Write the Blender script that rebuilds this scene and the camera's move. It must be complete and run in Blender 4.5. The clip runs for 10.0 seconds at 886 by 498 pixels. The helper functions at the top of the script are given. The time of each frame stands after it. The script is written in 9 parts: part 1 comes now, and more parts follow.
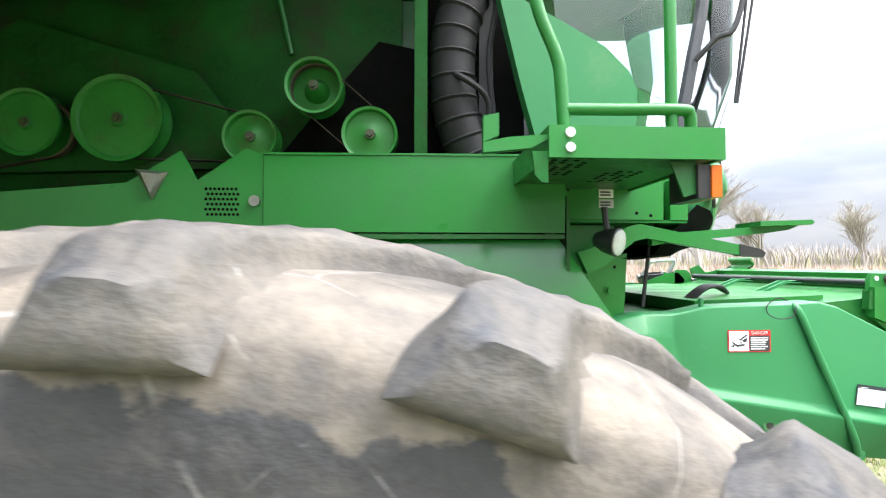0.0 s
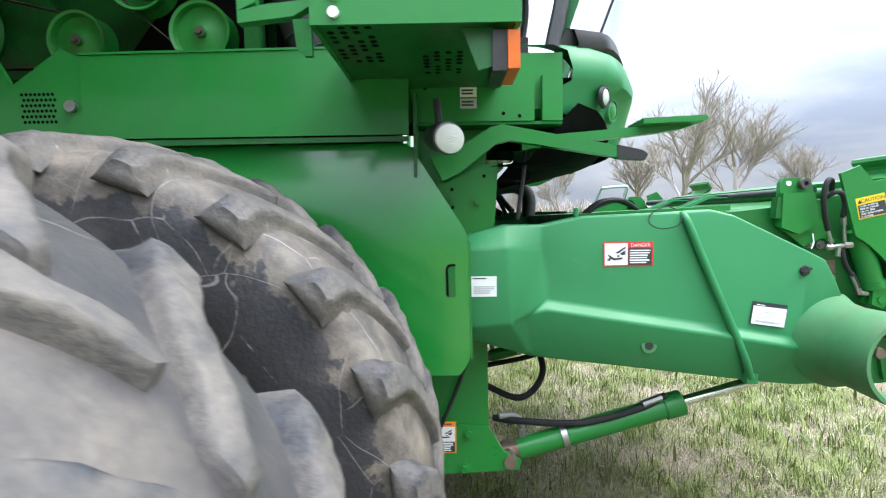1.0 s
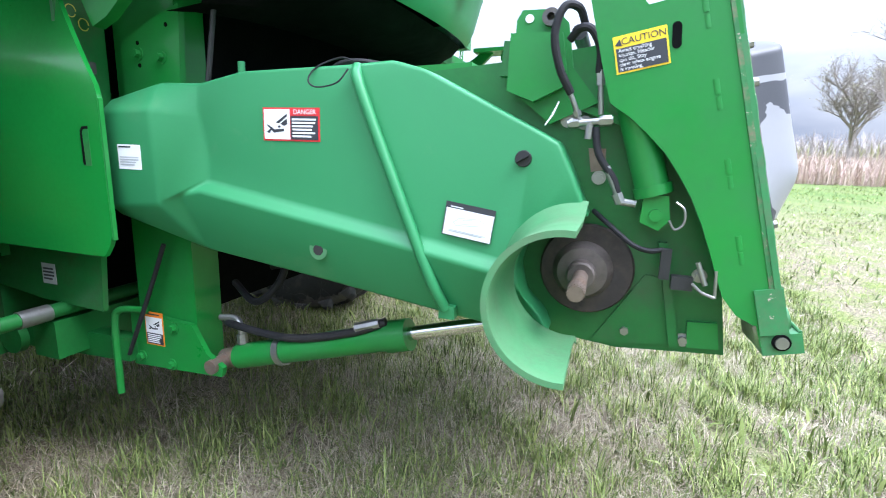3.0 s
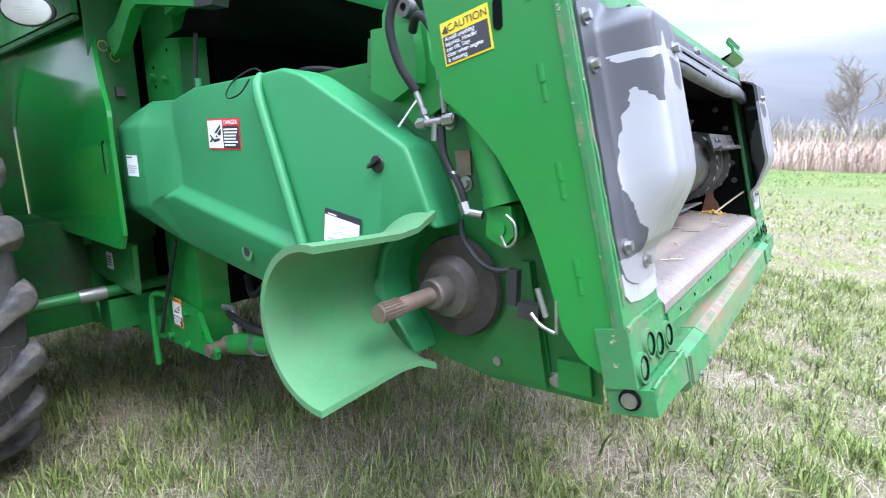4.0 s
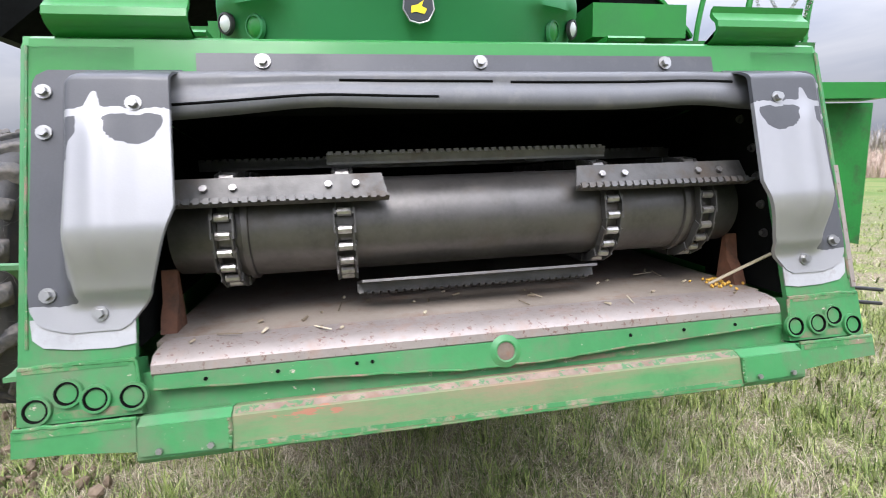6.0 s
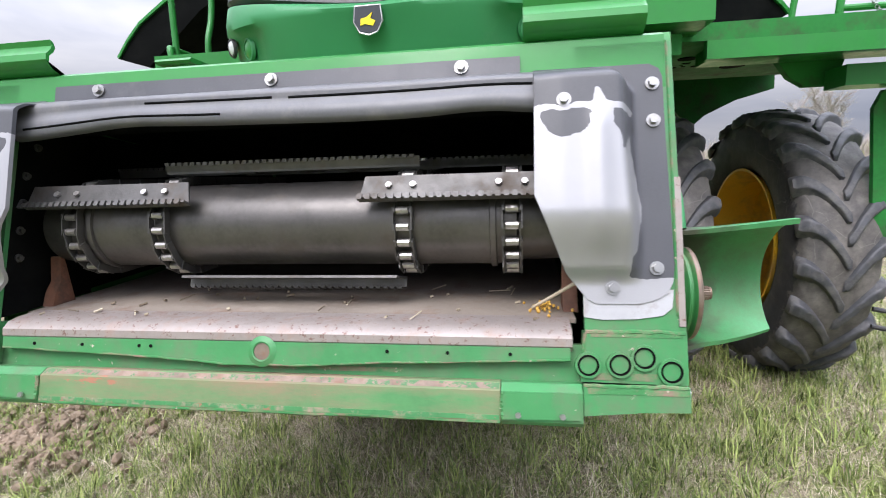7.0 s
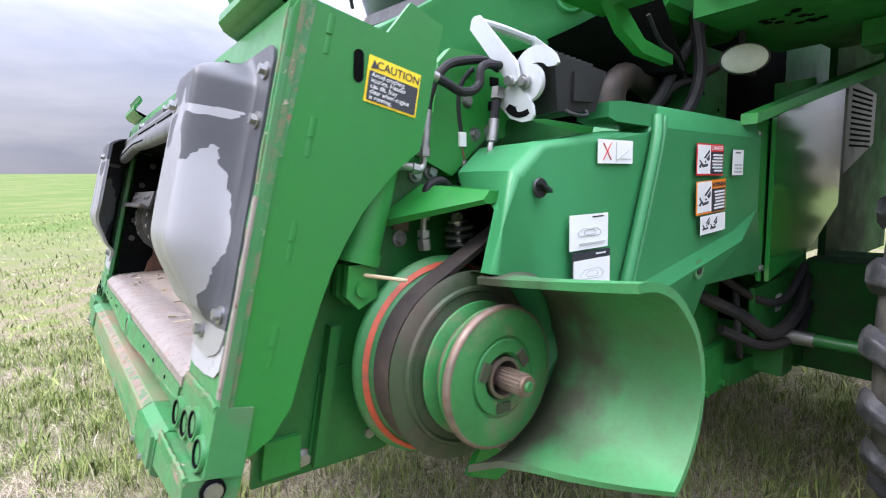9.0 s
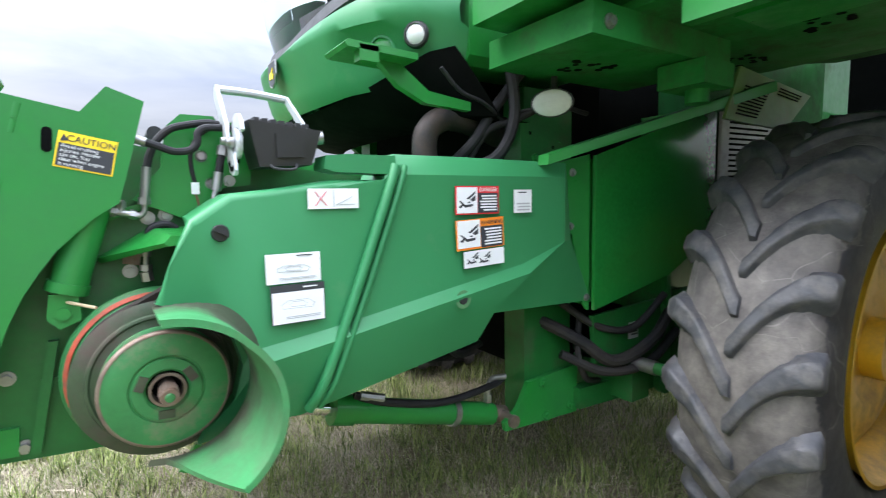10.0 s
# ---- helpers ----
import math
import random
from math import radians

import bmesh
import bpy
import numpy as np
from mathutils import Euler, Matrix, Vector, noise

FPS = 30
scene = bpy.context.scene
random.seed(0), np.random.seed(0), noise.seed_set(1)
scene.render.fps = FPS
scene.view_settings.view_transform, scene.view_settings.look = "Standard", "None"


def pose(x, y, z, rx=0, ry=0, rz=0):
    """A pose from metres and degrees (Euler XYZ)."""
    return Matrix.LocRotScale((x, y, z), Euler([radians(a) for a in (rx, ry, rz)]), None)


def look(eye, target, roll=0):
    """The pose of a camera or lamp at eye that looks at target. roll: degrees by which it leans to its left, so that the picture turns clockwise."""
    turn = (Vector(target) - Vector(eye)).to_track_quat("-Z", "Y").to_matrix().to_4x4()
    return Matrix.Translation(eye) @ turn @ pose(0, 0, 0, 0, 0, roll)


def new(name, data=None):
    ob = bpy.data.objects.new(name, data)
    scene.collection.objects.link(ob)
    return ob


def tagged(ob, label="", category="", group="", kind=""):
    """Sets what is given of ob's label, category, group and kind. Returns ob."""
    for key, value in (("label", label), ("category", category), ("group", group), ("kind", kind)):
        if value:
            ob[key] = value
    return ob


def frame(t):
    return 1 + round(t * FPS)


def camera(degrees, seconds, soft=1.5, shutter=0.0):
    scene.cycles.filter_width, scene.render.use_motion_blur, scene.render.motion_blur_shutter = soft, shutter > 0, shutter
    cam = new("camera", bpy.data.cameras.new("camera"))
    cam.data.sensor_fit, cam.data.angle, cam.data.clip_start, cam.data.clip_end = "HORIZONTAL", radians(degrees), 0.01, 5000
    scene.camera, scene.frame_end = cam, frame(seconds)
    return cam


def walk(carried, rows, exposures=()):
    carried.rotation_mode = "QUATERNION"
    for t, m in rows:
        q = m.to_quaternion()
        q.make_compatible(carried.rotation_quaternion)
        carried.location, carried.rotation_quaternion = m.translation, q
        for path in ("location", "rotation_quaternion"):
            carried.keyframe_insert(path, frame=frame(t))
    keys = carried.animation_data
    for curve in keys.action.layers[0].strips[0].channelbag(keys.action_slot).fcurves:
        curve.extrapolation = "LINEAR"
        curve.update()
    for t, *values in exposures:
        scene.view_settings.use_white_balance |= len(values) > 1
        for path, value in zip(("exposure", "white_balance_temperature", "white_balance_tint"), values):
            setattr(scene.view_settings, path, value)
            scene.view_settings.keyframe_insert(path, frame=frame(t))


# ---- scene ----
cam = camera(83.8, 10.0, soft=1.0, shutter=0.2)
METRES, EYE, TILT, LEAN, TURN = 7.8, 1.75, 0.0, 0.0, -3.5
ROWS = [
    (0.0, 0.0, 0.0, 0.0, -0.0, 1.81, -0.05),
    (0.5, 0.0456, 0.0123, -0.0084, 1.98, -1.01, 0.83),
    (1.0, 0.0908, 0.0224, -0.0223, 4.06, -3.48, 0.83),
    (1.5, 0.1367, 0.0403, -0.0308, 6.65, -5.95, 0.21),
    (2.0, 0.1797, 0.0692, -0.0383, 10.1, -8.47, -0.77),
    (2.5, 0.2337, 0.0927, -0.0468, 15.33, -10.51, -1.6),
    (4.0, 0.3525, 0.1738, -0.0434, 41.69, -12.15, -0.03),
    (4.5, 0.3844, 0.2079, -0.0398, 52.58, -11.5, 1.0),
    (5.0, 0.4114, 0.2564, -0.0369, 63.7, -10.64, 1.62),
    (6.5, 0.4349, 0.408, -0.0396, 91.99, -9.0, 1.9),
    (7.0, 0.4319, 0.4652, -0.0389, 102.04, -8.92, 1.86),
    (7.5, 0.4041, 0.5122, -0.0447, 113.92, -9.11, 1.86),
    (8.0, 0.38, 0.5512, -0.0478, 125.52, -8.84, 1.77),
    (8.5, 0.3533, 0.58, -0.0459, 135.91, -8.09, 1.63),
    (9.0, 0.3181, 0.594, -0.0418, 144.72, -6.99, 1.57),
    (9.5, 0.2853, 0.6238, -0.037, 149.21, -5.82, 1.29),
    (10.0, 0.2452, 0.6665, -0.0339, 149.96, -5.64, 1.02),
]
EXPOSURES = [(0.0, 2.08, 6750, 12), (0.5, 1.66, 6500, 12), (1.0, 1.64, 6250, 11), (2.5, 1.82, 5780, 14), (4.0, 1.66, 5750, 17), (5.0, 1.34, 6250, 16), (6.5, 1.22, 6450, 17), (7.5, 1.30, 6500, 19), (8.5, 1.45, 6420, 22), (9.3, 1.43, 6250, 19), (10.0, 1.66, 6250, 14)]
walk(cam, [(t, pose(0, -2.847, EYE, TILT, LEAN, TURN) @ pose(METRES * x, METRES * y, METRES * z, 90 + pitch, roll, yaw)) for t, x, y, z, yaw, pitch, roll in ROWS], EXPOSURES)

# ---- world, sun, exposure ----
world = bpy.data.worlds.new("world")
scene.world = world
world.use_nodes = True
wn, wl = world.node_tree.nodes, world.node_tree.links
wn.clear()
SUN_EL, SUN_ROT = 52.0, 105.0
sky = wn.new("ShaderNodeTexSky")
sky.sky_type, sky.sun_disc = "NISHITA", False
sky.sun_elevation, sky.sun_rotation = radians(SUN_EL), radians(SUN_ROT)
sky.air_density, sky.dust_density = 1.0, 3.0
sky_dim = wn.new("ShaderNodeVectorMath")
sky_dim.operation = "SCALE"
sky_dim.inputs["Scale"].default_value = 0.10
wl.new(sky.outputs[0], sky_dim.inputs[0])
wco = wn.new("ShaderNodeTexCoord")
wmap = wn.new("ShaderNodeMapping")
wmap.inputs["Scale"].default_value = (1.0, 1.0, 4.2)
wl.new(wco.outputs["Generated"], wmap.inputs[0])
cloud_noise = wn.new("ShaderNodeTexNoise")
cloud_noise.inputs["Scale"].default_value = 2.3
cloud_noise.inputs["Detail"].default_value = 7.0
cloud_noise.inputs["Roughness"].default_value = 0.52
cloud_noise.inputs["Distortion"].default_value = 0.4
wl.new(wmap.outputs[0], cloud_noise.inputs["Vector"])
cloud_ramp = wn.new("ShaderNodeValToRGB")
cr = cloud_ramp.color_ramp
cr.elements[0].position, cr.elements[0].color = 0.30, (0.46, 0.53, 0.66, 1)
cr.elements[1].position, cr.elements[1].color = 0.66, (0.86, 0.90, 0.95, 1)
wl.new(cloud_noise.outputs["Fac"], cloud_ramp.inputs[0])
cover = wn.new("ShaderNodeMixRGB")
cover.inputs[0].default_value = 0.93
wl.new(sky_dim.outputs[0], cover.inputs[1])
wl.new(cloud_ramp.outputs[0], cover.inputs[2])
# an overcast sky is brightest overhead
wsep = wn.new("ShaderNodeSeparateXYZ")
wl.new(wco.outputs["Generated"], wsep.inputs[0])
wup = wn.new("ShaderNodeMapRange")
wup.inputs["From Min"].default_value, wup.inputs["From Max"].default_value = 0.0, 1.0
wup.inputs["To Min"].default_value, wup.inputs["To Max"].default_value = 0.235, 3.6
wpow = wn.new("ShaderNodeMath")
wpow.operation = "POWER"
wpow.use_clamp = True
wpow.inputs[1].default_value = 1.7
wl.new(wsep.outputs["Z"], wpow.inputs[0])
wl.new(wpow.outputs[0], wup.inputs["Value"])
# thinner cloud, and so a brighter sky, towards +y
wside = wn.new("ShaderNodeMath")
wside.operation = "MULTIPLY_ADD"
wl.new(wsep.outputs["Y"], wside.inputs[0])
wside.inputs[1].default_value, wside.inputs[2].default_value = 0.10, 1.0
wgain = wn.new("ShaderNodeMath")
wgain.operation = "MULTIPLY"
wl.new(wup.outputs[0], wgain.inputs[0])
wl.new(wside.outputs[0], wgain.inputs[1])
wbg = wn.new("ShaderNodeBackground")
wl.new(wgain.outputs[0], wbg.inputs["Strength"])
wl.new(cover.outputs[0], wbg.inputs["Color"])
wout = wn.new("ShaderNodeOutputWorld")
wl.new(wbg.outputs[0], wout.inputs[0])

sun = new("sun", bpy.data.lights.new("sun", "SUN"))
sun.data.energy, sun.data.angle, sun.data.color = 1.1, radians(25), (1.0, 0.98, 0.95)
_a, _e = radians(SUN_ROT), radians(SUN_EL)
sun.matrix_world = look((math.sin(_a) * math.cos(_e) * 30, math.cos(_a) * math.cos(_e) * 30, math.sin(_e) * 30), (0, 0, 0))


# ---- materials ----
def mat(name, base, rough=0.5, metal=0.0, var=0.15, scale=6.0, fine=60.0, bump=0.05, coat=0.0, dirt=None, dirt_amount=0.0, dirt_scale=3.0,
        spots=None, spot_amount=0.0, spot_scale=30.0, per_object=0.0, spec=0.5, stretch=None, edge=0.10):
    """A node material: base colour varied at two scales, patches of dirt, small chips, relief and uneven gloss."""
    m = bpy.data.materials.new(name)
    m.use_nodes = True
    n, l = m.node_tree.nodes, m.node_tree.links
    b = n["Principled BSDF"]
    co = n.new("ShaderNodeTexCoord")

    wear_co = co.outputs["Object"]
    if stretch:
        mp = n.new("ShaderNodeMapping")
        mp.inputs["Scale"].default_value = stretch
        l.new(wear_co, mp.inputs[0])
        wear_co = mp.outputs[0]

    def noise_at(s, detail=4.0, rough_=0.55, along=None):
        t = n.new("ShaderNodeTexNoise")
        t.inputs["Scale"].default_value, t.inputs["Detail"].default_value, t.inputs["Roughness"].default_value = s, detail, rough_
        l.new(along or co.outputs["Object"], t.inputs["Vector"])
        return t.outputs["Fac"]

    def mix(fac, a, c, blend="MIX"):
        x = n.new("ShaderNodeMixRGB")
        x.blend_type = blend
        for i, v in enumerate((fac, a, c)):
            if hasattr(v, "is_output"):
                l.new(v, x.inputs[i])
            else:
                x.inputs[i].default_value = v if i == 0 else (*v, 1)
        return x.outputs[0]

    def ramp(fac, lo, hi):
        x = n.new("ShaderNodeMapRange")
        x.inputs["From Min"].default_value, x.inputs["From Max"].default_value = lo, hi
        l.new(fac, x.inputs["Value"])
        return x.outputs["Result"]

    dark = tuple(c * (1 - var) for c in base)
    light = tuple(min(1, c * (1 + var)) for c in base)
    col = mix(ramp(noise_at(scale), 0.3, 0.7), dark, light)
    col = mix(ramp(noise_at(fine, 2.0), 0.3, 0.7), col, mix(0.5, col, light))
    rough_in = ramp(noise_at(scale * 2.3), 0.2, 0.8)
    rr = n.new("ShaderNodeMapRange")
    rr.inputs["To Min"].default_value, rr.inputs["To Max"].default_value = max(0.02, rough * 0.8), min(1, rough * 1.25)
    l.new(rough_in, rr.inputs["Value"])
    rough_out = rr.outputs["Result"]
    if dirt:
        fac = n.new("ShaderNodeMath")
        fac.operation = "MULTIPLY"
        l.new(ramp(noise_at(dirt_scale, 9.0, 0.70, wear_co), 0.72 - edge - 0.3 * dirt_amount, 0.72 - 0.1 * dirt_amount), fac.inputs[0])
        fac.inputs[1].default_value = min(1.0, 0.35 + dirt_amount)
        col = mix(fac.outputs[0], col, dirt)
        x = n.new("ShaderNodeMixRGB")
        l.new(fac.outputs[0], x.inputs[0])
        l.new(rough_out, x.inputs[1])
        x.inputs[2].default_value = (0.85, 0.85, 0.85, 1)
        rough_out = x.outputs[0]
    if spots:
        col = mix(ramp(noise_at(spot_scale, 6.0, 0.72, wear_co), 0.78 - 0.25 * spot_amount, 0.80 - 0.25 * spot_amount), col, spots)
    if per_object:
        info = n.new("ShaderNodeObjectInfo")
        x = n.new("ShaderNodeHueSaturation")
        l.new(ramp(info.outputs["Random"], 0.0, 1.0), x.inputs["Value"])
        x.inputs["Value"].default_value = 1
        mm = n.new("ShaderNodeMapRange")
        mm.inputs["To Min"].default_value, mm.inputs["To Max"].default_value = 1 - per_object, 1 + per_object
        l.new(info.outputs["Random"], mm.inputs["Value"])
        l.new(mm.outputs["Result"], x.inputs["Value"])
        l.new(col, x.inputs["Color"])
        col = x.outputs[0]
    l.new(col, b.inputs["Base Color"])
    l.new(rough_out, b.inputs["Roughness"])
    b.inputs["Metallic"].default_value = metal
    b.inputs["Specular IOR Level"].default_value = spec
    b.inputs["Coat Weight"].default_value = coat
    b.inputs["Coat Roughness"].default_value = 0.12
    if bump:
        bp = n.new("ShaderNodeBump")
        bp.inputs["Strength"].default_value, bp.inputs["Distance"].default_value = bump, 0.01
        l.new(noise_at(fine * 1.5, 3.0), bp.inputs["Height"])
        l.new(bp.outputs[0], b.inputs["Normal"])
    return m


TAN = (0.36, 0.29, 0.20)
M_PAINT = mat("green_paint", (0.012, 0.190, 0.027), 0.27, var=0.12, scale=3, bump=0.015, coat=0.32, spec=0.30, dirt=(0.025, 0.17, 0.045), dirt_amount=0.3, dirt_scale=5, edge=0.3)
M_PAINT_DULL = mat("dusty_green_paint", (0.010, 0.115, 0.022), 0.42, var=0.2, scale=5, bump=0.04, dirt=(0.06, 0.09, 0.045), dirt_amount=0.3, dirt_scale=4)
M_PLASTIC = mat("green_plastic", (0.030, 0.205, 0.074), 0.42, spec=0.4, var=0.07, scale=2, fine=300, bump=0.03, dirt=(0.10, 0.25, 0.11), dirt_amount=0.15, dirt_scale=3)
# green paint darkened a little, underside shade put into the colour
M_UNDER = mat("shaded_green_underside", (0.012, 0.150, 0.028), 0.6, var=0.25, scale=4, bump=0.04, spec=0.25, dirt=(0.05, 0.06, 0.035), dirt_amount=0.4, dirt_scale=5)
M_PLASTIC_IN = mat("scuffed_green_plastic", (0.045, 0.225, 0.08), 0.6, var=0.15, scale=7, fine=120, bump=0.05, dirt=(0.13, 0.125, 0.085), dirt_amount=0.30, dirt_scale=2.2, edge=0.35)
def grease_stain(m):
    """Brown belt grease thrown on the guard, thickest beside the pulleys and ending raggedly."""
    n, l = m.node_tree.nodes, m.node_tree.links
    b = n["Principled BSDF"]
    old = b.inputs["Base Color"].links[0].from_socket
    co, sep, spread = n.new("ShaderNodeTexCoord"), n.new("ShaderNodeSeparateXYZ"), n.new("ShaderNodeTexNoise")
    spread.inputs["Scale"].default_value, spread.inputs["Detail"].default_value = 9.0, 8.0
    l.new(co.outputs["Object"], sep.inputs[0])
    l.new(co.outputs["Object"], spread.inputs["Vector"])
    reach = n.new("ShaderNodeMath")
    reach.operation = "MULTIPLY_ADD"
    l.new(spread.outputs["Fac"], reach.inputs[0])
    reach.inputs[1].default_value = 0.34
    l.new(sep.outputs["Y"], reach.inputs[2])
    fade = n.new("ShaderNodeMapRange")
    fade.inputs["From Min"].default_value, fade.inputs["From Max"].default_value = 1.22, 1.32
    fade.inputs["To Min"].default_value, fade.inputs["To Max"].default_value = 0.88, 0.0
    l.new(reach.outputs[0], fade.inputs["Value"])
    x = n.new("ShaderNodeMixRGB")
    l.new(fade.outputs["Result"], x.inputs[0])
    l.new(old, x.inputs[1])
    x.inputs[2].default_value = (0.052, 0.040, 0.031, 1)
    l.new(x.outputs[0], b.inputs["Base Color"])


M_GUARD = mat("stained_green_plastic", (0.040, 0.225, 0.075), 0.5, var=0.2, scale=5, fine=120, bump=0.05, dirt=(0.085, 0.070, 0.050), dirt_amount=0.25, dirt_scale=5, edge=0.20)
grease_stain(M_GUARD)
M_WORN = mat("worn_green_paint", (0.034, 0.185, 0.060), 0.42, var=0.15, scale=5, bump=0.04, dirt=(0.12, 0.13, 0.08), dirt_amount=0.35, dirt_scale=9, edge=0.16,
             spots=(0.42, 0.34, 0.29), spot_amount=0.47, spot_scale=34)
M_SCRAPED = mat("scraped_green_beam", (0.055, 0.185, 0.065), 0.5, var=0.2, scale=6, bump=0.06, dirt=(0.24, 0.155, 0.105), dirt_amount=0.66, dirt_scale=6, edge=0.12, stretch=(1, 0.30, 1.2),
                spots=(0.30, 0.13, 0.08), spot_amount=0.66, spot_scale=14)
M_CHIP = mat("chipped_paint_edge", (0.03, 0.17, 0.05), 0.5, var=0.2, scale=8, bump=0.1, dirt=(0.21, 0.145, 0.105), dirt_amount=0.72, dirt_scale=16, edge=0.03, spots=(0.40, 0.31, 0.26), spot_amount=0.62, spot_scale=60)
M_BARE = mat("bare_scraped_edge", (0.035, 0.165, 0.055), 0.5, var=0.25, scale=9, bump=0.12, dirt=(0.30, 0.215, 0.165), dirt_amount=0.62, dirt_scale=24, edge=0.02, spots=(0.25, 0.12, 0.075), spot_amount=0.70, spot_scale=34)
M_RUSTPINK = mat("pink_rust_scrape", (0.19, 0.135, 0.105), 0.6, var=0.4, scale=18, bump=0.1, dirt=(0.20, 0.105, 0.07), dirt_amount=0.4, dirt_scale=20, spots=(0.06, 0.15, 0.06), spot_amount=1.0, spot_scale=38)
M_CONE = mat("grimy_cone_pulley", (0.048, 0.075, 0.040), 0.42, metal=0.3, var=0.3, scale=9, bump=0.05, dirt=(0.10, 0.075, 0.06), dirt_amount=0.62, dirt_scale=8)
M_GREY = mat("grey_plastic", (0.055, 0.057, 0.065), 0.42, var=0.15, scale=5, fine=200, bump=0.03, dirt=(0.12, 0.12, 0.125), dirt_amount=0.25, dirt_scale=6)
M_LIPGREY = mat("lip_grey_plastic", (0.095, 0.097, 0.104), 0.42, var=0.15, scale=7, fine=200, bump=0.03, dirt=(0.17, 0.165, 0.16), dirt_amount=0.35, dirt_scale=8)
M_BLACK = mat("black_plastic", (0.018, 0.018, 0.020), 0.45, var=0.2, scale=8, bump=0.03, dirt=(0.06, 0.055, 0.05), dirt_amount=0.25)
M_RUBBER = mat("black_rubber_hose", (0.014, 0.014, 0.016), 0.62, spec=0.3, var=0.2, scale=12, bump=0.05, dirt=(0.045, 0.04, 0.034), dirt_amount=0.35)
M_BAYPULLEY = mat("dim_green_pulley", (0.014, 0.165, 0.024), 0.45, var=0.2, scale=8, bump=0.04, dirt=(0.05, 0.06, 0.03), dirt_amount=0.3, dirt_scale=6)
M_LUG_DUSTY = mat("pale_dusty_lug_rubber", (0.034, 0.036, 0.041), 0.55, spec=0.3, var=0.5, scale=9, fine=60, bump=0.28, dirt=(0.185, 0.163, 0.138), dirt_amount=0.66, dirt_scale=6, edge=0.14, spots=(0.25, 0.24, 0.23), spot_amount=0.40, spot_scale=30)
# near black: shade in hollows and holes put into the colour, also black trim
M_DARK = mat("black_shade_and_trim", (0.0035, 0.004, 0.004), 0.9, var=0.4, scale=6, bump=0.05, dirt=(0.008, 0.008, 0.007), dirt_amount=0.4, spec=0.05)
M_LUG = mat("tyre_lug_rubber", (0.042, 0.044, 0.050), 0.50, var=0.4, scale=13, fine=40, bump=0.22, dirt=(0.16, 0.15, 0.14), dirt_amount=0.36, dirt_scale=9, edge=0.16, spots=(0.26, 0.25, 0.24), spot_amount=0.32, spot_scale=24)
M_RIM = mat("yellow_rim_paint", (0.72, 0.42, 0.022), 0.42, var=0.12, scale=4, bump=0.03, dirt=(0.28, 0.20, 0.08), dirt_amount=0.45, dirt_scale=3)
M_STEEL = mat("zinc_steel", (0.33, 0.33, 0.325), 0.36, metal=0.9, var=0.15, scale=20, bump=0.03, dirt=(0.25, 0.22, 0.18), dirt_amount=0.2, dirt_scale=12)
M_CHROME = mat("bright_rod_steel", (0.70, 0.70, 0.70), 0.16, metal=1.0, var=0.06, scale=15, bump=0.01)
M_GALV = mat("silver_lever_paint", (0.50, 0.53, 0.55), 0.38, metal=0.35, var=0.08, scale=12, bump=0.02)
M_DRUM = mat("polished_drum_steel", (0.100, 0.095, 0.090), 0.38, metal=0.7, var=0.25, scale=9, fine=90, bump=0.03, dirt=(0.11, 0.092, 0.075), dirt_amount=0.3, dirt_scale=8)
M_SLAT = mat("dark_slat_steel", (0.085, 0.083, 0.08), 0.45, metal=0.5, var=0.3, scale=12, bump=0.08, dirt=(0.10, 0.075, 0.055), dirt_amount=0.3, dirt_scale=10)
M_CHAIN = mat("chain_steel", (0.34, 0.33, 0.32), 0.34, metal=0.85, var=0.3, scale=30, bump=0.04, dirt=(0.07, 0.055, 0.045), dirt_amount=0.3, dirt_scale=25)
M_FLOOR = mat("worn_steel_floor", (0.275, 0.235, 0.195), 0.55, metal=0.2, var=0.18, scale=5, fine=80, bump=0.06, dirt=(0.24, 0.15, 0.11), dirt_amount=0.35, dirt_scale=9,
              spots=(0.12, 0.075, 0.055), spot_amount=0.28, spot_scale=40)
M_LIP = mat("scraped_floor_edge", (0.27, 0.235, 0.215), 0.42, metal=0.3, var=0.15, scale=9, fine=90, bump=0.06, dirt=(0.30, 0.20, 0.16), dirt_amount=0.3, dirt_scale=14,
            spots=(0.17, 0.10, 0.08), spot_amount=0.75, spot_scale=85)
M_PALE = mat("pale_scuffed_metal", (0.36, 0.365, 0.38), 0.5, metal=0.2, var=0.12, scale=10, bump=0.04, dirt=(0.25, 0.22, 0.20), dirt_amount=0.35, dirt_scale=14)
M_SHAFT = mat("rusty_shaft_steel", (0.20, 0.155, 0.125), 0.5, metal=0.6, var=0.3, scale=20, bump=0.06, dirt=(0.25, 0.14, 0.09), dirt_amount=0.4, dirt_scale=18)
M_RUSTY = mat("brown_rusted_steel", (0.14, 0.062, 0.036), 0.65, var=0.4, scale=16, bump=0.1, dirt=(0.045, 0.036, 0.03), dirt_amount=0.4, dirt_scale=12)
M_HUB = mat("grimy_steel_hub", (0.105, 0.088, 0.078), 0.5, metal=0.4, var=0.3, scale=14, bump=0.06, dirt=(0.05, 0.043, 0.038), dirt_amount=0.4, dirt_scale=9)
M_PULLEY = mat("scuffed_green_pulley", (0.03, 0.175, 0.05), 0.45, var=0.2, scale=9, bump=0.05, dirt=(0.22, 0.17, 0.12), dirt_amount=0.36, dirt_scale=7)
M_REDRIM = mat("red_oxide_band", (0.42, 0.07, 0.03), 0.55, var=0.2, scale=15, bump=0.04, dirt=(0.12, 0.09, 0.07), dirt_amount=0.35, dirt_scale=10)
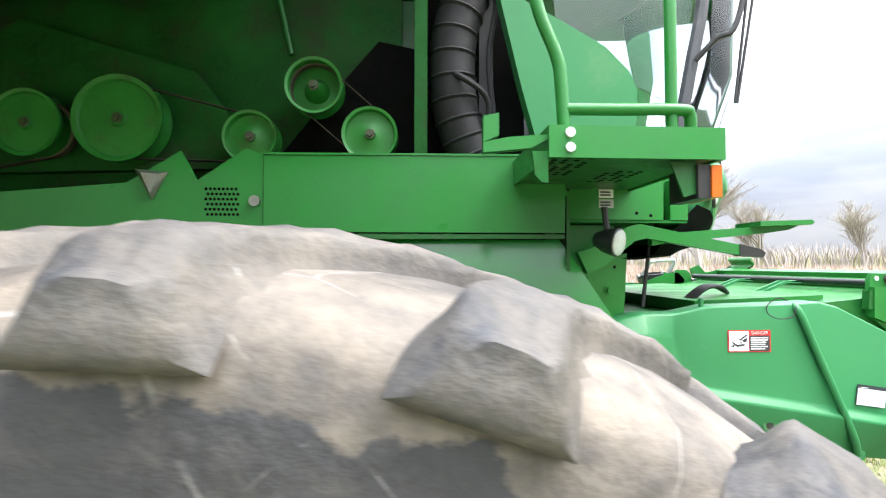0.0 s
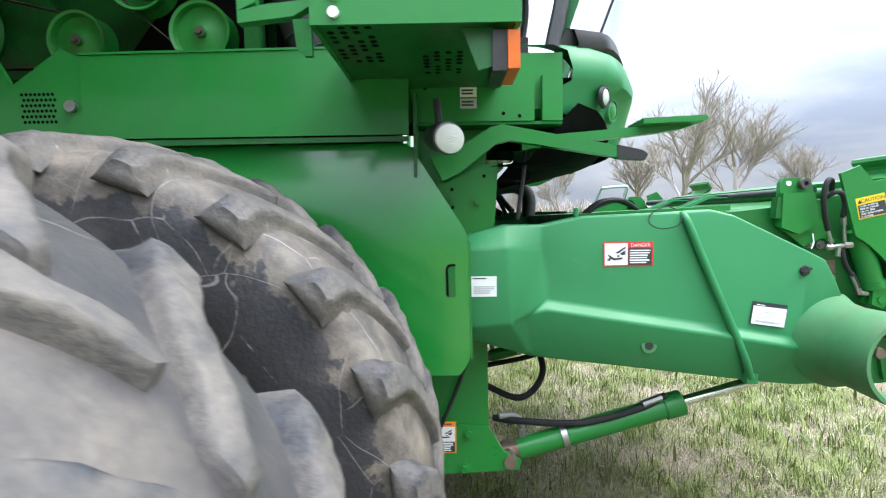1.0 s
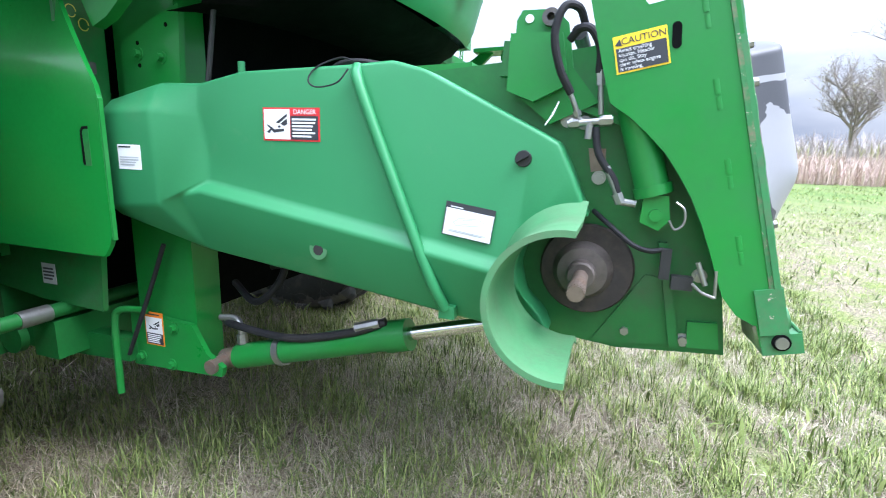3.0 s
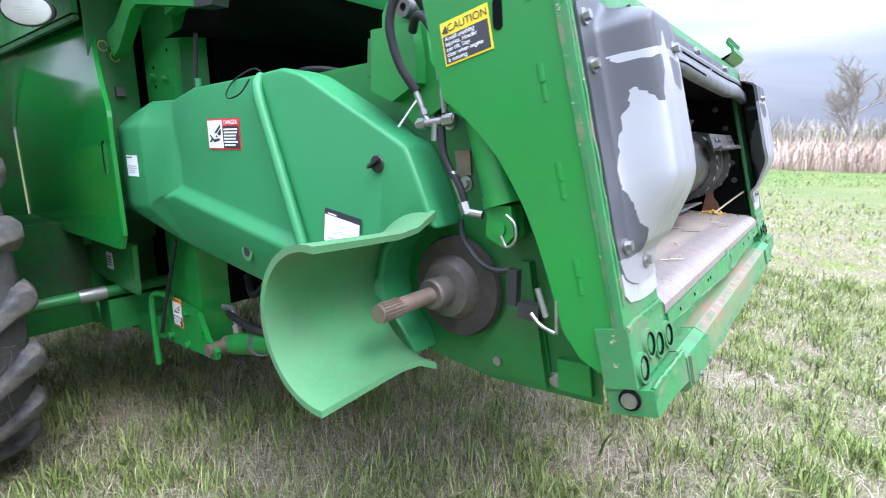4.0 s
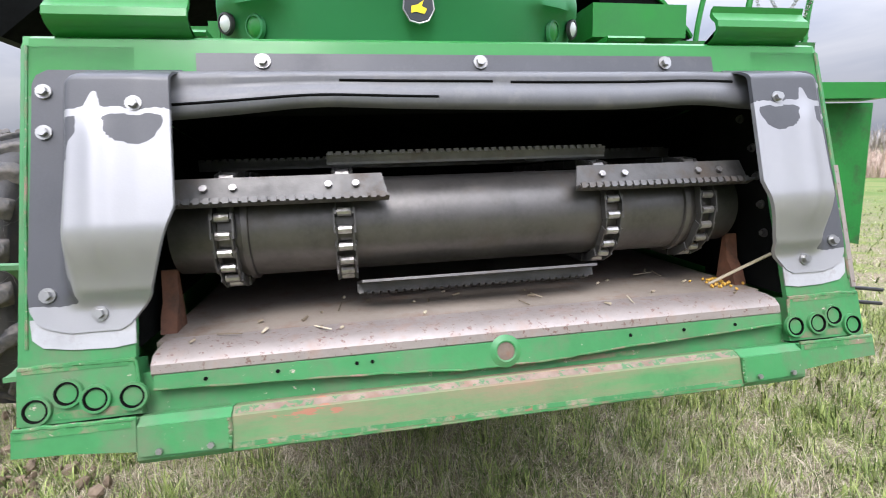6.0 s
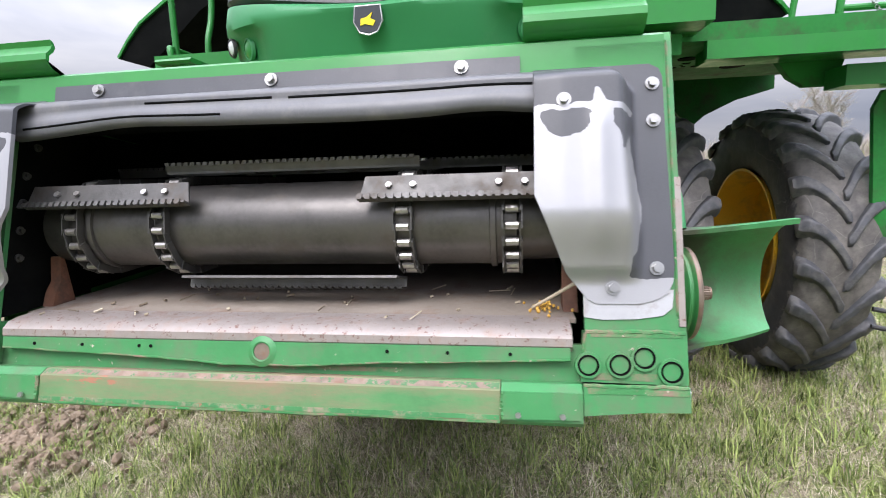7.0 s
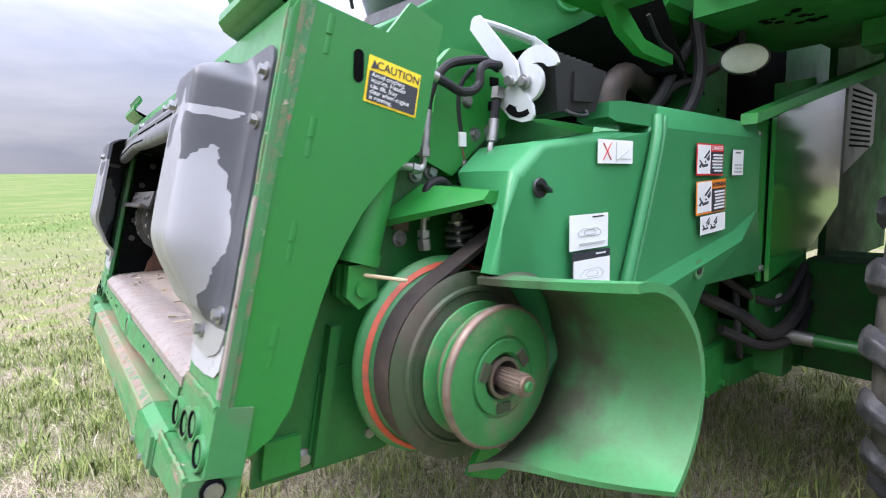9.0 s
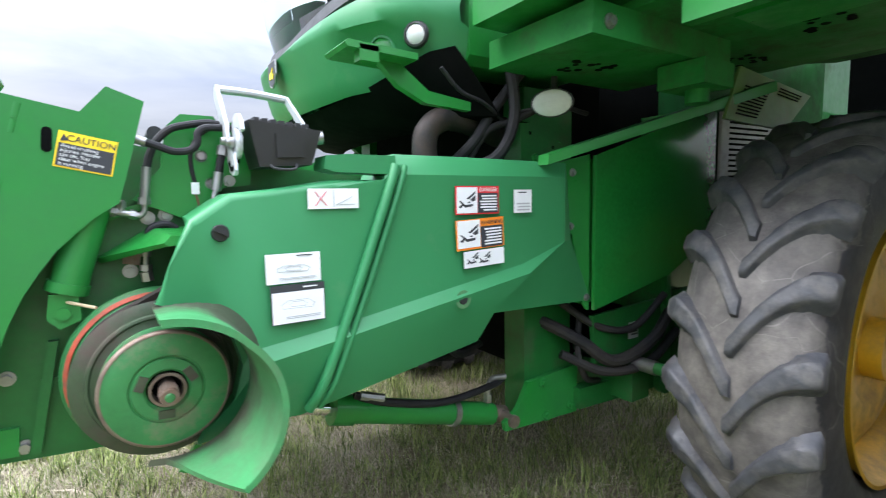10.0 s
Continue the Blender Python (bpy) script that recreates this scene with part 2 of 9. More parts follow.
M_BELT = mat("drive_belt_rubber", (0.038, 0.032, 0.029), 0.75, spec=0.3, var=0.25, scale=14, bump=0.06, dirt=(0.085, 0.062, 0.048), dirt_amount=0.6, dirt_scale=7)
M_WHITE = mat("white_decal", (0.76, 0.77, 0.78), 0.35, var=0.04, scale=10, bump=0.0)
M_RED = mat("red_decal", (0.62, 0.03, 0.035), 0.35, var=0.05, scale=10, bump=0.0)
M_ORANGE = mat("orange_decal", (0.80, 0.24, 0.02), 0.35, var=0.05, scale=10, bump=0.0)
M_YELLOW = mat("yellow_decal", (0.86, 0.62, 0.02), 0.35, var=0.05, scale=10, bump=0.0)
M_INK = mat("black_decal", (0.035, 0.037, 0.045), 0.35, var=0.08, scale=10, bump=0.0)
M_INKGREY = mat("grey_decal_ink", (0.42, 0.43, 0.44), 0.4, var=0.08, scale=10, bump=0.0)
M_AMBER = mat("amber_lens", (0.62, 0.13, 0.012), 0.22, var=0.1, scale=40, bump=0.05)
M_LENS = mat("clear_lamp_lens", (0.56, 0.57, 0.57), 0.16, var=0.08, scale=40, fine=200, bump=0.1, coat=0.5)
M_PANEL = mat("shiny_side_panel", (0.013, 0.175, 0.03), 0.16, var=0.2, scale=2.5, bump=0.01, coat=0.9)
M_GLOSS = mat("glossy_green_panel", (0.013, 0.205, 0.030), 0.20, var=0.10, scale=2.5, bump=0.006, coat=1.0, spec=0.5)
M_VENT = mat("dusty_yellow_green_sheet", (0.10, 0.19, 0.055), 0.5, var=0.2, scale=6, bump=0.04, dirt=(0.20, 0.19, 0.11), dirt_amount=0.4, dirt_scale=5)
# green paint with the shade of bay and wheel wells put in, plus grime
M_BAY = mat("shaded_grimy_green", (0.007, 0.070, 0.013), 0.6, spec=0.15, var=0.4, scale=4, bump=0.05, dirt=(0.03, 0.035, 0.022), dirt_amount=0.5, dirt_scale=3)
# bark paled, with distance haze put into its colour
M_BARK = mat("hazed_grey_bark", (0.30, 0.27, 0.25), 0.85, var=0.3, scale=8, bump=0.3)


def glass_mat():
    m = bpy.data.materials.new("cab_glass")
    m.use_nodes = True
    b = m.node_tree.nodes["Principled BSDF"]
    b.inputs["Base Color"].default_value = (0.80, 0.90, 0.92, 1)
    b.inputs["Roughness"].default_value = 0.03
    b.inputs["Transmission Weight"].default_value = 1.0
    b.inputs["IOR"].default_value = 1.45
    return m


M_GLASS = glass_mat()


def deflector_mat():
    """Dark grey plastic, rubbed through to pale metal where crop slides over its bulge."""
    m = mat("rubbed_grey_plastic", (0.058, 0.060, 0.068), 0.40, var=0.12, scale=6, fine=200, bump=0.03)
    n, l = m.node_tree.nodes, m.node_tree.links
    b = n["Principled BSDF"]
    old = b.inputs["Base Color"].links[0].from_socket
    rub = n.new("ShaderNodeAttribute")
    rub.attribute_name = "rub"
    co = n.new("ShaderNodeTexCoord")
    t = n.new("ShaderNodeTexNoise")
    t.inputs["Scale"].default_value, t.inputs["Detail"].default_value = 9.0, 6.0
    l.new(co.outputs["Object"], t.inputs["Vector"])
    add = n.new("ShaderNodeMath")
    add.operation = "MULTIPLY_ADD"
    l.new(t.outputs["Fac"], add.inputs[0])
    add.inputs[1].default_value = 0.3
    l.new(rub.outputs["Fac"], add.inputs[2])
    r = n.new("ShaderNodeMapRange")
    r.inputs["From Min"].default_value, r.inputs["From Max"].default_value = 0.64, 0.67
    l.new(add.outputs[0], r.inputs["Value"])
    pale = n.new("ShaderNodeTexNoise")
    pale.inputs["Scale"].default_value, pale.inputs["Detail"].default_value = 5.0, 5.0
    l.new(co.outputs["Object"], pale.inputs["Vector"])
    pc = n.new("ShaderNodeMixRGB")
    l.new(pale.outputs["Fac"], pc.inputs[0])
    pc.inputs[1].default_value, pc.inputs[2].default_value = (0.27, 0.272, 0.285, 1), (0.40, 0.40, 0.415, 1)
    x = n.new("ShaderNodeMixRGB")
    l.new(r.outputs[0], x.inputs[0])
    l.new(old, x.inputs[1])
    l.new(pc.outputs[0], x.inputs[2])
    l.new(x.outputs[0], b.inputs["Base Color"])
    shine = n.new("ShaderNodeMath")
    shine.operation = "MULTIPLY"
    l.new(r.outputs[0], shine.inputs[0])
    shine.inputs[1].default_value = 0.45
    l.new(shine.outputs[0], b.inputs["Metallic"])
    return m


M_DEFL = deflector_mat()


def tyre_mat(name, dust, scratches, tints=((0.125, 0.112, 0.098), (0.345, 0.29, 0.225)), inner=1.0):
    """Dark sidewall with dusty scratches, dust caked over the shoulder and between the tread bars."""
    m = mat(name, (0.030, 0.030, 0.033), 0.62, var=0.3, scale=6, fine=60, bump=0.2, dirt=(0.10, 0.09, 0.08), dirt_amount=0.35, dirt_scale=5)
    n, l = m.node_tree.nodes, m.node_tree.links
    b = n["Principled BSDF"]
    old = b.inputs["Base Color"].links[0].from_socket
    co = n.new("ShaderNodeTexCoord")

    def noise_at(s, d=6.0):
        t = n.new("ShaderNodeTexNoise")
        t.inputs["Scale"].default_value, t.inputs["Detail"].default_value, t.inputs["Roughness"].default_value = s, d, 0.65
        l.new(co.outputs["Object"], t.inputs["Vector"])
        return t.outputs["Fac"]

    def math_(op, a, c):
        x = n.new("ShaderNodeMath")
        x.operation = op
        for i, v in enumerate((a, c)):
            if hasattr(v, "is_output"):
                l.new(v, x.inputs[i])
            else:
                x.inputs[i].default_value = v
        return x.outputs[0]

    def ramp(fac, lo, hi, a=0.0, c=1.0):
        x = n.new("ShaderNodeMapRange")
        x.inputs["From Min"].default_value, x.inputs["From Max"].default_value = lo, hi
        x.inputs["To Min"].default_value, x.inputs["To Max"].default_value = a, c
        l.new(fac, x.inputs["Value"])
        return x.outputs["Result"]

    def mix(fac, a, c):
        x = n.new("ShaderNodeMixRGB")
        for i, v in enumerate((fac, a, c)):
            if hasattr(v, "is_output"):
                l.new(v, x.inputs[i])
            else:
                x.inputs[i].default_value = (*v, 1)
        return x.outputs[0]

    flat = n.new("ShaderNodeVectorMath")
    flat.operation = "MULTIPLY"
    flat.inputs[1].default_value = (1, 0, 1)
    l.new(co.outputs["Object"], flat.inputs[0])
    rad = n.new("ShaderNodeVectorMath")
    rad.operation = "LENGTH"
    l.new(flat.outputs[0], rad.inputs[0])
    # caked dust outside a ragged ring
    ring = math_("ADD", rad.outputs["Value"], ramp(noise_at(7.0, 8.0), 0.3, 0.7, -0.055, 0.055))
    caked = math_("MULTIPLY", ramp(ring, 0.772, 0.782), ramp(noise_at(4.0, 7.0), 0.30, 0.55, dust * 0.45, dust))
    # less of it on the side that faces the machine
    across = n.new("ShaderNodeSeparateXYZ")
    l.new(co.outputs["Object"], across.inputs[0])
    caked = math_("MULTIPLY", caked, ramp(math_("ADD", across.outputs["Y"], ramp(noise_at(5.0), 0.3, 0.7, -0.06, 0.06)), -0.13, -0.01, 1.0, inner))
    tint = mix(ramp(noise_at(13.0, 9.0), 0.35, 0.65), *tints)
    col = mix(caked, old, tint)
    # pale scratches wandering over the sidewall
    warp = n.new("ShaderNodeVectorMath")
    warp.operation = "MULTIPLY_ADD"
    bend = n.new("ShaderNodeTexNoise")
    bend.inputs["Scale"].default_value = 3.0
    l.new(co.outputs["Object"], bend.inputs["Vector"])
    l.new(bend.outputs["Color"], warp.inputs[0])
    warp.inputs[1].default_value = (0.22, 0.22, 0.22)
    l.new(co.outputs["Object"], warp.inputs[2])
    for s, w in ((2.2, 0.0024), (3.4, 0.0018)):
        v = n.new("ShaderNodeTexVoronoi")
        v.feature = "DISTANCE_TO_EDGE"
        v.inputs["Scale"].default_value = s
        l.new(warp.outputs[0], v.inputs["Vector"])
        line = math_("MULTIPLY", ramp(v.outputs["Distance"], w, w * 1.8, 1.0, 0.0), ramp(noise_at(3.0 + s), 0.47, 0.54))
        col = mix(math_("MULTIPLY", line, scratches), col, (0.34, 0.32, 0.30))
    l.new(col, b.inputs["Base Color"])
    return m


M_TYRE_DUSTY, M_TYRE_DARK = tyre_mat("dust_caked_tyre_rubber", 0.95, 0.55, ((0.080, 0.070, 0.061), (0.225, 0.190, 0.150)), 0.15), tyre_mat("grey_worn_tyre_rubber", 0.75, 0.25, ((0.082, 0.074, 0.068), (0.195, 0.178, 0.160)))


def ground_mat():
    m = bpy.data.materials.new("meadow_soil")
    m.use_nodes = True
    n, l = m.node_tree.nodes, m.node_tree.links
    b = n["Principled BSDF"]
    co = n.new("ShaderNodeTexCoord")

    def noise_at(s, d=6.0):
        t = n.new("ShaderNodeTexNoise")
        t.inputs["Scale"].default_value, t.inputs["Detail"].default_value, t.inputs["Roughness"].default_value = s, d, 0.65
        l.new(co.outputs["Object"], t.inputs["Vector"])
        return t.outputs["Fac"]

    def ramp(fac, *stops):
        x = n.new("ShaderNodeValToRGB")
        e = x.color_ramp.elements
        while len(e) < len(stops):
            e.new(0.5)
        for el, (p, c) in zip(e, stops):
            el.position, el.color = p, (*c, 1)
        l.new(fac, x.inputs[0])
        return x.outputs[0]

    grain = ramp(noise_at(55), (0.34, (0.055, 0.045, 0.033)), (0.46, (0.15, 0.125, 0.085)), (0.56, (0.25, 0.215, 0.145)), (0.68, (0.34, 0.30, 0.215)))
    sward = ramp(noise_at(48), (0.36, (0.06, 0.07, 0.025)), (0.50, (0.14, 0.17, 0.052)), (0.64, (0.22, 0.25, 0.085)))
    patch = n.new("ShaderNodeMapRange")
    patch.inputs["From Min"].default_value, patch.inputs["From Max"].default_value = 0.46, 0.60
    l.new(noise_at(2.2), patch.inputs["Value"])
    blend = n.new("ShaderNodeMixRGB")
    l.new(patch.outputs[0], blend.inputs[0])
    l.new(grain, blend.inputs[1])
    l.new(sward, blend.inputs[2])
    fine = blend.outputs[0]
    wide = ramp(noise_at(0.35), (0.35, (0.155, 0.175, 0.068)), (0.6, (0.092, 0.145, 0.040)))
    # farther off the meadow is greener and finer
    sep = n.new("ShaderNodeVectorMath")
    sep.operation = "LENGTH"
    l.new(co.outputs["Object"], sep.inputs[0])
    far = n.new("ShaderNodeMapRange")
    far.inputs["From Min"].default_value, far.inputs["From Max"].default_value = 7.0, 22.0
    l.new(sep.outputs["Value"], far.inputs["Value"])
    x = n.new("ShaderNodeMixRGB")
    l.new(far.outputs[0], x.inputs[0])
    l.new(fine, x.inputs[1])
    l.new(wide, x.inputs[2])
    l.new(x.outputs[0], b.inputs["Base Color"])
    b.inputs["Roughness"].default_value = 0.95
    b.inputs["Specular IOR Level"].default_value = 0.1
    bp = n.new("ShaderNodeBump")
    bp.inputs["Strength"].default_value, bp.inputs["Distance"].default_value = 0.7, 0.03
    l.new(noise_at(25), bp.inputs["Height"])
    l.new(bp.outputs[0], b.inputs["Normal"])
    return m


M_GROUND = ground_mat()


def blade_mat(name, lo, mid, hi):
    m = bpy.data.materials.new(name)
    m.use_nodes = True
    n, l = m.node_tree.nodes, m.node_tree.links
    b = n["Principled BSDF"]
    g = n.new("ShaderNodeNewGeometry")
    x = n.new("ShaderNodeValToRGB")
    e = x.color_ramp.elements
    e.new(0.5)
    for el, (p, c) in zip(e, ((0.0, lo), (0.55, mid), (1.0, hi))):
        el.position, el.color = p, (*c, 1)
    l.new(g.outputs["Random Per Island"], x.inputs[0])
    l.new(x.outputs[0], b.inputs["Base Color"])
    b.inputs["Roughness"].default_value = 0.6
    b.inputs["Specular IOR Level"].default_value = 0.25
    return m


M_BLADE = blade_mat("grass_blade", (0.055, 0.085, 0.020), (0.185, 0.245, 0.066), (0.38, 0.43, 0.145))
M_STRAW = blade_mat("dry_straw", (0.15, 0.118, 0.082), (0.37, 0.315, 0.225), (0.66, 0.58, 0.44))
M_REED = blade_mat("dead_reed", (0.34, 0.24, 0.20), (0.50, 0.38, 0.32), (0.66, 0.53, 0.44))
# twigs are paled as well, haze over far trees mixed into the tones
M_TWIG = blade_mat("hazed_bare_twig", (0.30, 0.265, 0.24), (0.40, 0.355, 0.32), (0.50, 0.45, 0.40))
M_BUD = blade_mat("spring_leaf", (0.24, 0.24, 0.12), (0.38, 0.37, 0.19), (0.48, 0.45, 0.26))

# ---- mesh helpers ----
ORIGIN = {}


def thing(name, at, label, category, group="", kind=""):
    """An empty at the base of a thing, under which its parts are gathered."""
    ob = new(name)
    ob.location = at
    ORIGIN[ob] = Vector(at)
    return tagged(ob, label, category, group, kind)


def part(name, bm, material, parent=None, label="", smooth=35):
    me = bpy.data.meshes.new(name)
    org = ORIGIN.get(parent)
    if org is not None:
        bmesh.ops.translate(bm, verts=bm.verts, vec=-org)
    bmesh.ops.recalc_face_normals(bm, faces=bm.faces)
    bm.to_mesh(me)
    bm.free()
    me.materials.append(material)
    if smooth:
        me.shade_smooth()
        me.set_sharp_from_angle(angle=radians(smooth))
    ob = new(name, me)
    if parent is not None:
        ob.parent = parent
        ORIGIN[ob] = org
    if label:
        ob["label"] = label
    return ob


def box(bm, lo, hi, m=None):
    pts = [(x, y, z) for x in (lo[0], hi[0]) for y in (lo[1], hi[1]) for z in (lo[2], hi[2])]
    v = [bm.verts.new(m @ Vector(p) if m else p) for p in pts]
    for f in ((0, 1, 3, 2), (4, 6, 7, 5), (0, 4, 5, 1), (2, 3, 7, 6), (0, 2, 6, 4), (1, 5, 7, 3)):
        bm.faces.new([v[i] for i in f])
    return bm


def solid(bm, lower, upper):
    """A prism between two rings of as many points."""
    a, b = [bm.verts.new(p) for p in lower], [bm.verts.new(p) for p in upper]
    bm.faces.new(a)
    bm.faces.new(b[::-1])
    k = len(a)
    for i in range(k):
        bm.faces.new((a[i], b[i], b[(i + 1) % k], a[(i + 1) % k]))
    return bm


def side_prism(bm, pts, y0, y1):
    """A plate cut along (x, z) points, from y0 to y1."""
    return solid(bm, [(x, y0, z) for x, z in pts], [(x, y1, z) for x, z in pts])


def cross_prism(bm, pts, x0, x1):
    """A bar with a cross-section of (y, z) points, from x0 to x1."""
    return solid(bm, [(x0, y, z) for y, z in pts], [(x1, y, z) for y, z in pts])


def axes_of(d):
    d = Vector(d).normalized()
    a = d.orthogonal().normalized()
    return d, a, d.cross(a)


def rod(bm, p0, p1, r, seg=16, r1=None, caps=True):
    p0, p1 = Vector(p0), Vector(p1)
    d, a, b = axes_of(p1 - p0)
    r1 = r if r1 is None else r1
    ring = lambda p, q: [bm.verts.new(p + (a * math.cos(t) + b * math.sin(t)) * q) for t in (2 * math.pi * i / seg for i in range(seg))]
    u, v = ring(p0, r), ring(p1, r1)
    for i in range(seg):
        bm.faces.new((u[i], u[(i + 1) % seg], v[(i + 1) % seg], v[i]))
    if caps:
        bm.faces.new(u[::-1])
        bm.faces.new(v)
    return bm


def spline(pts, k=6):
    """A smooth line through points."""
    p = [Vector(q) for q in pts]
    p = [2 * p[0] - p[1]] + p + [2 * p[-1] - p[-2]]
    out = []
    for i in range(1, len(p) - 2):
        for j in range(k):
            t = j / k
            a, b, c, d = p[i - 1], p[i], p[i + 1], p[i + 2]
            out.append(0.5 * (2 * b + (c - a) * t + (2 * a - 5 * b + 4 * c - d) * t * t + (3 * b - a - 3 * c + d) * t ** 3))
    return out + [p[-2]]


def tube(bm, pts, r, seg=10, k=6, curved=True):
    line = spline(pts, k) if curved and len(pts) > 2 else [Vector(q) for q in pts]
    prev, last = None, None
    for i, p in enumerate(line):
        d = (line[min(i + 1, len(line) - 1)] - line[max(i - 1, 0)]).normalized()
        if prev is None:
            a = d.orthogonal().normalized()
        else:
            a = (prev - d * prev.dot(d)).normalized()
        prev = a
        b = d.cross(a)
        ring = [bm.verts.new(p + (a * math.cos(t) + b * math.sin(t)) * r) for t in (2 * math.pi * j / seg for j in range(seg))]
        if last:
            for j in range(seg):
                bm.faces.new((last[j], last[(j + 1) % seg], ring[(j + 1) % seg], ring[j]))
        else:
            bm.faces.new(ring[::-1])
        last = ring
    bm.faces.new(last)
    return bm


def lathe(bm, prof, centre, axis=(0, 1, 0), seg=48, a0=0.0, a1=360.0):
    """Turns (radius, height) points about an axis."""
    c = Vector(centre)
    d, a, b = Vector(axis).normalized(), None, None
    a = Vector((0, 0, 1)) if abs(d.z) < 0.9 else Vector((1, 0, 0))
    a = (a - d * a.dot(d)).normalized()
    b = d.cross(a)
    full = a1 - a0 >= 359.9
    count = seg if full else seg + 1
    rings = []
    for i in range(count):
        t = radians(a0 + (a1 - a0) * i / seg)
        w = a * math.cos(t) + b * math.sin(t)
        rings.append([bm.verts.new(c + w * r + d * h) for r, h in prof])
    for i in range(seg):
        p, q = rings[i], rings[(i + 1) % count]
        for j in range(len(prof) - 1):
            if prof[j][0] < 1e-5 and prof[j + 1][0] < 1e-5:
                continue
            bm.faces.new((p[j], p[j + 1], q[j + 1], q[j]))
    bmesh.ops.remove_doubles(bm, verts=[v for r in rings for v in r], dist=1e-6)
    return bm


def rounded(bm, w, seg=2, angle=30):
    edges = [e for e in bm.edges if len(e.link_faces) == 2 and e.calc_face_angle(0) > radians(angle)]
    bmesh.ops.bevel(bm, geom=edges, offset=w, segments=seg, profile=0.5, affect="EDGES", clamp_overlap=True)
    return bm


def new_bm():
    return bmesh.new()


def hexbolt(bm, at, axis, r=0.014, h=0.012, washer=True):
    at, d = Vector(at), Vector(axis).normalized()
    if washer:
        rod(bm, at, at + d * 0.004, r * 1.55, 16)
    rod(bm, at + d * 0.004, at + d * (0.004 + h), r, 6)
    return bm


# the tilted front face of the feeder house: u across, v up along it, w out of it
F_UP = Vector((-0.257, 0, 1)).normalized()
F_OUT = Vector((1, 0, 0.257)).normalized()
F_AT = Vector((2.612, 0, 1.045))


def fp(u, v, w=0.0):
    return F_AT + Vector((0, u, 0)) + F_UP * v + F_OUT * w


def fv(z):
    return (z - 1.045) * 1.0325


F_M = Matrix((( F_OUT.x, 0, F_UP.x, F_AT.x), (0, 1, 0, 0), (F_OUT.z, 0, F_UP.z, F_AT.z), (0, 0, 0, 1)))  # (w, u, v) to the world


def fbox(bm, u0, u1, v0, v1, w0, w1):
    return box(bm, (w0, u0, v0), (w1, u1, v1), F_M)


def fpoly(bm, uv, w0, w1):
    return solid(bm, [fp(u, v, w0) for u, v in uv], [fp(u, v, w1) for u, v in uv])

# ---- ground ----
def ground_height(x, y):
    """Flat round the machine, rising to a low hill behind it on the meadow side."""
    d = max(0.0, -y - 6.0)
    hill = 0.056 * d * (1 - math.exp(-d / 25.0)) if d < 120 else 0.056 * 120 * (1 - math.exp(-120 / 25.0))
    return hill + 0.02 * math.sin(x * 0.9 + 1.3) * math.sin(y * 0.7)


def build_ground():
    def steps():
        out, s, x = [0.0], 0.5, 0.0
        while x < 700:
            x += s
            out.append(x)
            if x > 8:
                s *= 1.18
        return [-v for v in out[:0:-1]] + out
    xs = steps()
    bm = new_bm()
    grid = [[bm.verts.new((x, y, ground_height(x, y) - 0.012)) for y in xs] for x in xs]
    for i in range(len(xs) - 1):
        for j in range(len(xs) - 1):
            bm.faces.new((grid[i][j], grid[i + 1][j], grid[i + 1][j + 1], grid[i][j + 1]))
    return tagged(part("ground", bm, M_GROUND, smooth=60), "rough spring meadow with patchy grass and dry straw", "ground", kind="structure")


build_ground()

# ---- feeder house ----
FEEDER = thing("feeder_house", (2.3, 0, 0.95), "green combine feeder house with drive shields and no header attached", "feeder house")
BODY_Y = 0.775   # half the housing's width

# housing: two side sheets, roof, belly and rear
HOUSING = [(2.53, 0.915), (2.28, 0.895), (1.95, 0.93), (0.95, 1.10), (0.72, 1.16), (0.72, 1.48), (1.95, 1.60), (2.16, 1.63), (2.415, 1.69)]
for s in (-1, 1):
    b = side_prism(new_bm(), HOUSING, s * BODY_Y, s * (BODY_Y + 0.012))
    part("side_sheet", b, M_PAINT_DULL, FEEDER)
b = side_prism(new_bm(), [(0.74, 1.465), (1.95, 1.585), (2.16, 1.615), (2.40, 1.672), (2.405, 1.690), (2.16, 1.63), (1.95, 1.60), (0.74, 1.48)], -BODY_Y, BODY_Y)
part("roof_sheet", b, M_PAINT, FEEDER)
b = side_prism(new_bm(), [(0.74, 1.17), (0.95, 1.115), (1.95, 0.945), (2.28, 0.91), (2.50, 0.93), (2.50, 0.915), (2.28, 0.895), (1.95, 0.93), (0.95, 1.10), (0.74, 1.155)], -BODY_Y, BODY_Y)
part("belly_sheet", b, M_PAINT_DULL, FEEDER)
# black sheet stands for the unlit depth behind the drum
b = box(new_bm(), (0.93, -BODY_Y, 1.12), (0.95, BODY_Y, 1.49))
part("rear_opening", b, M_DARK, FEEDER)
# throat lining and jambs, the shade inside put into their black colour
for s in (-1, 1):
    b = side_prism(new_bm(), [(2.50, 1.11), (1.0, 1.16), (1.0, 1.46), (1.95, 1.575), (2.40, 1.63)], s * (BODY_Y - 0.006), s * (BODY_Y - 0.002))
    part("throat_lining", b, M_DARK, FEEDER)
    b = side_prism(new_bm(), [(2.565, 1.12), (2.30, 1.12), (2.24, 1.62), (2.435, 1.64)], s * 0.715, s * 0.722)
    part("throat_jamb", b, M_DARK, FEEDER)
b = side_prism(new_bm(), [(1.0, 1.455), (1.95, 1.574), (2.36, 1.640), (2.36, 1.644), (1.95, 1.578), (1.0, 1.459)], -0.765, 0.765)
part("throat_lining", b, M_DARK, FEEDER)
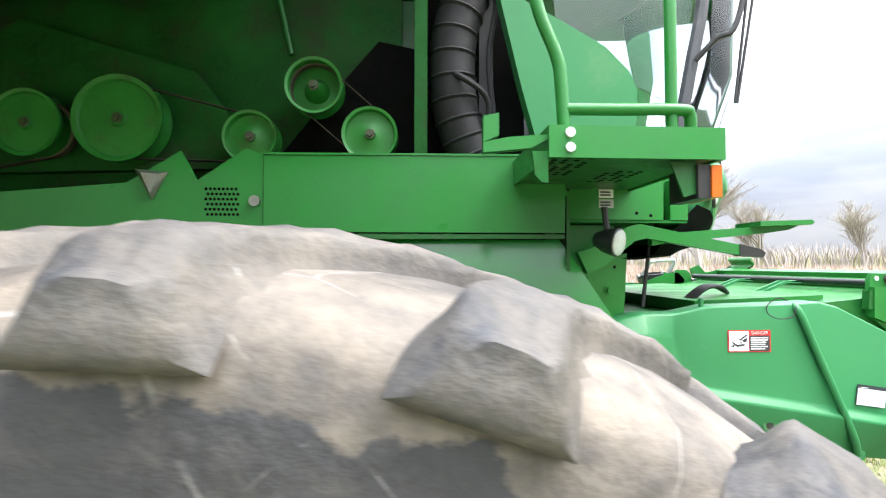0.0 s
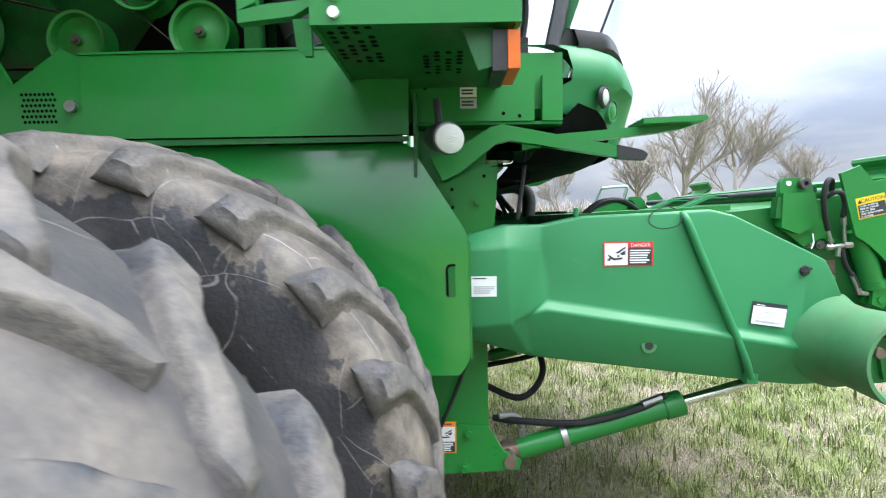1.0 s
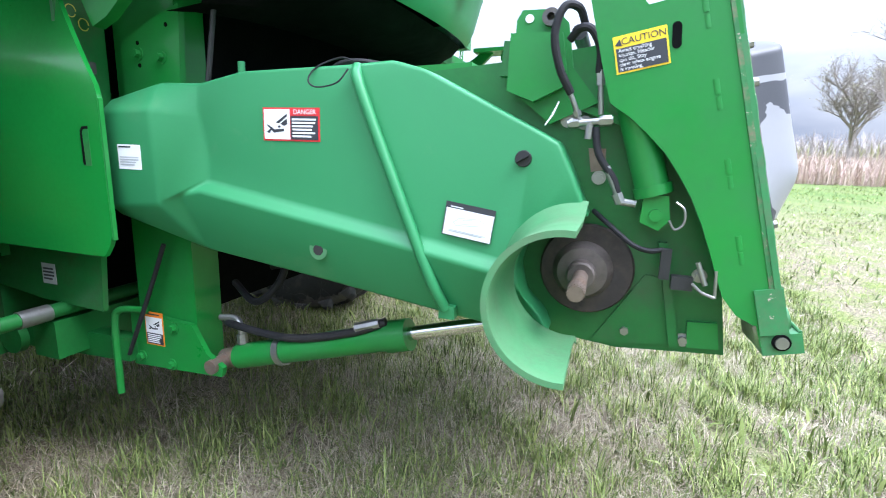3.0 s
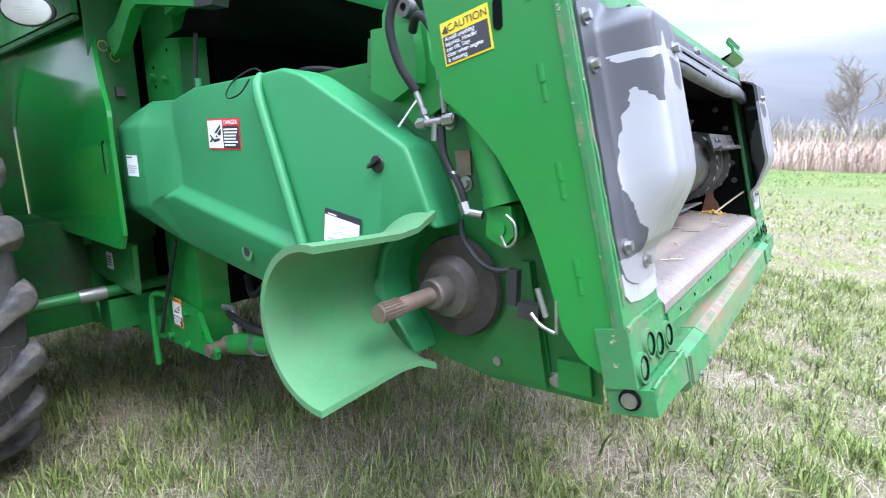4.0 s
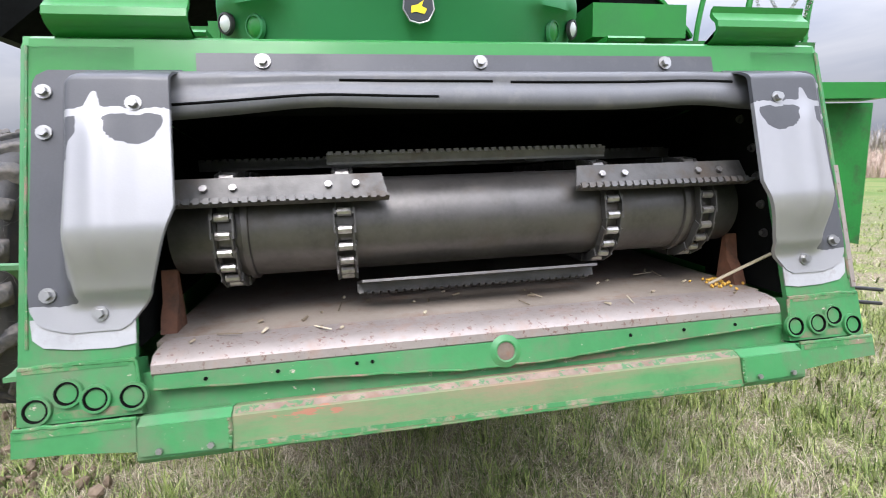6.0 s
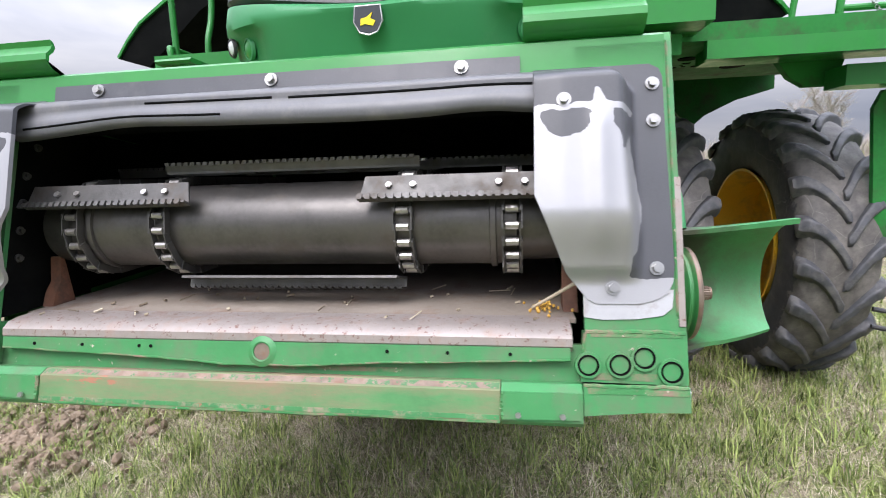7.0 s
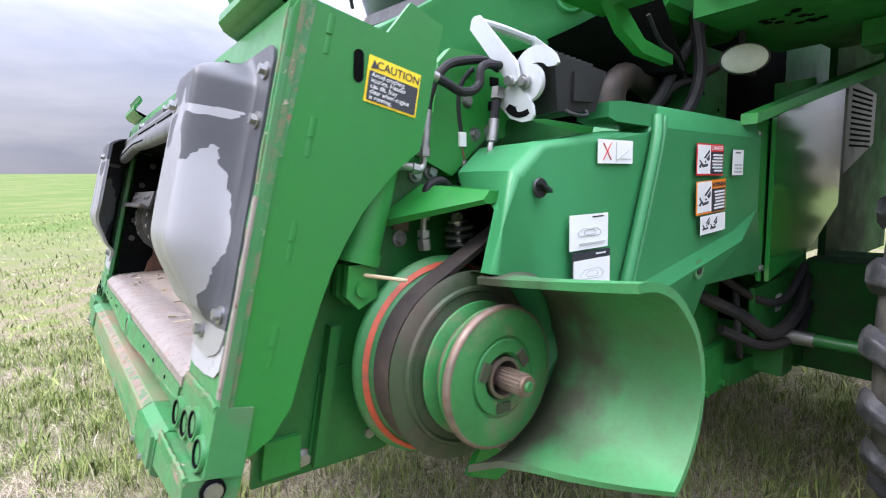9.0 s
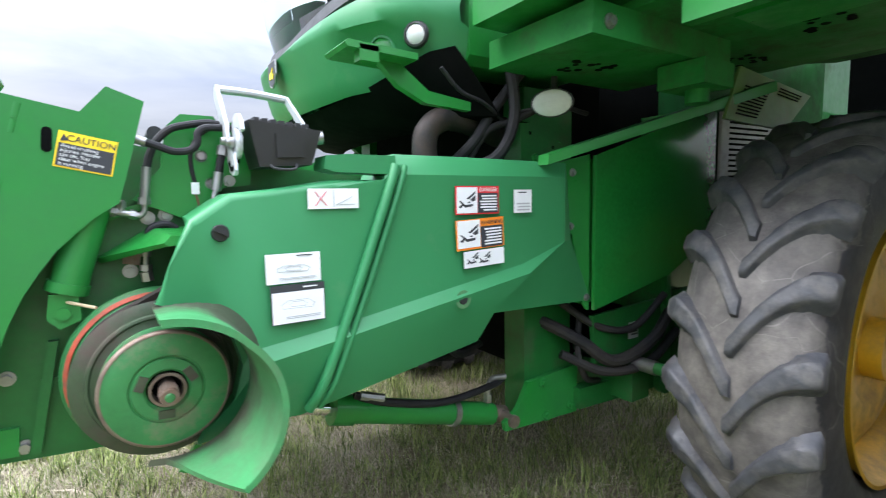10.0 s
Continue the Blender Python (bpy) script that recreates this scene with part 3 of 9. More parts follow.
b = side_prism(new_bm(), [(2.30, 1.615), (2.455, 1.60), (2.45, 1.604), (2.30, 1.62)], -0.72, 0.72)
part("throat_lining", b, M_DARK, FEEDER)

for s in (-1, 1):
    for x, z in ((2.40, 1.545), (2.445, 1.47), (2.465, 1.40), (2.485, 1.33), (2.50, 1.26)):
        part("bolt", hexbolt(new_bm(), (x, s * 0.7152, z), (0, -s, 0), 0.007, 0.007), M_SLAT, FEEDER)

# floor of the throat with its scraped front edge
b = side_prism(new_bm(), [(1.15, 1.17), (2.05, 1.128), (2.52, 1.122), (2.52, 1.112), (2.05, 1.118), (1.15, 1.16)], -0.69, 0.69)
part("floor_plate", b, M_FLOOR, FEEDER, "tan worn steel floor plate")
lip = [(2.50, 1.1225), (2.56, 1.122), (2.585, 1.117), (2.60, 1.104), (2.603, 1.088), (2.595, 1.075), (2.585, 1.078), (2.592, 1.090), (2.588, 1.102), (2.578, 1.109), (2.56, 1.112), (2.50, 1.1125)]
b = side_prism(new_bm(), lip, -0.675, 0.675)
rounded(b, 0.006, 3, 12)
part("floor_edge", b, M_LIP, FEEDER, "rolled steel floor edge with paint scraped off")

# bumper below the floor edge: a shallow vee of sheet with a pipe end in the middle
b = fpoly(new_bm(), [(-0.67, fv(1.085)), (0.67, fv(1.085)), (0.67, fv(1.062)), (0.25, fv(1.047)), (0.09, fv(1.037)), (-0.09, fv(1.037)), (-0.25, fv(1.047)), (-0.67, fv(1.062))], -0.02, 0.004)
rounded(b, 0.003, 1)
bump_sheet = part("bumper_sheet", b, M_WORN, FEEDER)
b = lathe(new_bm(), [(0.019, -0.02), (0.019, 0.004), (0.022, 0.005), (0.027, 0.003), (0.034, 0.0)], fp(0.005, fv(1.065), 0.004), F_OUT, 24)
part("pipe_ring", b, M_WORN, FEEDER)
b = rod(new_bm(), fp(0.005, fv(1.065), -0.02), fp(0.005, fv(1.065), 0.006), 0.0185, 20)
part("pipe_plug", b, M_SHAFT, FEEDER, "rusty brown pipe plug")
for u in (-0.58, -0.45, -0.3, -0.27, 0.29, 0.42, 0.55):
    b = rod(new_bm(), fp(u, fv(1.071), 0.003), fp(u, fv(1.071), 0.0055), 0.004, 8)
    part("rivet", b, M_DARK, bump_sheet)

# face frame behind bumper and the lower beam
b = fbox(new_bm(), -0.70, 0.70, fv(1.0), fv(1.09), -0.05, -0.018)
part("lower_face", b, M_WORN, FEEDER)
beam = [(-0.03, fv(1.018)), (0.012, fv(1.018)), (0.030, fv(1.004)), (0.030, fv(0.948)), (0.020, fv(0.940)), (-0.01, fv(0.940)), (-0.01, fv(0.95)), (0.014, fv(0.955)), (0.016, fv(1.0)), (-0.03, fv(1.006))]
b = solid(new_bm(), [fp(-0.53, v, w) for w, v in beam], [fp(0.53, v, w) for w, v in beam])
rounded(b, 0.004, 2)
part("lower_beam", b, M_SCRAPED, FEEDER, "rust-streaked green steel cross beam")


def scraped_line(pts, r=0.0035):
    """A worn paint edge along a line, a little uneven."""
    rnd_ = random.Random(len(pts) * 7)
    line = []
    for p, q in zip(pts, pts[1:]):
        for i in range(10):
            f = i / 10
            line.append(fp(*[a + (c - a) * f for a, c in zip(p, q)]) + Vector((rnd_.uniform(-1, 1), 0, rnd_.uniform(-1, 1))) * 0.0012)
    line.append(fp(*pts[-1]))
    return part("scraped_edge", tube(new_bm(), line, r, 6, 1, curved=False), M_CHIP, FEEDER)


def chipped_strip(u0, u1, v0, v1, w0, w1, material=None):
    """A band of chipped and rubbed paint along an edge, a hair proud of it."""
    b = solid(new_bm(), [fp(u0, v0, w0), fp(u1, v0, w0), fp(u1, v1, w1), fp(u0, v1, w1)], [fp(u0, v0, w0 + 0.0007), fp(u1, v0, w0 + 0.0007), fp(u1, v1, w1 + 0.0007), fp(u0, v1, w1 + 0.0007)])
    return part("worn_patch", b, material or M_CHIP, FEEDER, smooth=0)


chipped_strip(-0.528, 0.528, fv(0.9495), fv(0.9585), 0.0302, 0.0302, M_BARE)
chipped_strip(-0.528, 0.528, fv(1.0075), fv(1.0165), 0.0260, 0.0140, M_RUSTPINK)
chipped_strip(-0.15, 0.32, fv(1.026), fv(1.036), -0.0175, -0.0175)
for s in (-1, 1):
    chipped_strip(s * 0.71, s * 0.885, fv(1.108), fv(1.116), 0.0042, 0.0042)
    chipped_strip(s * 0.715, s * 0.835, fv(1.026), fv(1.040), 0.0042, 0.0042)
    chipped_strip(s * 0.70, s * 0.885, fv(1.004), fv(1.014), 0.0283, 0.0283)
scraped_line([(-0.53, fv(0.946), 0.027), (0.0, fv(0.946), 0.027), (0.53, fv(0.946), 0.027)], 0.004)
scraped_line([(-0.67, fv(1.062), 0.002), (-0.25, fv(1.047), 0.002), (-0.09, fv(1.037), 0.002), (0.09, fv(1.037), 0.002), (0.25, fv(1.047), 0.002), (0.67, fv(1.062), 0.002)], 0.003)
for s in (-1, 1):
    b = solid(new_bm(), [fp(s * 0.532, v, w) for w, v in beam], [fp(s * 0.69, v, w) for w, v in beam])
    rounded(b, 0.004, 2)
    part("beam_end", b, M_WORN, FEEDER)
    b = fpoly(new_bm(), [(s * 0.535, fv(1.003)), (s * 0.68, fv(1.005)), (s * 0.685, fv(0.955)), (s * 0.535, fv(0.952))], 0.029, 0.036)
    rounded(b, 0.004, 2)
    pl = part("beam_plate", b, M_WORN, FEEDER)
    for u in (0.565, 0.65):
        b = hexbolt(new_bm(), fp(s * u, fv(0.962), 0.036), F_OUT, 0.006, 0.005, washer=False)
        part("bolt", b, M_STEEL, pl)
    # tapered skirt under each corner
    b = fpoly(new_bm(), [(s * 0.692, fv(1.016)), (s * 0.888, fv(1.018)), (s * 0.888, fv(0.975)), (s * 0.80, fv(0.972)), (s * 0.692, fv(0.962))], -0.05, 0.028)
    rounded(b, 0.005, 2)
    part("corner_skirt", b, M_WORN, FEEDER)

    # corner block with four round plugs
    b = fpoly(new_bm(), [(s * 0.69, fv(1.022)), (s * 0.893, fv(1.020)), (s * 0.893, fv(1.118)), (s * 0.70, fv(1.118))], -0.05, 0.004)
    rounded(b, 0.005, 2)
    blk = part("corner_block", b, M_WORN, FEEDER)
    for u, z in ((0.704, 1.054), (0.765, 1.056), (0.811, 1.070), (0.861, 1.045)):
        b = lathe(new_bm(), [(0.0, 0.004), (0.0165, 0.004), (0.0165, -0.002), (0.021, -0.002), (0.021, 0.007), (0.0255, 0.007), (0.0265, 0.0)], fp(s * u, fv(z), 0.004), F_OUT, 20)
        part("round_plug", b, M_WORN, blk)
    for u, z in ((0.704, 1.054), (0.765, 1.056), (0.811, 1.070), (0.861, 1.045)):
        b = lathe(new_bm(), [(0.0178, 0.0), (0.0178, 0.0075), (0.0205, 0.0075), (0.0205, 0.0)], fp(s * u, fv(z), 0.004), F_OUT, 20)
        part("seal_ring", b, M_DARK, blk)

    scraped_line([(s * 0.70, fv(1.117), 0.002), (s * 0.80, fv(1.119), 0.002), (s * 0.89, fv(1.117), 0.002)], 0.0045)
    scraped_line([(s * 0.692, fv(1.030), 0.002), (s * 0.695, fv(1.07), 0.002), (s * 0.70, fv(1.115), 0.002)], 0.004)
    scraped_line([(s * 0.692, fv(1.018), 0.026), (s * 0.80, fv(1.019), 0.026), (s * 0.885, fv(1.019), 0.026)], 0.004)
    scraped_line([(s * 0.535, fv(0.952), 0.033), (s * 0.533, fv(0.98), 0.033), (s * 0.535, fv(1.003), 0.033)], 0.004)
    scraped_line([(s * 0.878, fv(1.15), 0.001), (s * 0.878, fv(1.40), 0.001), (s * 0.875, fv(1.70), 0.001)], 0.003)
    # upright of the face
    b = fpoly(new_bm(), [(s * 0.700, fv(1.118)), (s * 0.893, fv(1.118)), (s * 0.885, fv(1.70)), (s * 0.690, fv(1.70))], -0.012, 0.0)
    part("face_upright", b, M_WORN, FEEDER)
    # scraped steel strip along the outer edge
    if s > 0:
        b = fbox(new_bm(), 0.880, 0.892, fv(1.13), fv(1.42), 0.0, 0.004)
        part("wear_strip", b, M_LIP, FEEDER)

    # tall side plate with its swept rear edge
    edge = [(2.154, 1.722), (2.225, 1.749), (2.276, 1.690), (2.425, 1.722), (2.440, 1.70), (2.608, 1.045), (2.600, 1.030), (2.555, 1.028), (2.520, 1.045), (2.487, 1.085)]
    edge += [(2.47, 1.13), (2.452, 1.18), (2.428, 1.24), (2.402, 1.295), (2.372, 1.343), (2.340, 1.388), (2.300, 1.428), (2.262, 1.462), (2.217, 1.492), (2.197, 1.56)]
    b = side_prism(new_bm(), edge, s * 0.874, s * 0.886)
    rounded(b, 0.003, 1)
    plate = part("side_plate", b, M_PAINT, FEEDER, "tall green steel end plate with chipped front edge")
    b = side_prism(new_bm(), [(2.425, 1.722), (2.608, 1.045), (2.600, 1.030), (2.594, 1.032), (2.418, 1.72)], s * 0.886, s * 0.889)
    part("plate_edge", b, M_CHIP, plate, "scraped bare front edge")
    if s > 0:
        b = side_prism(new_bm(), [(2.424, 1.715), (2.488, 1.478), (2.474, 1.478), (2.434, 1.61), (2.404, 1.712)], 0.8862, 0.8870)
        part("chipped_strip", b, M_BARE, plate, "rusty chips along the upper front edge")
    # pressed dimples
    for i in range(4):
        v = 1.668 - 0.160 * i
        x = 2.612 + (1.045 - v) * 0.257 - 0.066
        d = Vector((-0.257, 0, 1)).normalized()
        c = Vector((x, s * 0.886, v))
        b = tube(new_bm(), [c - d * 0.030, c - d * 0.027, c - d * 0.006, c - d * 0.003], 0.0050, 10, 1, curved=False)
        tube(b, [c + d * 0.002, c + d * 0.005, c + d * 0.030, c + d * 0.033], 0.0060, 10, 1, curved=False)
        b.verts.ensure_lookup_table()
        for p in b.verts:
            p.co.y = c.y + (p.co.y - c.y) * 0.30
        rounded(b, 0.002, 1)
        part("dimple", b, M_PAINT, plate)
    b = side_prism(new_bm(), [(2.336 + 0.0095 * math.cos(radians(a)) - 0.0016 * math.copysign(1, math.sin(radians(a))), 1.628 + 0.0095 * math.sin(radians(a)) + math.copysign(0.017, math.sin(radians(a)))) for a in range(15, 375, 30)], s * 0.8855, s * 0.888)
    part("slot", b, M_DARK, plate, "dark oval slot")
    # foot block with its pin
    b = side_prism(new_bm(), [(2.560, 1.03), (2.606, 1.03), (2.632, 1.010), (2.634, 0.984), (2.615, 0.972), (2.575, 0.980)], s * 0.845, s * 0.887)
    rounded(b, 0.006, 2)
    foot = part("foot_block", b, M_PAINT, FEEDER)
    b = rod(new_bm(), (2.611, s * 0.882, 0.999), (2.611, s * 0.894, 0.999), 0.018, 20)
    rounded(b, 0.004, 2)
    part("pin_collar", b, M_DARK, foot)
    b = rod(new_bm(), (2.611, s * 0.885, 0.999), (2.611, s * 0.898, 0.999), 0.013, 16)
    rounded(b, 0.004, 2)
    part("pin", b, M_STEEL, foot, "bright steel hinge pin")

# near-black sheet for the lip's shade under the top beam
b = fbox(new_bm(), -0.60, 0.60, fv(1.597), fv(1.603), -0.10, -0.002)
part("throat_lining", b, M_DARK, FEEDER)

# top beam
beam = [(-0.07, fv(1.605)), (0.0, fv(1.605)), (0.0, fv(1.715)), (-0.012, fv(1.725)), (-0.07, fv(1.725))]
b = solid(new_bm(), [fp(-0.872, v, w) for w, v in beam], [fp(0.872, v, w) for w, v in beam])
rounded(b, 0.004, 2)
part("top_beam", b, M_PAINT, FEEDER, "green top cross beam")
# hooks that would carry a header
for s in (-1, 1):
    prof = [(-0.030, 0.704), (0.0, 0.703), (0.022, 0.709), (0.034, 0.722), (0.034, 0.738), (0.024, 0.752), (0.020, 0.764), (0.027, 0.776)]
    bm = new_bm()
    def strip(us):
        outer = [fp(us, v, w) for w, v in prof]
        inner = [fp(us, v - 0.003, w - 0.009) for w, v in prof]
        return outer + inner[::-1]
    solid(bm, strip(s * 0.582), strip(s * 0.833))
    rounded(bm, 0.002, 1)
    part("hook", bm, M_PAINT, FEEDER, "curled green header hook")
# grey strip, moulded lip and bolts over the opening
b = fbox(new_bm(), -0.575, 0.575, fv(1.645), fv(1.685), 0.0, 0.008)
rounded(b, 0.003, 1)
strip_ob = part("seal_strip", b, M_GREY, FEEDER, "dark grey seal strip")
b = new_bm()
N_U = 48
def lip_low(u):
    """Wavy lower edge of the lip."""
    us, zs = (-0.65, -0.5, -0.35, -0.15, 0.0, 0.2, 0.36, 0.5, 0.6, 0.65), (1.546, 1.558, 1.573, 1.565, 1.562, 1.558, 1.559, 1.569, 1.559, 1.552)
    return fv(sum(float(np.interp(u + e, us, zs)) for e in (-0.05, -0.025, 0, 0.025, 0.05)) / 5)
secs = []
for i in range(N_U + 1):
    u = -0.652 + 1.304 * i / N_U
    lo, hi = lip_low(u), fv(1.645)
    ribs = [(0.000, 1.00), (0.022, 0.97), (0.034, 0.86), (0.036, 0.74), (0.033, 0.66), (0.034, 0.52), (0.040, 0.42), (0.042, 0.26), (0.041, 0.08), (0.034, 0.0), (0.018, 0.0), (0.016, 0.5), (-0.004, 0.94)]
    secs.append([b.verts.new(fp(u, lo + (hi - lo) * f, w)) for w, f in ribs])
for p, q in zip(secs, secs[1:]):
    for j in range(len(p)):
        k = (j + 1) % len(p)
        b.faces.new((p[j], p[k], q[k], q[j]))
b.faces.new(secs[0])
b.faces.new(secs[-1][::-1])
lip_ob = part("moulded_lip", b, M_LIPGREY, FEEDER, "ribbed grey plastic lip", smooth=60)
# slightly proud dark rods put the shade of pressed grooves on the lip
for u0, u1, f, w in ((0.06, 0.60, 0.64, 0.0335), (-0.62, -0.10, 0.22, 0.0415), (-0.30, 0.02, 0.66, 0.0335)):
    b = tube(new_bm(), [fp(u0 + (u1 - u0) * i / 12, lip_low(u0 + (u1 - u0) * i / 12) + (fv(1.645) - lip_low(u0 + (u1 - u0) * i / 12)) * f, w - 0.0015) for i in range(13)], 0.0035, 8, 1, curved=False)
    part("lip_groove", b, M_DARK, lip_ob)
for u in (-0.449, 0.004, 0.448):
    b = hexbolt(new_bm(), fp(u, fv(1.668), 0.008), F_OUT, 0.010, 0.009)
    part("bolt", b, M_STEEL, strip_ob)

# bulged deflectors at both sides of the opening
def deflector(s):
    me = bpy.data.meshes.new("deflector")
    bm = new_bm()
    rub_layer = bm.verts.layers.float.new("rub")
    nu, nv = 56, 96
    z_top, z_bot = 1.652, 1.172
    sm = lambda e0, e1, x: (lambda t: t * t * (3 - 2 * t))(min(1, max(0, (x - e0) / (e1 - e0))))
    def outline(z):
        """Inner and outer edge at a height."""
        inner = float(np.interp(z, (1.172, 1.182, 1.20, 1.233, 1.30, 1.375, 1.66), (0.722, 0.704, 0.690, 0.662, 0.632, 0.600, 0.602)))
        outer = float(np.interp(z, (1.172, 1.180, 1.192, 1.215, 1.247, 1.51, 1.625, 1.642, 1.652), (0.805, 0.838, 0.859, 0.871, 0.874, 0.866, 0.864, 0.857, 0.838)))
        return inner, outer
    def bulge(u, z):
        edge = 0.800 + 0.010 * sm(1.50, 1.28, z) - 0.040 * sm(1.59, 1.645, z)
        side = 1 - sm(edge - 0.038, edge + 0.010, u)
        h = 0.022 + 0.062 * sm(1.655, 1.600, z) * sm(1.212, 1.35, z)
        up = sm(1.654, 1.625, z) * sm(1.208, 1.246, z)
        dent = 0.006 * math.exp(-((u - 0.725) / 0.020) ** 2) * sm(1.56, 1.50, z) * sm(1.25, 1.32, z)
        return 0.004 + h * side * up * (0.93 + 0.07 * sm(0.60, 0.66, u)) + dent
    def rub(u, z):
        wob = 0.006 * noise.noise((u * 30, z * 30, 1.0)) + 0.003 * noise.noise((u * 90, z * 90, 2.0))
        uu, zz = u + wob, z + wob
        k = 0.14 + 0.76 * sm(1.548, 1.538, zz) * (1 - sm(0.794, 0.806, uu + 0.012 * math.sin(z * 22)) * sm(1.212, 1.232, zz))
        e = ((uu - 0.664) / 0.050) ** 2 + ((zz - 1.534) / 0.050) ** 2
        k -= 0.76 * sm(1.12, 0.90, e) * sm(1.545, 1.536, zz)
        half = 0.024 * min(1.0, max(0.0, (zz - 1.452) / 0.07))
        k -= 0.76 * sm(half + 0.004, half - 0.004, abs(uu - 0.771)) * sm(1.452, 1.462, zz) * sm(1.536, 1.530, zz)
        k += 0.80 * math.exp(-((uu - 0.724) / (0.003 + 0.012 * sm(1.582, 1.54, z))) ** 2) * sm(1.582, 1.572, z) * sm(1.50, 1.53, z)
        k += 0.60 * math.exp(-((zz - 1.541) / 0.0055) ** 2) * (1 - sm(0.792, 0.80, uu))
        return k
    rows = []
    for j in range(nv + 1):
        z = z_top + (z_bot - z_top) * j / nv
        a, c = outline(z)
        row = []
        for i in range(nu + 1):
            u = a + (c - a) * i / nu
            v = bm.verts.new(fp(s * u, fv(z), bulge(u, z) + 0.002))
            v[rub_layer] = rub(u, z)
            row.append(v)
        rows.append(row)
    for p, q in zip(rows, rows[1:]):
        for i in range(nu):
            bm.faces.new((p[i], p[i + 1], q[i + 1], q[i]))
    # turned-in rim all round
    rim = [e for e in bm.edges if e.is_boundary]
    ext = bmesh.ops.extrude_edge_only(bm, edges=rim)
    vs = [g for g in ext["geom"] if isinstance(g, bmesh.types.BMVert)]
    for v in vs:
        w = (v.co - F_AT).dot(F_OUT)
        z = 1.045 + (v.co - F_AT).dot(F_UP) / 1.0325
        near_opening = abs(v.co.y) < outline(z)[0] + 0.004 and z < 1.648
        v.co -= F_OUT * (0.010 if near_opening else max(0.006, w - 0.004))
    ob = part("deflector", bm, M_DEFL, FEEDER, "dark grey deflector rubbed pale on its bulge", smooth=60)
    for u, z, w in ((0.658, 1.555, 0.087), (0.843, 1.534, 0.006), (0.843, 1.610, 0.006), (0.840, 1.241, 0.006), (0.755, 1.203, 0.006)):
        b = hexbolt(new_bm(), fp(s * u, fv(z), w), F_OUT, 0.009, 0.009)
        part("bolt", b, M_STEEL, ob)
    b = fpoly(new_bm(), [(s * 0.698, fv(1.146)), (s * 0.735, fv(1.141)), (s * 0.80, fv(1.143)), (s * 0.850, fv(1.150)), (s * 0.868, fv(1.165)), (s * 0.872, fv(1.200)), (s * 0.698, fv(1.200))], 0.0, 0.003)
    rounded(b, 0.002, 1)
    part("wear_tab", b, M_PALE, FEEDER, "pale scuffed tab below the deflector")


for s in (-1, 1):
    deflector(s)

# conveyor drum, chains and slats
DRUM_X, DRUM_Z, DRUM_R = 2.372, 1.325, 0.106
b = lathe(new_bm(), [(0.0, -0.665), (DRUM_R - 0.012, -0.665), (DRUM_R - 0.010, -0.570), (DRUM_R, -0.565), (DRUM_R, -0.40), (DRUM_R, 0.0), (DRUM_R, 0.40), (DRUM_R, 0.565), (DRUM_R - 0.010, 0.570), (DRUM_R - 0.012, 0.665), (0.0, 0.665)], (DRUM_X, 0, DRUM_Z), (0, 1, 0), 64)
drum = part("conveyor_drum", b, M_DRUM, FEEDER, "polished brown steel feeder drum", smooth=50)
for y in (-0.512, 0.512):
    b = lathe(new_bm(), [(DRUM_R + 0.0005, -0.008), (DRUM_R + 0.007, -0.006), (DRUM_R + 0.007, 0.006), (DRUM_R + 0.0005, 0.008)], (DRUM_X, y, DRUM_Z), (0, 1, 0), 64)
    part("drum_ring", b, M_DRUM, drum)
STRANDS = (-0.552, -0.308, 0.308, 0.555)


def chain_point(d, r=DRUM_R + 0.014):
    """A point and tangent of the chain's loop, d metres from the middle of its front."""
    half = math.pi / 2 * r
    if abs(d) <= half:
        a = d / r
        return Vector((DRUM_X + r * math.cos(a), 0, DRUM_Z + r * math.sin(a))), Vector((-math.sin(a), 0, math.cos(a)))
    s = 1 if d > 0 else -1
    k = abs(d) - half
    return Vector((DRUM_X - k, 0, DRUM_Z + s * (r + (k * -0.02 if s > 0 else k * -0.02)))), Vector((-s, 0, 0.0))


PITCH = 0.0377
for y in STRANDS:
    rollers, plates = new_bm(), new_bm()
    for i in range(-17, 19):
        p, t = chain_point(i * PITCH)
        p.y = y
        rod(rollers, p + Vector((0, -0.014, 0)), p + Vector((0, 0.014, 0)), 0.0095, 10)
        q, _ = chain_point((i + 1) * PITCH)
        q.y = y
        mid, along = (p + q) / 2, (q - p).normalized()
        nrm = Vector((0, 1, 0)).cross(along)
        off = 0.018 if i % 2 else 0.0215
        for sgn in (-1, 1):
            m = Matrix(((along.x, 0, nrm.x, mid.x), (0, 1, 0, y + sgn * off), (along.z, 0, nrm.z, mid.z), (0, 0, 0, 1)))
            box(plates, (-0.0265, -0.0016, -0.0095), (0.0265, 0.0016, 0.0095), m)
    c = tagged(part("chain_strand", rollers, M_CHAIN, FEEDER, "bright worn roller chain"), kind="stuff")
    tagged(part("link_plate", plates, M_SLAT, c), kind="stuff")


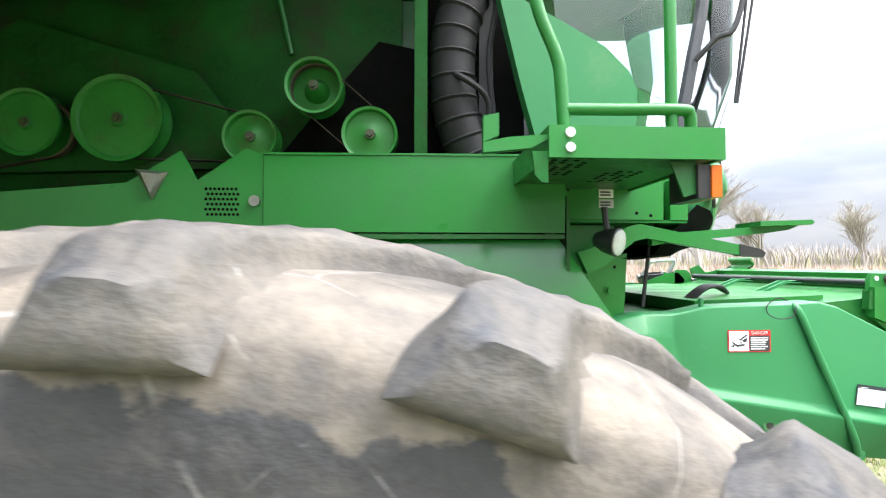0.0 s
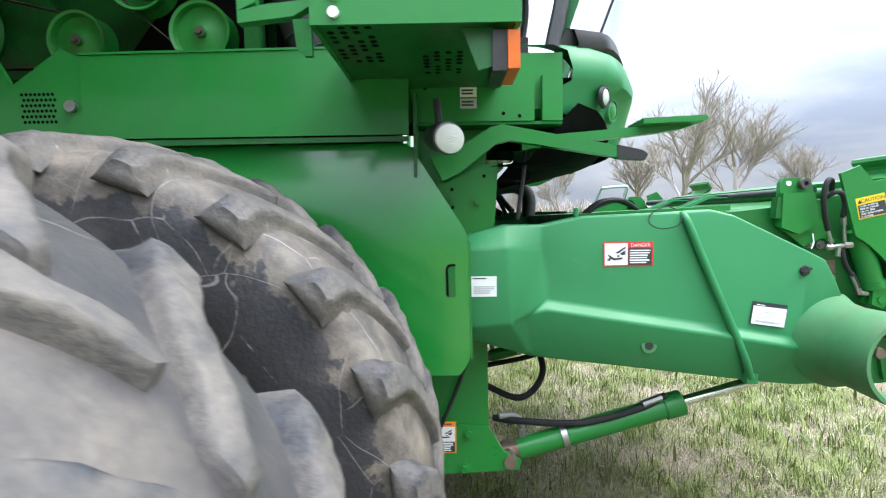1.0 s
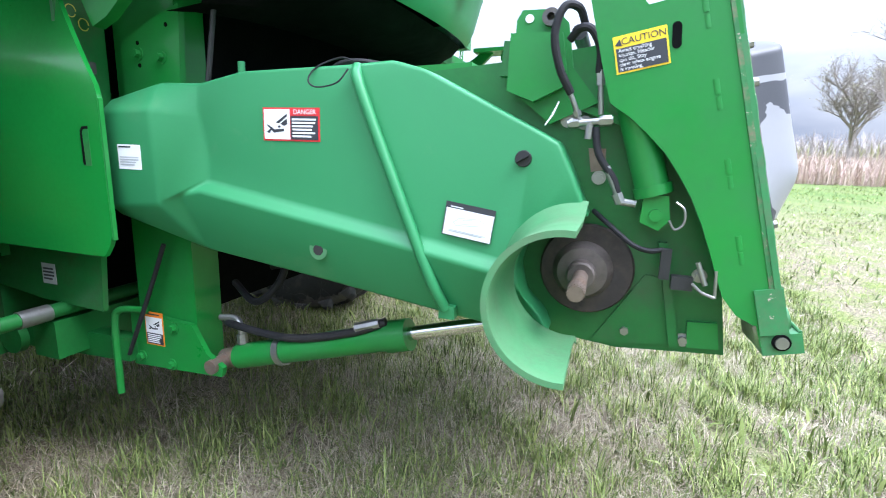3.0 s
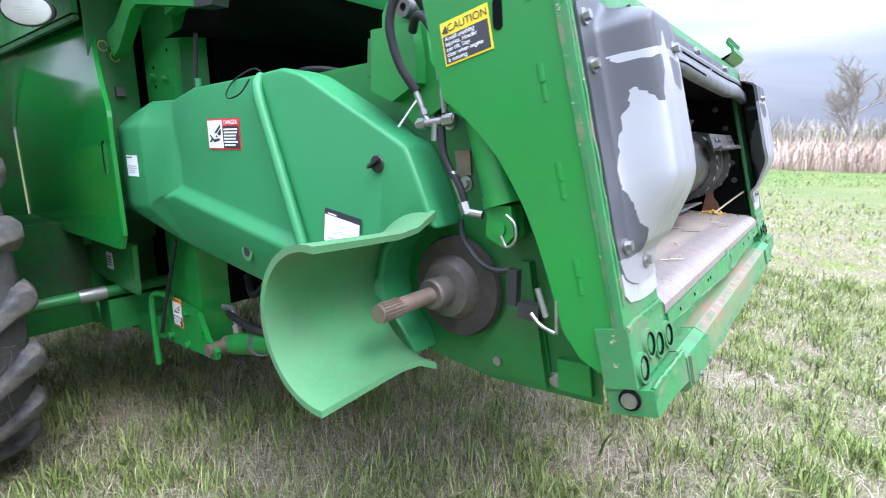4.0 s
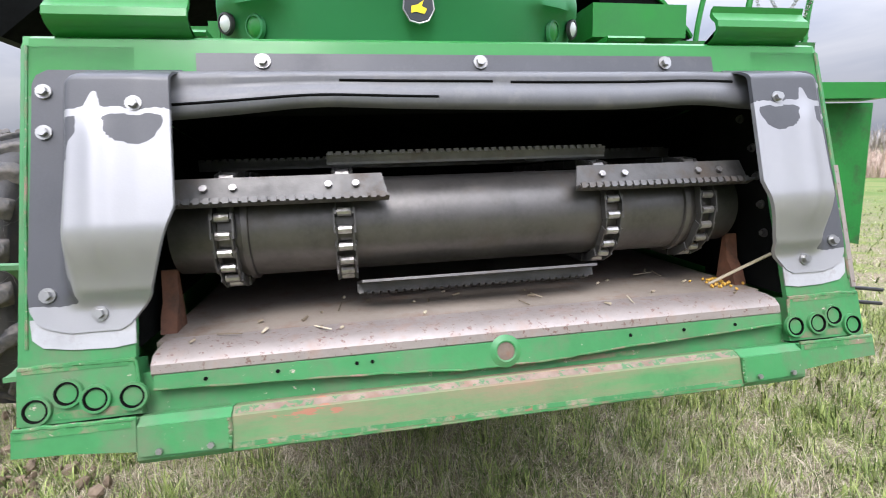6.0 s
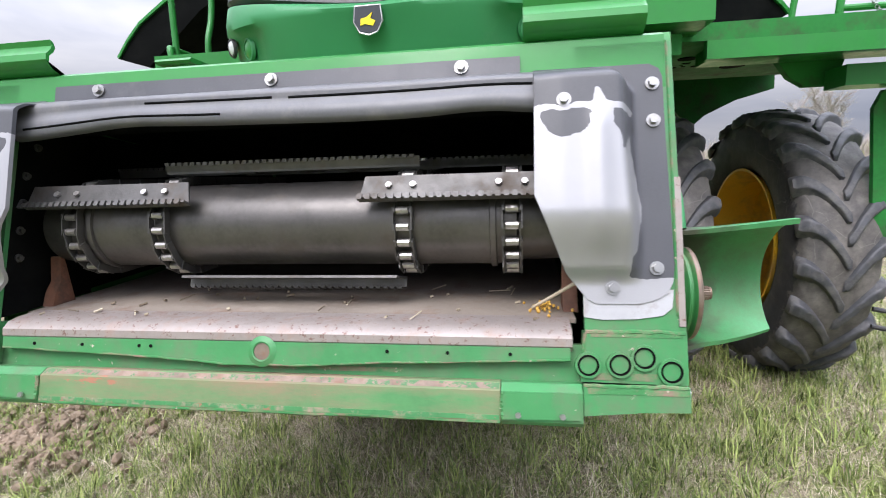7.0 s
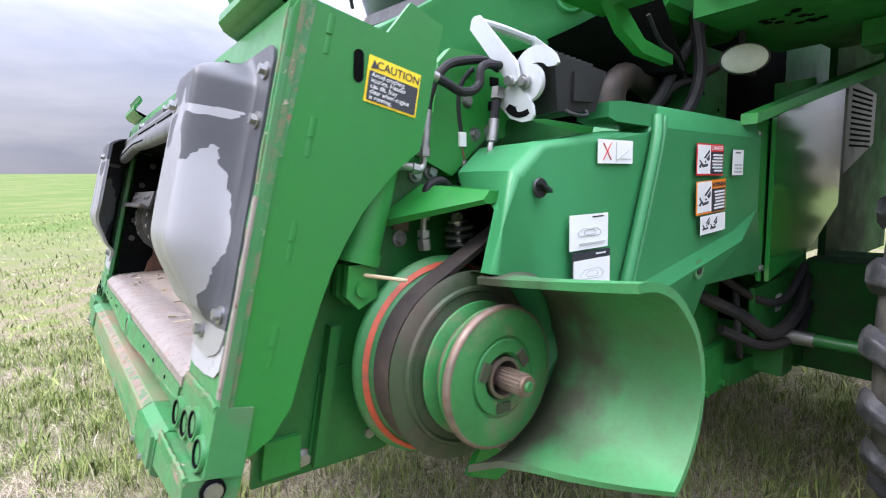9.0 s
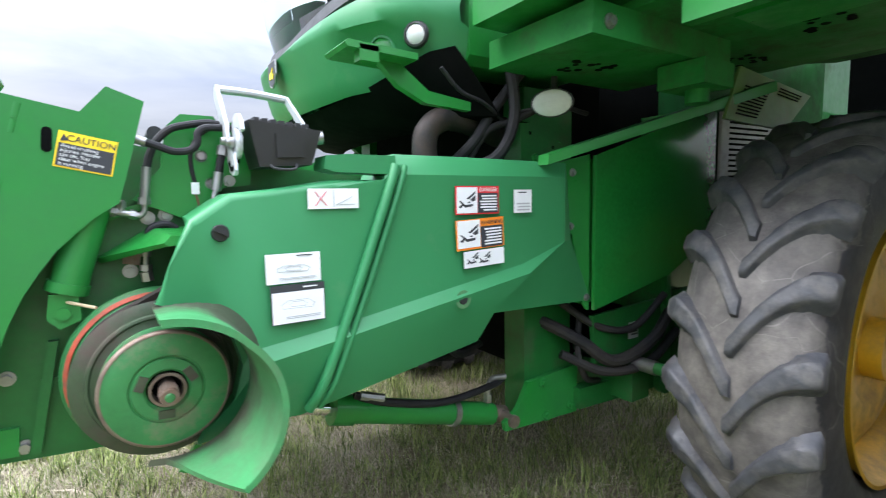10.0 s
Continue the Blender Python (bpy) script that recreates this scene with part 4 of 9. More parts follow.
def slat(y0, y1, d):
    p, t = chain_point(d, DRUM_R + 0.030)
    out = Vector((t.z, 0, -t.x))
    m = Matrix(((out.x, 0, t.x, p.x), (0, 1, 0, 0), (out.z, 0, t.z, p.z), (0, 0, 0, 1)))
    b = new_bm()
    solid(b, [m @ Vector(q) for q in ((0.0, y0, -0.026), (0.0, y1, -0.026), (0.012, y1 - 0.012, 0.032), (0.012, y0 + 0.012, 0.032))],
          [m @ Vector(q) for q in ((0.006, y0, -0.026), (0.006, y1, -0.026), (0.018, y1 - 0.012, 0.032), (0.018, y0 + 0.012, 0.032))])
    solid(b, [m @ Vector(q) for q in ((0.006, y0, -0.026), (0.006, y1, -0.026), (0.006, y1, -0.020), (0.006, y0, -0.020))],
          [m @ Vector(q) for q in ((0.026, y0, -0.030), (0.026, y1, -0.030), (0.026, y1, -0.024), (0.026, y0, -0.024))])
    n = int((y1 - y0) / 0.018)
    for i in range(n):   # toothed edge
        y = y0 + 0.009 + i * 0.018
        box(b, (0.022, y - 0.0055, -0.036), (0.030, y + 0.0055, -0.022), m)
    ob = part("slat", b, M_SLAT, FEEDER, "serrated dark steel conveyor slat", smooth=20)
    for y in [v + e for v in STRANDS if y0 < v < y1 for e in (-0.028, 0.028)]:
        b = hexbolt(new_bm(), m @ Vector((0.010, y, 0.008)), out, 0.008, 0.006, washer=False)
        part("bolt", b, M_CHAIN, ob)


for d in (0.085, 0.43):
    slat(-0.668, -0.212, d)
    slat(0.211, 0.660, d)
slat(-0.34, 0.335, 0.215)
slat(-0.29, 0.295, -0.150)
slat(-0.34, 0.335, 0.60)
# brown guides at both ends of the floor
for s in (-1, 1):
    b = side_prism(new_bm(), [(2.40, 1.122), (2.47, 1.122), (2.455, 1.16), (2.435, 1.185), (2.425, 1.25), (2.415, 1.25)], s * 0.668, s * 0.70)
    rounded(b, 0.008, 2)
    part("throat_guide", b, M_RUSTY, FEEDER)

# ---- drive shields ----
def shield_mesh(s, verts, faces, depth, bevel=0.016, shallow={}, soft=()):
    """A moulded cover: outer skin from (x, z, reach) points, closed at the back with turned-in edges."""
    bm = new_bm()
    vs = [bm.verts.new((x, s * d, z)) for x, z, d in verts]
    for f in faces:
        bm.faces.new([vs[i] for i in f])
    bmesh.ops.recalc_face_normals(bm, faces=bm.faces)
    rim = [e for e in bm.edges if e.is_boundary]
    ext = bmesh.ops.extrude_edge_only(bm, edges=rim)
    for g in ext["geom"]:
        if isinstance(g, bmesh.types.BMVert):
            near = [d for i, d in shallow.items() if abs(verts[i][0] - g.co.x) + abs(verts[i][1] - g.co.z) + abs(s * verts[i][2] - g.co.y) < 1e-4]
            g.co.y = s * (near[0] if near else depth)
    bmesh.ops.recalc_face_normals(bm, faces=bm.faces)
    if soft:
        edges = [e for e in (bm.edges.get((vs[i], vs[j])) for i, j in soft) if e]
        bmesh.ops.bevel(bm, geom=edges, offset=0.020, segments=5, profile=0.5, affect="EDGES", clamp_overlap=False)
    rounded(bm, bevel, 3, 24 if soft else 8)
    return bm


def half_tunnel(s, cx, cz, r, y0, y1, a0, a1_base, flare, thick=0.012, turn_less=0.0, lip=0.0):
    """The curved guard round a shaft end, open to the front; angles in degrees from straight up, turning rearward."""
    bm = new_bm()
    rows = []
    n = 28
    for k in range(7):
        f = k / 6
        y = y0 + (y1 - y0) * f
        a1 = a1_base - turn_less * f
        row = []
        for i in range(n + 1):
            a = radians(a0 + (a1 - a0) * i / n)
            root = min(1.0, i / 6) if lip else 1.0
            rr = r + flare * f ** 1.6 + 0.035 * root * max(0.0, 1 - f * 3.2) ** 2 + lip * f * max(0.0, 1 - i / 9)
            row.append((cx - math.sin(a) * rr, s * y, cz + math.cos(a) * rr))
        rows.append(row)
    outer = [[bm.verts.new(p) for p in row] for row in rows]
    inner = []
    for row in rows:
        inner.append([bm.verts.new((cx + (x - cx) * (1 - thick / r), y, cz + (z - cz) * (1 - thick / r))) for x, y, z in row])
    for g in (outer, inner):
        for p, q in zip(g, g[1:]):
            for i in range(n):
                bm.faces.new((p[i], p[i + 1], q[i + 1], q[i]))
    for k in (0, 6):
        for i in range(n):
            bm.faces.new((outer[k][i], outer[k][i + 1], inner[k][i + 1], inner[k][i]))
    for i in (0, n):
        for k in range(6):
            bm.faces.new((outer[k][i], outer[k + 1][i], inner[k + 1][i], inner[k][i]))
    return bm


# right-hand shield: rear bulge, upper skin, ridge and lower skin
RV = [(0.725, 1.500, 0.895), (0.930, 1.552, 0.890), (1.070, 1.550, 0.880), (1.220, 1.580, 0.880), (1.553, 1.590, 0.880), (1.690, 1.598, 0.880),   # 0-5 top
      (1.775, 1.575, 0.884), (2.058, 1.435, 0.886), (2.115, 1.405, 0.886), (2.150, 1.335, 0.886), (2.195, 1.235, 0.884),                           # 6-10 nose
      (2.010, 1.108, 0.882), (2.008, 1.080, 0.908), (1.805, 1.118, 0.910), (1.075, 1.236, 0.914), (1.010, 1.225, 0.925),                              # 11-15 ridge
      (0.735, 1.145, 0.905), (1.030, 1.045, 0.850), (1.450, 0.992, 0.846), (1.878, 0.938, 0.850), (2.035, 0.924, 0.855),                           # 16-20 bottom
      (0.735, 1.462, 0.940), (0.930, 1.470, 0.940), (0.945, 1.190, 0.940), (0.740, 1.172, 0.940),                                                  # 21-24 bulge
      (1.065, 1.46, 0.880), (1.095, 1.35, 0.880), (1.812, 1.146, 0.882), (1.085, 1.266, 0.880),                                                       # 25-28 above the ridge
      (2.172, 1.240, 0.884), (2.101, 1.221, 0.884), (2.049, 1.169, 0.884), (2.030, 1.098, 0.884), (2.049, 1.027, 0.880), (2.101, 0.975, 0.872), (2.120, 0.930, 0.862)]                                                                                                                                     # 29-35 round the shaft guard
RF = [(0, 1, 22, 21), (21, 22, 23, 24), (24, 23, 17, 16), (1, 2, 25, 22), (22, 25, 26, 28, 15, 23), (23, 15, 17), (2, 3, 4, 5, 6, 27, 28, 26, 25), (28, 14, 15),
      (28, 27, 13, 14), (6, 7, 8, 9, 10, 29, 30, 31, 32, 11, 27), (27, 11, 12, 13), (15, 14, 18, 17), (14, 13, 19, 18), (13, 12, 33, 34, 35, 20, 19), (11, 32, 33, 12)]
shield_r = part("drive_shield", shield_mesh(-1, RV, RF, 0.78), M_PLASTIC, FEEDER, "smooth moulded green plastic drive shield", smooth=50)
b = half_tunnel(-1, 2.172, 1.098, 0.142, 0.875, 1.185, -6, 186, 0.010)
part("shaft_guard", b, M_PLASTIC_IN, shield_r, "curved green plastic shaft guard", smooth=50)
# split line pipe of the two halves
b = tube(new_bm(), [(1.585, -0.868, 1.585), (1.600, -0.893, 1.545), (1.66, -0.897, 1.40), (1.80, -0.900, 1.075), (1.848, -0.878, 0.965)], 0.015, 12, 8)
part("split_rib", b, M_PLASTIC, shield_r)
b = box(new_bm(), (1.832, -0.884, 0.940), (1.875, -0.852, 0.975))
rounded(b, 0.008, 2)
part("rib_clip", b, M_PLASTIC, shield_r)
b = rod(new_bm(), (1.20, -0.85, 1.575), (1.20, -0.85, 1.61), 0.010, 12)
part("stud", b, M_PLASTIC, shield_r)
b = tube(new_bm(), [(1.575, -0.90, 1.575), (1.55, -0.915, 1.54), (1.49, -0.915, 1.53), (1.455, -0.90, 1.55), (1.47, -0.88, 1.585), (1.53, -0.86, 1.61), (1.57, -0.86, 1.60)], 0.0022, 6, 6)
part("lanyard", b, M_RUBBER, shield_r)


def wing_knob(s, x, z, y, parent):
    b = lathe(new_bm(), [(0.0, 0.004), (0.018, 0.004), (0.020, 0.0)], (x, s * y, z), (0, s, 0), 20)
    k = part("turn_knob", b, M_BLACK, parent, "black quarter-turn knob")
    b = side_prism(new_bm(), [(x - 0.016, z - 0.010), (x + 0.014, z + 0.006), (x + 0.016, z + 0.012), (x - 0.014, z - 0.002)], s * (y + 0.003), s * (y + 0.018))
    rounded(b, 0.002, 1)
    part("knob_wing", b, M_BLACK, k)


def cup_hole(s, x, z, y, parent):
    b = lathe(new_bm(), [(0.029, 0.001), (0.022, 0.0015), (0.0, 0.0015)], (x, s * y, z), (0, s, 0), 24)
    k = part("cup_recess", b, M_PLASTIC_IN, parent)
    b = lathe(new_bm(), [(0.0, 0.004), (0.015, 0.003), (0.017, 0.0)], (x, s * y, z), (0, s, 0), 20)
    part("cap", b, M_BLACK, k)


wing_knob(-1, 2.034, 1.366, 0.887, shield_r)
cup_hole(-1, 1.465, 1.091, 0.884, shield_r)

# left-hand shield: taller, its lower rear corner cut away
LV = [(0.845, 1.612, 0.955), (1.300, 1.618, 0.960), (1.560, 1.618, 0.965), (1.600, 1.545, 0.985), (1.740, 1.545, 0.985), (1.870, 1.525, 0.985),           # 0-5
      (2.005, 1.510, 0.996), (2.094, 1.452, 1.006), (2.142, 1.356, 1.028), (2.170, 1.275, 1.026),                                                          # 6-9
      (1.972, 1.128, 0.988), (1.965, 1.095, 1.014), (1.738, 1.128, 1.016), (1.075, 1.236, 1.012), (0.880, 1.330, 0.985),                                     # 10-14
      (0.815, 1.330, 0.955), (0.690, 1.085, 0.945), (1.186, 1.105, 0.955), (1.258, 1.020, 0.955), (1.850, 0.928, 0.965), (1.995, 0.935, 0.970),             # 15-20
      (0.880, 1.560, 0.985), (1.580, 1.560, 0.990), (1.748, 1.156, 0.988), (1.085, 1.266, 0.988),                                                          # 21-24
      (2.110, 1.258, 1.020), (2.058, 1.236, 1.010), (2.016, 1.180, 1.000), (1.995, 1.100, 0.994), (2.016, 1.020, 0.992), (2.075, 0.961, 0.985), (2.10, 0.92, 0.97),    # 25-31
      (2.088, 1.456, 0.893), (2.082, 1.424, 0.893), (2.098, 1.408, 0.955), (2.120, 1.383, 0.992), (2.166, 1.272, 1.002)]    # 32-36 front of the hood and of the narrow strip below it
LF = [(0, 1, 2, 22, 21), (2, 3, 22), (21, 22, 3, 4, 5, 23, 24, 14), (5, 6, 7, 8, 9, 25, 26, 27, 28, 10, 23), (24, 23, 12, 13), (23, 10, 11, 12), (24, 13, 14), (0, 21, 14, 15), (15, 14, 13, 17, 16), (13, 12, 19, 18, 17), (12, 11, 29, 30, 31, 20, 19), (10, 28, 29, 11), (6, 32, 7), (7, 32, 33, 34, 35, 8), (8, 35, 36, 9)]
shield_l = part("drive_shield", shield_mesh(1, LV, LF, 0.82, 0.012, {32: 0.84, 33: 0.845, 34: 0.93, 35: 0.978, 36: 0.988, 9: 1.0}, ((4, 5), (5, 6), (6, 7), (7, 8), (8, 9), (3, 4), (5, 23))), M_PLASTIC, FEEDER, "smooth moulded green plastic drive shield", smooth=50)
b = half_tunnel(1, 2.150, 1.100, 0.166, 0.985, 1.296, -8, 196, 0.012, turn_less=48, lip=0.020)
part("shaft_guard", b, M_GUARD, shield_l, "curved green plastic shaft guard", smooth=50)
b = tube(new_bm(), [(1.565, 0.99, 1.585), (1.60, 1.002, 1.50), (1.70, 1.006, 1.25), (1.80, 1.010, 1.02), (1.838, 0.985, 0.945)], 0.014, 12, 8)
part("split_rib", b, M_PLASTIC, shield_l)
b = tube(new_bm(), [(1.535, 0.99, 1.585), (1.568, 1.000, 1.50), (1.668, 1.004, 1.25), (1.768, 1.008, 1.02), (1.808, 0.985, 0.945)], 0.009, 12, 8)
part("split_rib", b, M_PLASTIC, shield_l)
b = side_prism(new_bm(), [(1.560, 1.612), (1.560, 1.560), (1.735, 1.564), (1.768, 1.572), (1.764, 1.606), (1.700, 1.612)], 0.900, 0.984)
rounded(b, 0.010, 3)
part("shield_ledge", b, M_PLASTIC, shield_l)
wing_knob(1, 2.030, 1.420, 1.010, shield_l)
# added black sheet puts shade into the hollow behind the belt
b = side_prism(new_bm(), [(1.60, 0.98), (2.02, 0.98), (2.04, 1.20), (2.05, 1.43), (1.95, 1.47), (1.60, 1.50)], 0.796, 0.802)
part("drive_recess", b, M_DARK, FEEDER, "near-black sheet standing for the shade behind the belt")
cup_hole(1, 1.349, 1.180, 1.006, shield_l)

# ---- shafts and pulleys ----
def shaft_end(s, y0, y1, parent, cx=2.187, cz=1.096):
    b = rod(new_bm(), (cx, s * y0, cz), (cx, s * y1, cz), 0.0175, 20)
    rounded(b, 0.003, 1)
    ob = part("drive_shaft", b, M_SHAFT, parent, "rusty splined drive shaft")
    if s > 0:
        part("painted_tip", lathe(new_bm(), [(0.0, 0.004), (0.008, 0.004), (0.010, 0.0)], (cx, s * y1, cz), (0, s, 0), 16), M_PULLEY, ob, "leftover green paint on the tip")
    b = new_bm()
    for i in range(18):
        a = 2 * math.pi * i / 18
        c = Vector((cx + 0.018 * math.cos(a), 0, cz + 0.018 * math.sin(a)))
        box(b, (-0.0016, s * (y1 - 0.055), -0.0016), (0.0016, s * (y1 - 0.006), 0.0016), Matrix.Translation(c))
    part("spline", b, M_SHAFT, ob)


shaft_end(-1, 0.79, 1.045, FEEDER)
b = lathe(new_bm(), [(0.0, 0.008), (0.110, 0.010), (0.115, 0.0), (0.105, -0.002), (0.0, -0.004)], (2.195, -0.805, 1.098), (0, -1, 0), 40)
part("bearing_plate", b, M_BELT, FEEDER, "dark round bearing plate")
b = lathe(new_bm(), [(0.075, 0.0), (0.060, 0.03), (0.034, 0.035), (0.034, 0.075), (0.030, 0.08), (0.0, 0.08)], (2.187, -0.812, 1.096), (0, -1, 0), 32)
part("hub", b, M_HUB, FEEDER)
shaft_end(1, 0.80, 1.092, FEEDER, 2.158, 1.090)
PC = (2.158, 0, 1.090)
b = lathe(new_bm(), [(0.0, 0.842), (0.196, 0.842), (0.201, 0.850), (0.200, 0.858), (0.195, 0.862), (0.190, 0.868), (0.150, 0.895), (0.0, 0.895)], PC, (0, 1, 0), 72)
part("drive_pulley", b, M_PULLEY, FEEDER, "large worn green belt pulley", smooth=50)
b = lathe(new_bm(), [(0.1815, 0.8760), (0.1895, 0.8702), (0.1915, 0.8712), (0.183, 0.8785)], PC, (0, 1, 0), 72)
part("pulley_band", b, M_REDRIM, FEEDER, "red-worn pulley band", smooth=50)
b = lathe(new_bm(), [(0.0, 0.925), (0.150, 0.925), (0.172, 0.934), (0.178, 0.938), (0.180, 0.942), (0.172, 0.946), (0.152, 0.949), (0.149, 0.955), (0.144, 0.956), (0.140, 0.951), (0.112, 0.954), (0.098, 0.962), (0.096, 0.975), (0.0, 0.975)], PC, (0, 1, 0), 72)
part("drive_pulley", b, M_CONE, FEEDER, "grimy cone half of the variable pulley", smooth=50)
b = lathe(new_bm(), [(0.092, 0.956), (0.119, 0.960), (0.126, 0.965), (0.125, 0.970), (0.118, 0.973), (0.104, 0.977), (0.103, 0.993), (0.117, 0.998), (0.122, 1.002), (0.122, 1.007), (0.116, 1.010), (0.117, 1.013), (0.124, 1.016), (0.128, 1.020), (0.127, 1.030), (0.122, 1.033),
                     (0.074, 1.033), (0.072, 1.029), (0.069, 1.029), (0.067, 1.035), (0.046, 1.036), (0.040, 1.030), (0.036, 0.98)], PC, (0, 1, 0), 72)
sheave = part("outer_sheave", b, M_PULLEY, FEEDER, "green sheave with rusty rim", smooth=40)
b = lathe(new_bm(), [(0.1285, 1.020), (0.1292, 1.024), (0.1285, 1.030), (0.1240, 1.0338), (0.1215, 1.0338), (0.127, 1.028)], PC, (0, 1, 0), 72)
part("worn_rim", b, M_SHAFT, sheave, "rusty worn rim", smooth=50)
b = lathe(new_bm(), [(0.1045, 0.977), (0.1052, 0.979), (0.1045, 0.991), (0.103, 0.993), (0.102, 0.985)], PC, (0, 1, 0), 72)
part("worn_rim", b, M_SHAFT, sheave, "rusty worn rim", smooth=50)
for a in (25, 150, 275):
    c = Vector((PC[0] + 0.053 * math.cos(radians(a)), 1.036, PC[2] + 0.053 * math.sin(radians(a))))
    b = box(new_bm(), (-0.016, 0.0, -0.009), (0.016, 0.004, 0.009), Matrix.Translation(c) @ Matrix.Rotation(radians(90 - a), 4, "Y"))
    rounded(b, 0.0015, 2)
    part("hub_pad", b, M_CONE, sheave, "rubbed pale hub pad")
b = lathe(new_bm(), [(0.037, 1.030), (0.037, 1.0385), (0.031, 1.0385), (0.030, 0.99)], PC, (0, 1, 0), 24)
part("hub_ring", b, M_SHAFT, FEEDER)
b = rod(new_bm(), (PC[0], 0.98, PC[2]), (PC[0], 1.0, PC[2]), 0.034, 24)
part("hub_recess", b, M_DARK, FEEDER)
# belt round the big pulley, running up and rearward
b = new_bm()
ring = []
for i in range(41):
    a = radians(-115 + 178 * i / 40)
    ring.append((PC[0] + 0.176 * math.cos(a), PC[2] + 0.176 * math.sin(a)))
ring.append((ring[-1][0] - 0.50 * 0.891, ring[-1][1] + 0.50 * 0.454))
ring = [(ring[0][0] - 0.5, ring[0][1] + 0.12)] + ring
prev = None
for i, (x, z) in enumerate(ring):
    xa, za = ring[max(i - 1, 0)]
    xb, zb = ring[min(i + 1, len(ring) - 1)]
    t = Vector((xb - xa, zb - za)).normalized()
    nx, nz = t.y, -t.x
    sec = [b.verts.new(p) for p in ((x, 0.884, z), (x, 0.932, z), (x - nx * 0.014, 0.926, z - nz * 0.014), (x - nx * 0.014, 0.890, z - nz * 0.014))]
    if prev:
        for j in range(4):
            b.faces.new((prev[j], prev[(j + 1) % 4], sec[(j + 1) % 4], sec[j]))
    prev = sec
part("drive_belt", b, M_BELT, FEEDER, "wide black drive belt", smooth=50)
# spring idler
b = rod(new_bm(), (2.077, 0.828, 1.30), (2.081, 0.828, 1.372), 0.010, 12)
spring = part("spring_bolt", b, M_STEEL, FEEDER, "stacked spring washers on a bolt")
for k in range(3):
    part("spring_washer", lathe(new_bm(), [(0.0, 0.0), (0.028, 0.0), (0.032, 0.004), (0.028, 0.009), (0.0, 0.009)], (2.077, 0.828, 1.302 + 0.017 * k), (0.1, 0, 1), 24), M_STEEL, spring)
part("nut", hexbolt(new_bm(), (2.080, 0.828, 1.352), (0.1, 0, 1), 0.014, 0.014), M_STEEL, spring)

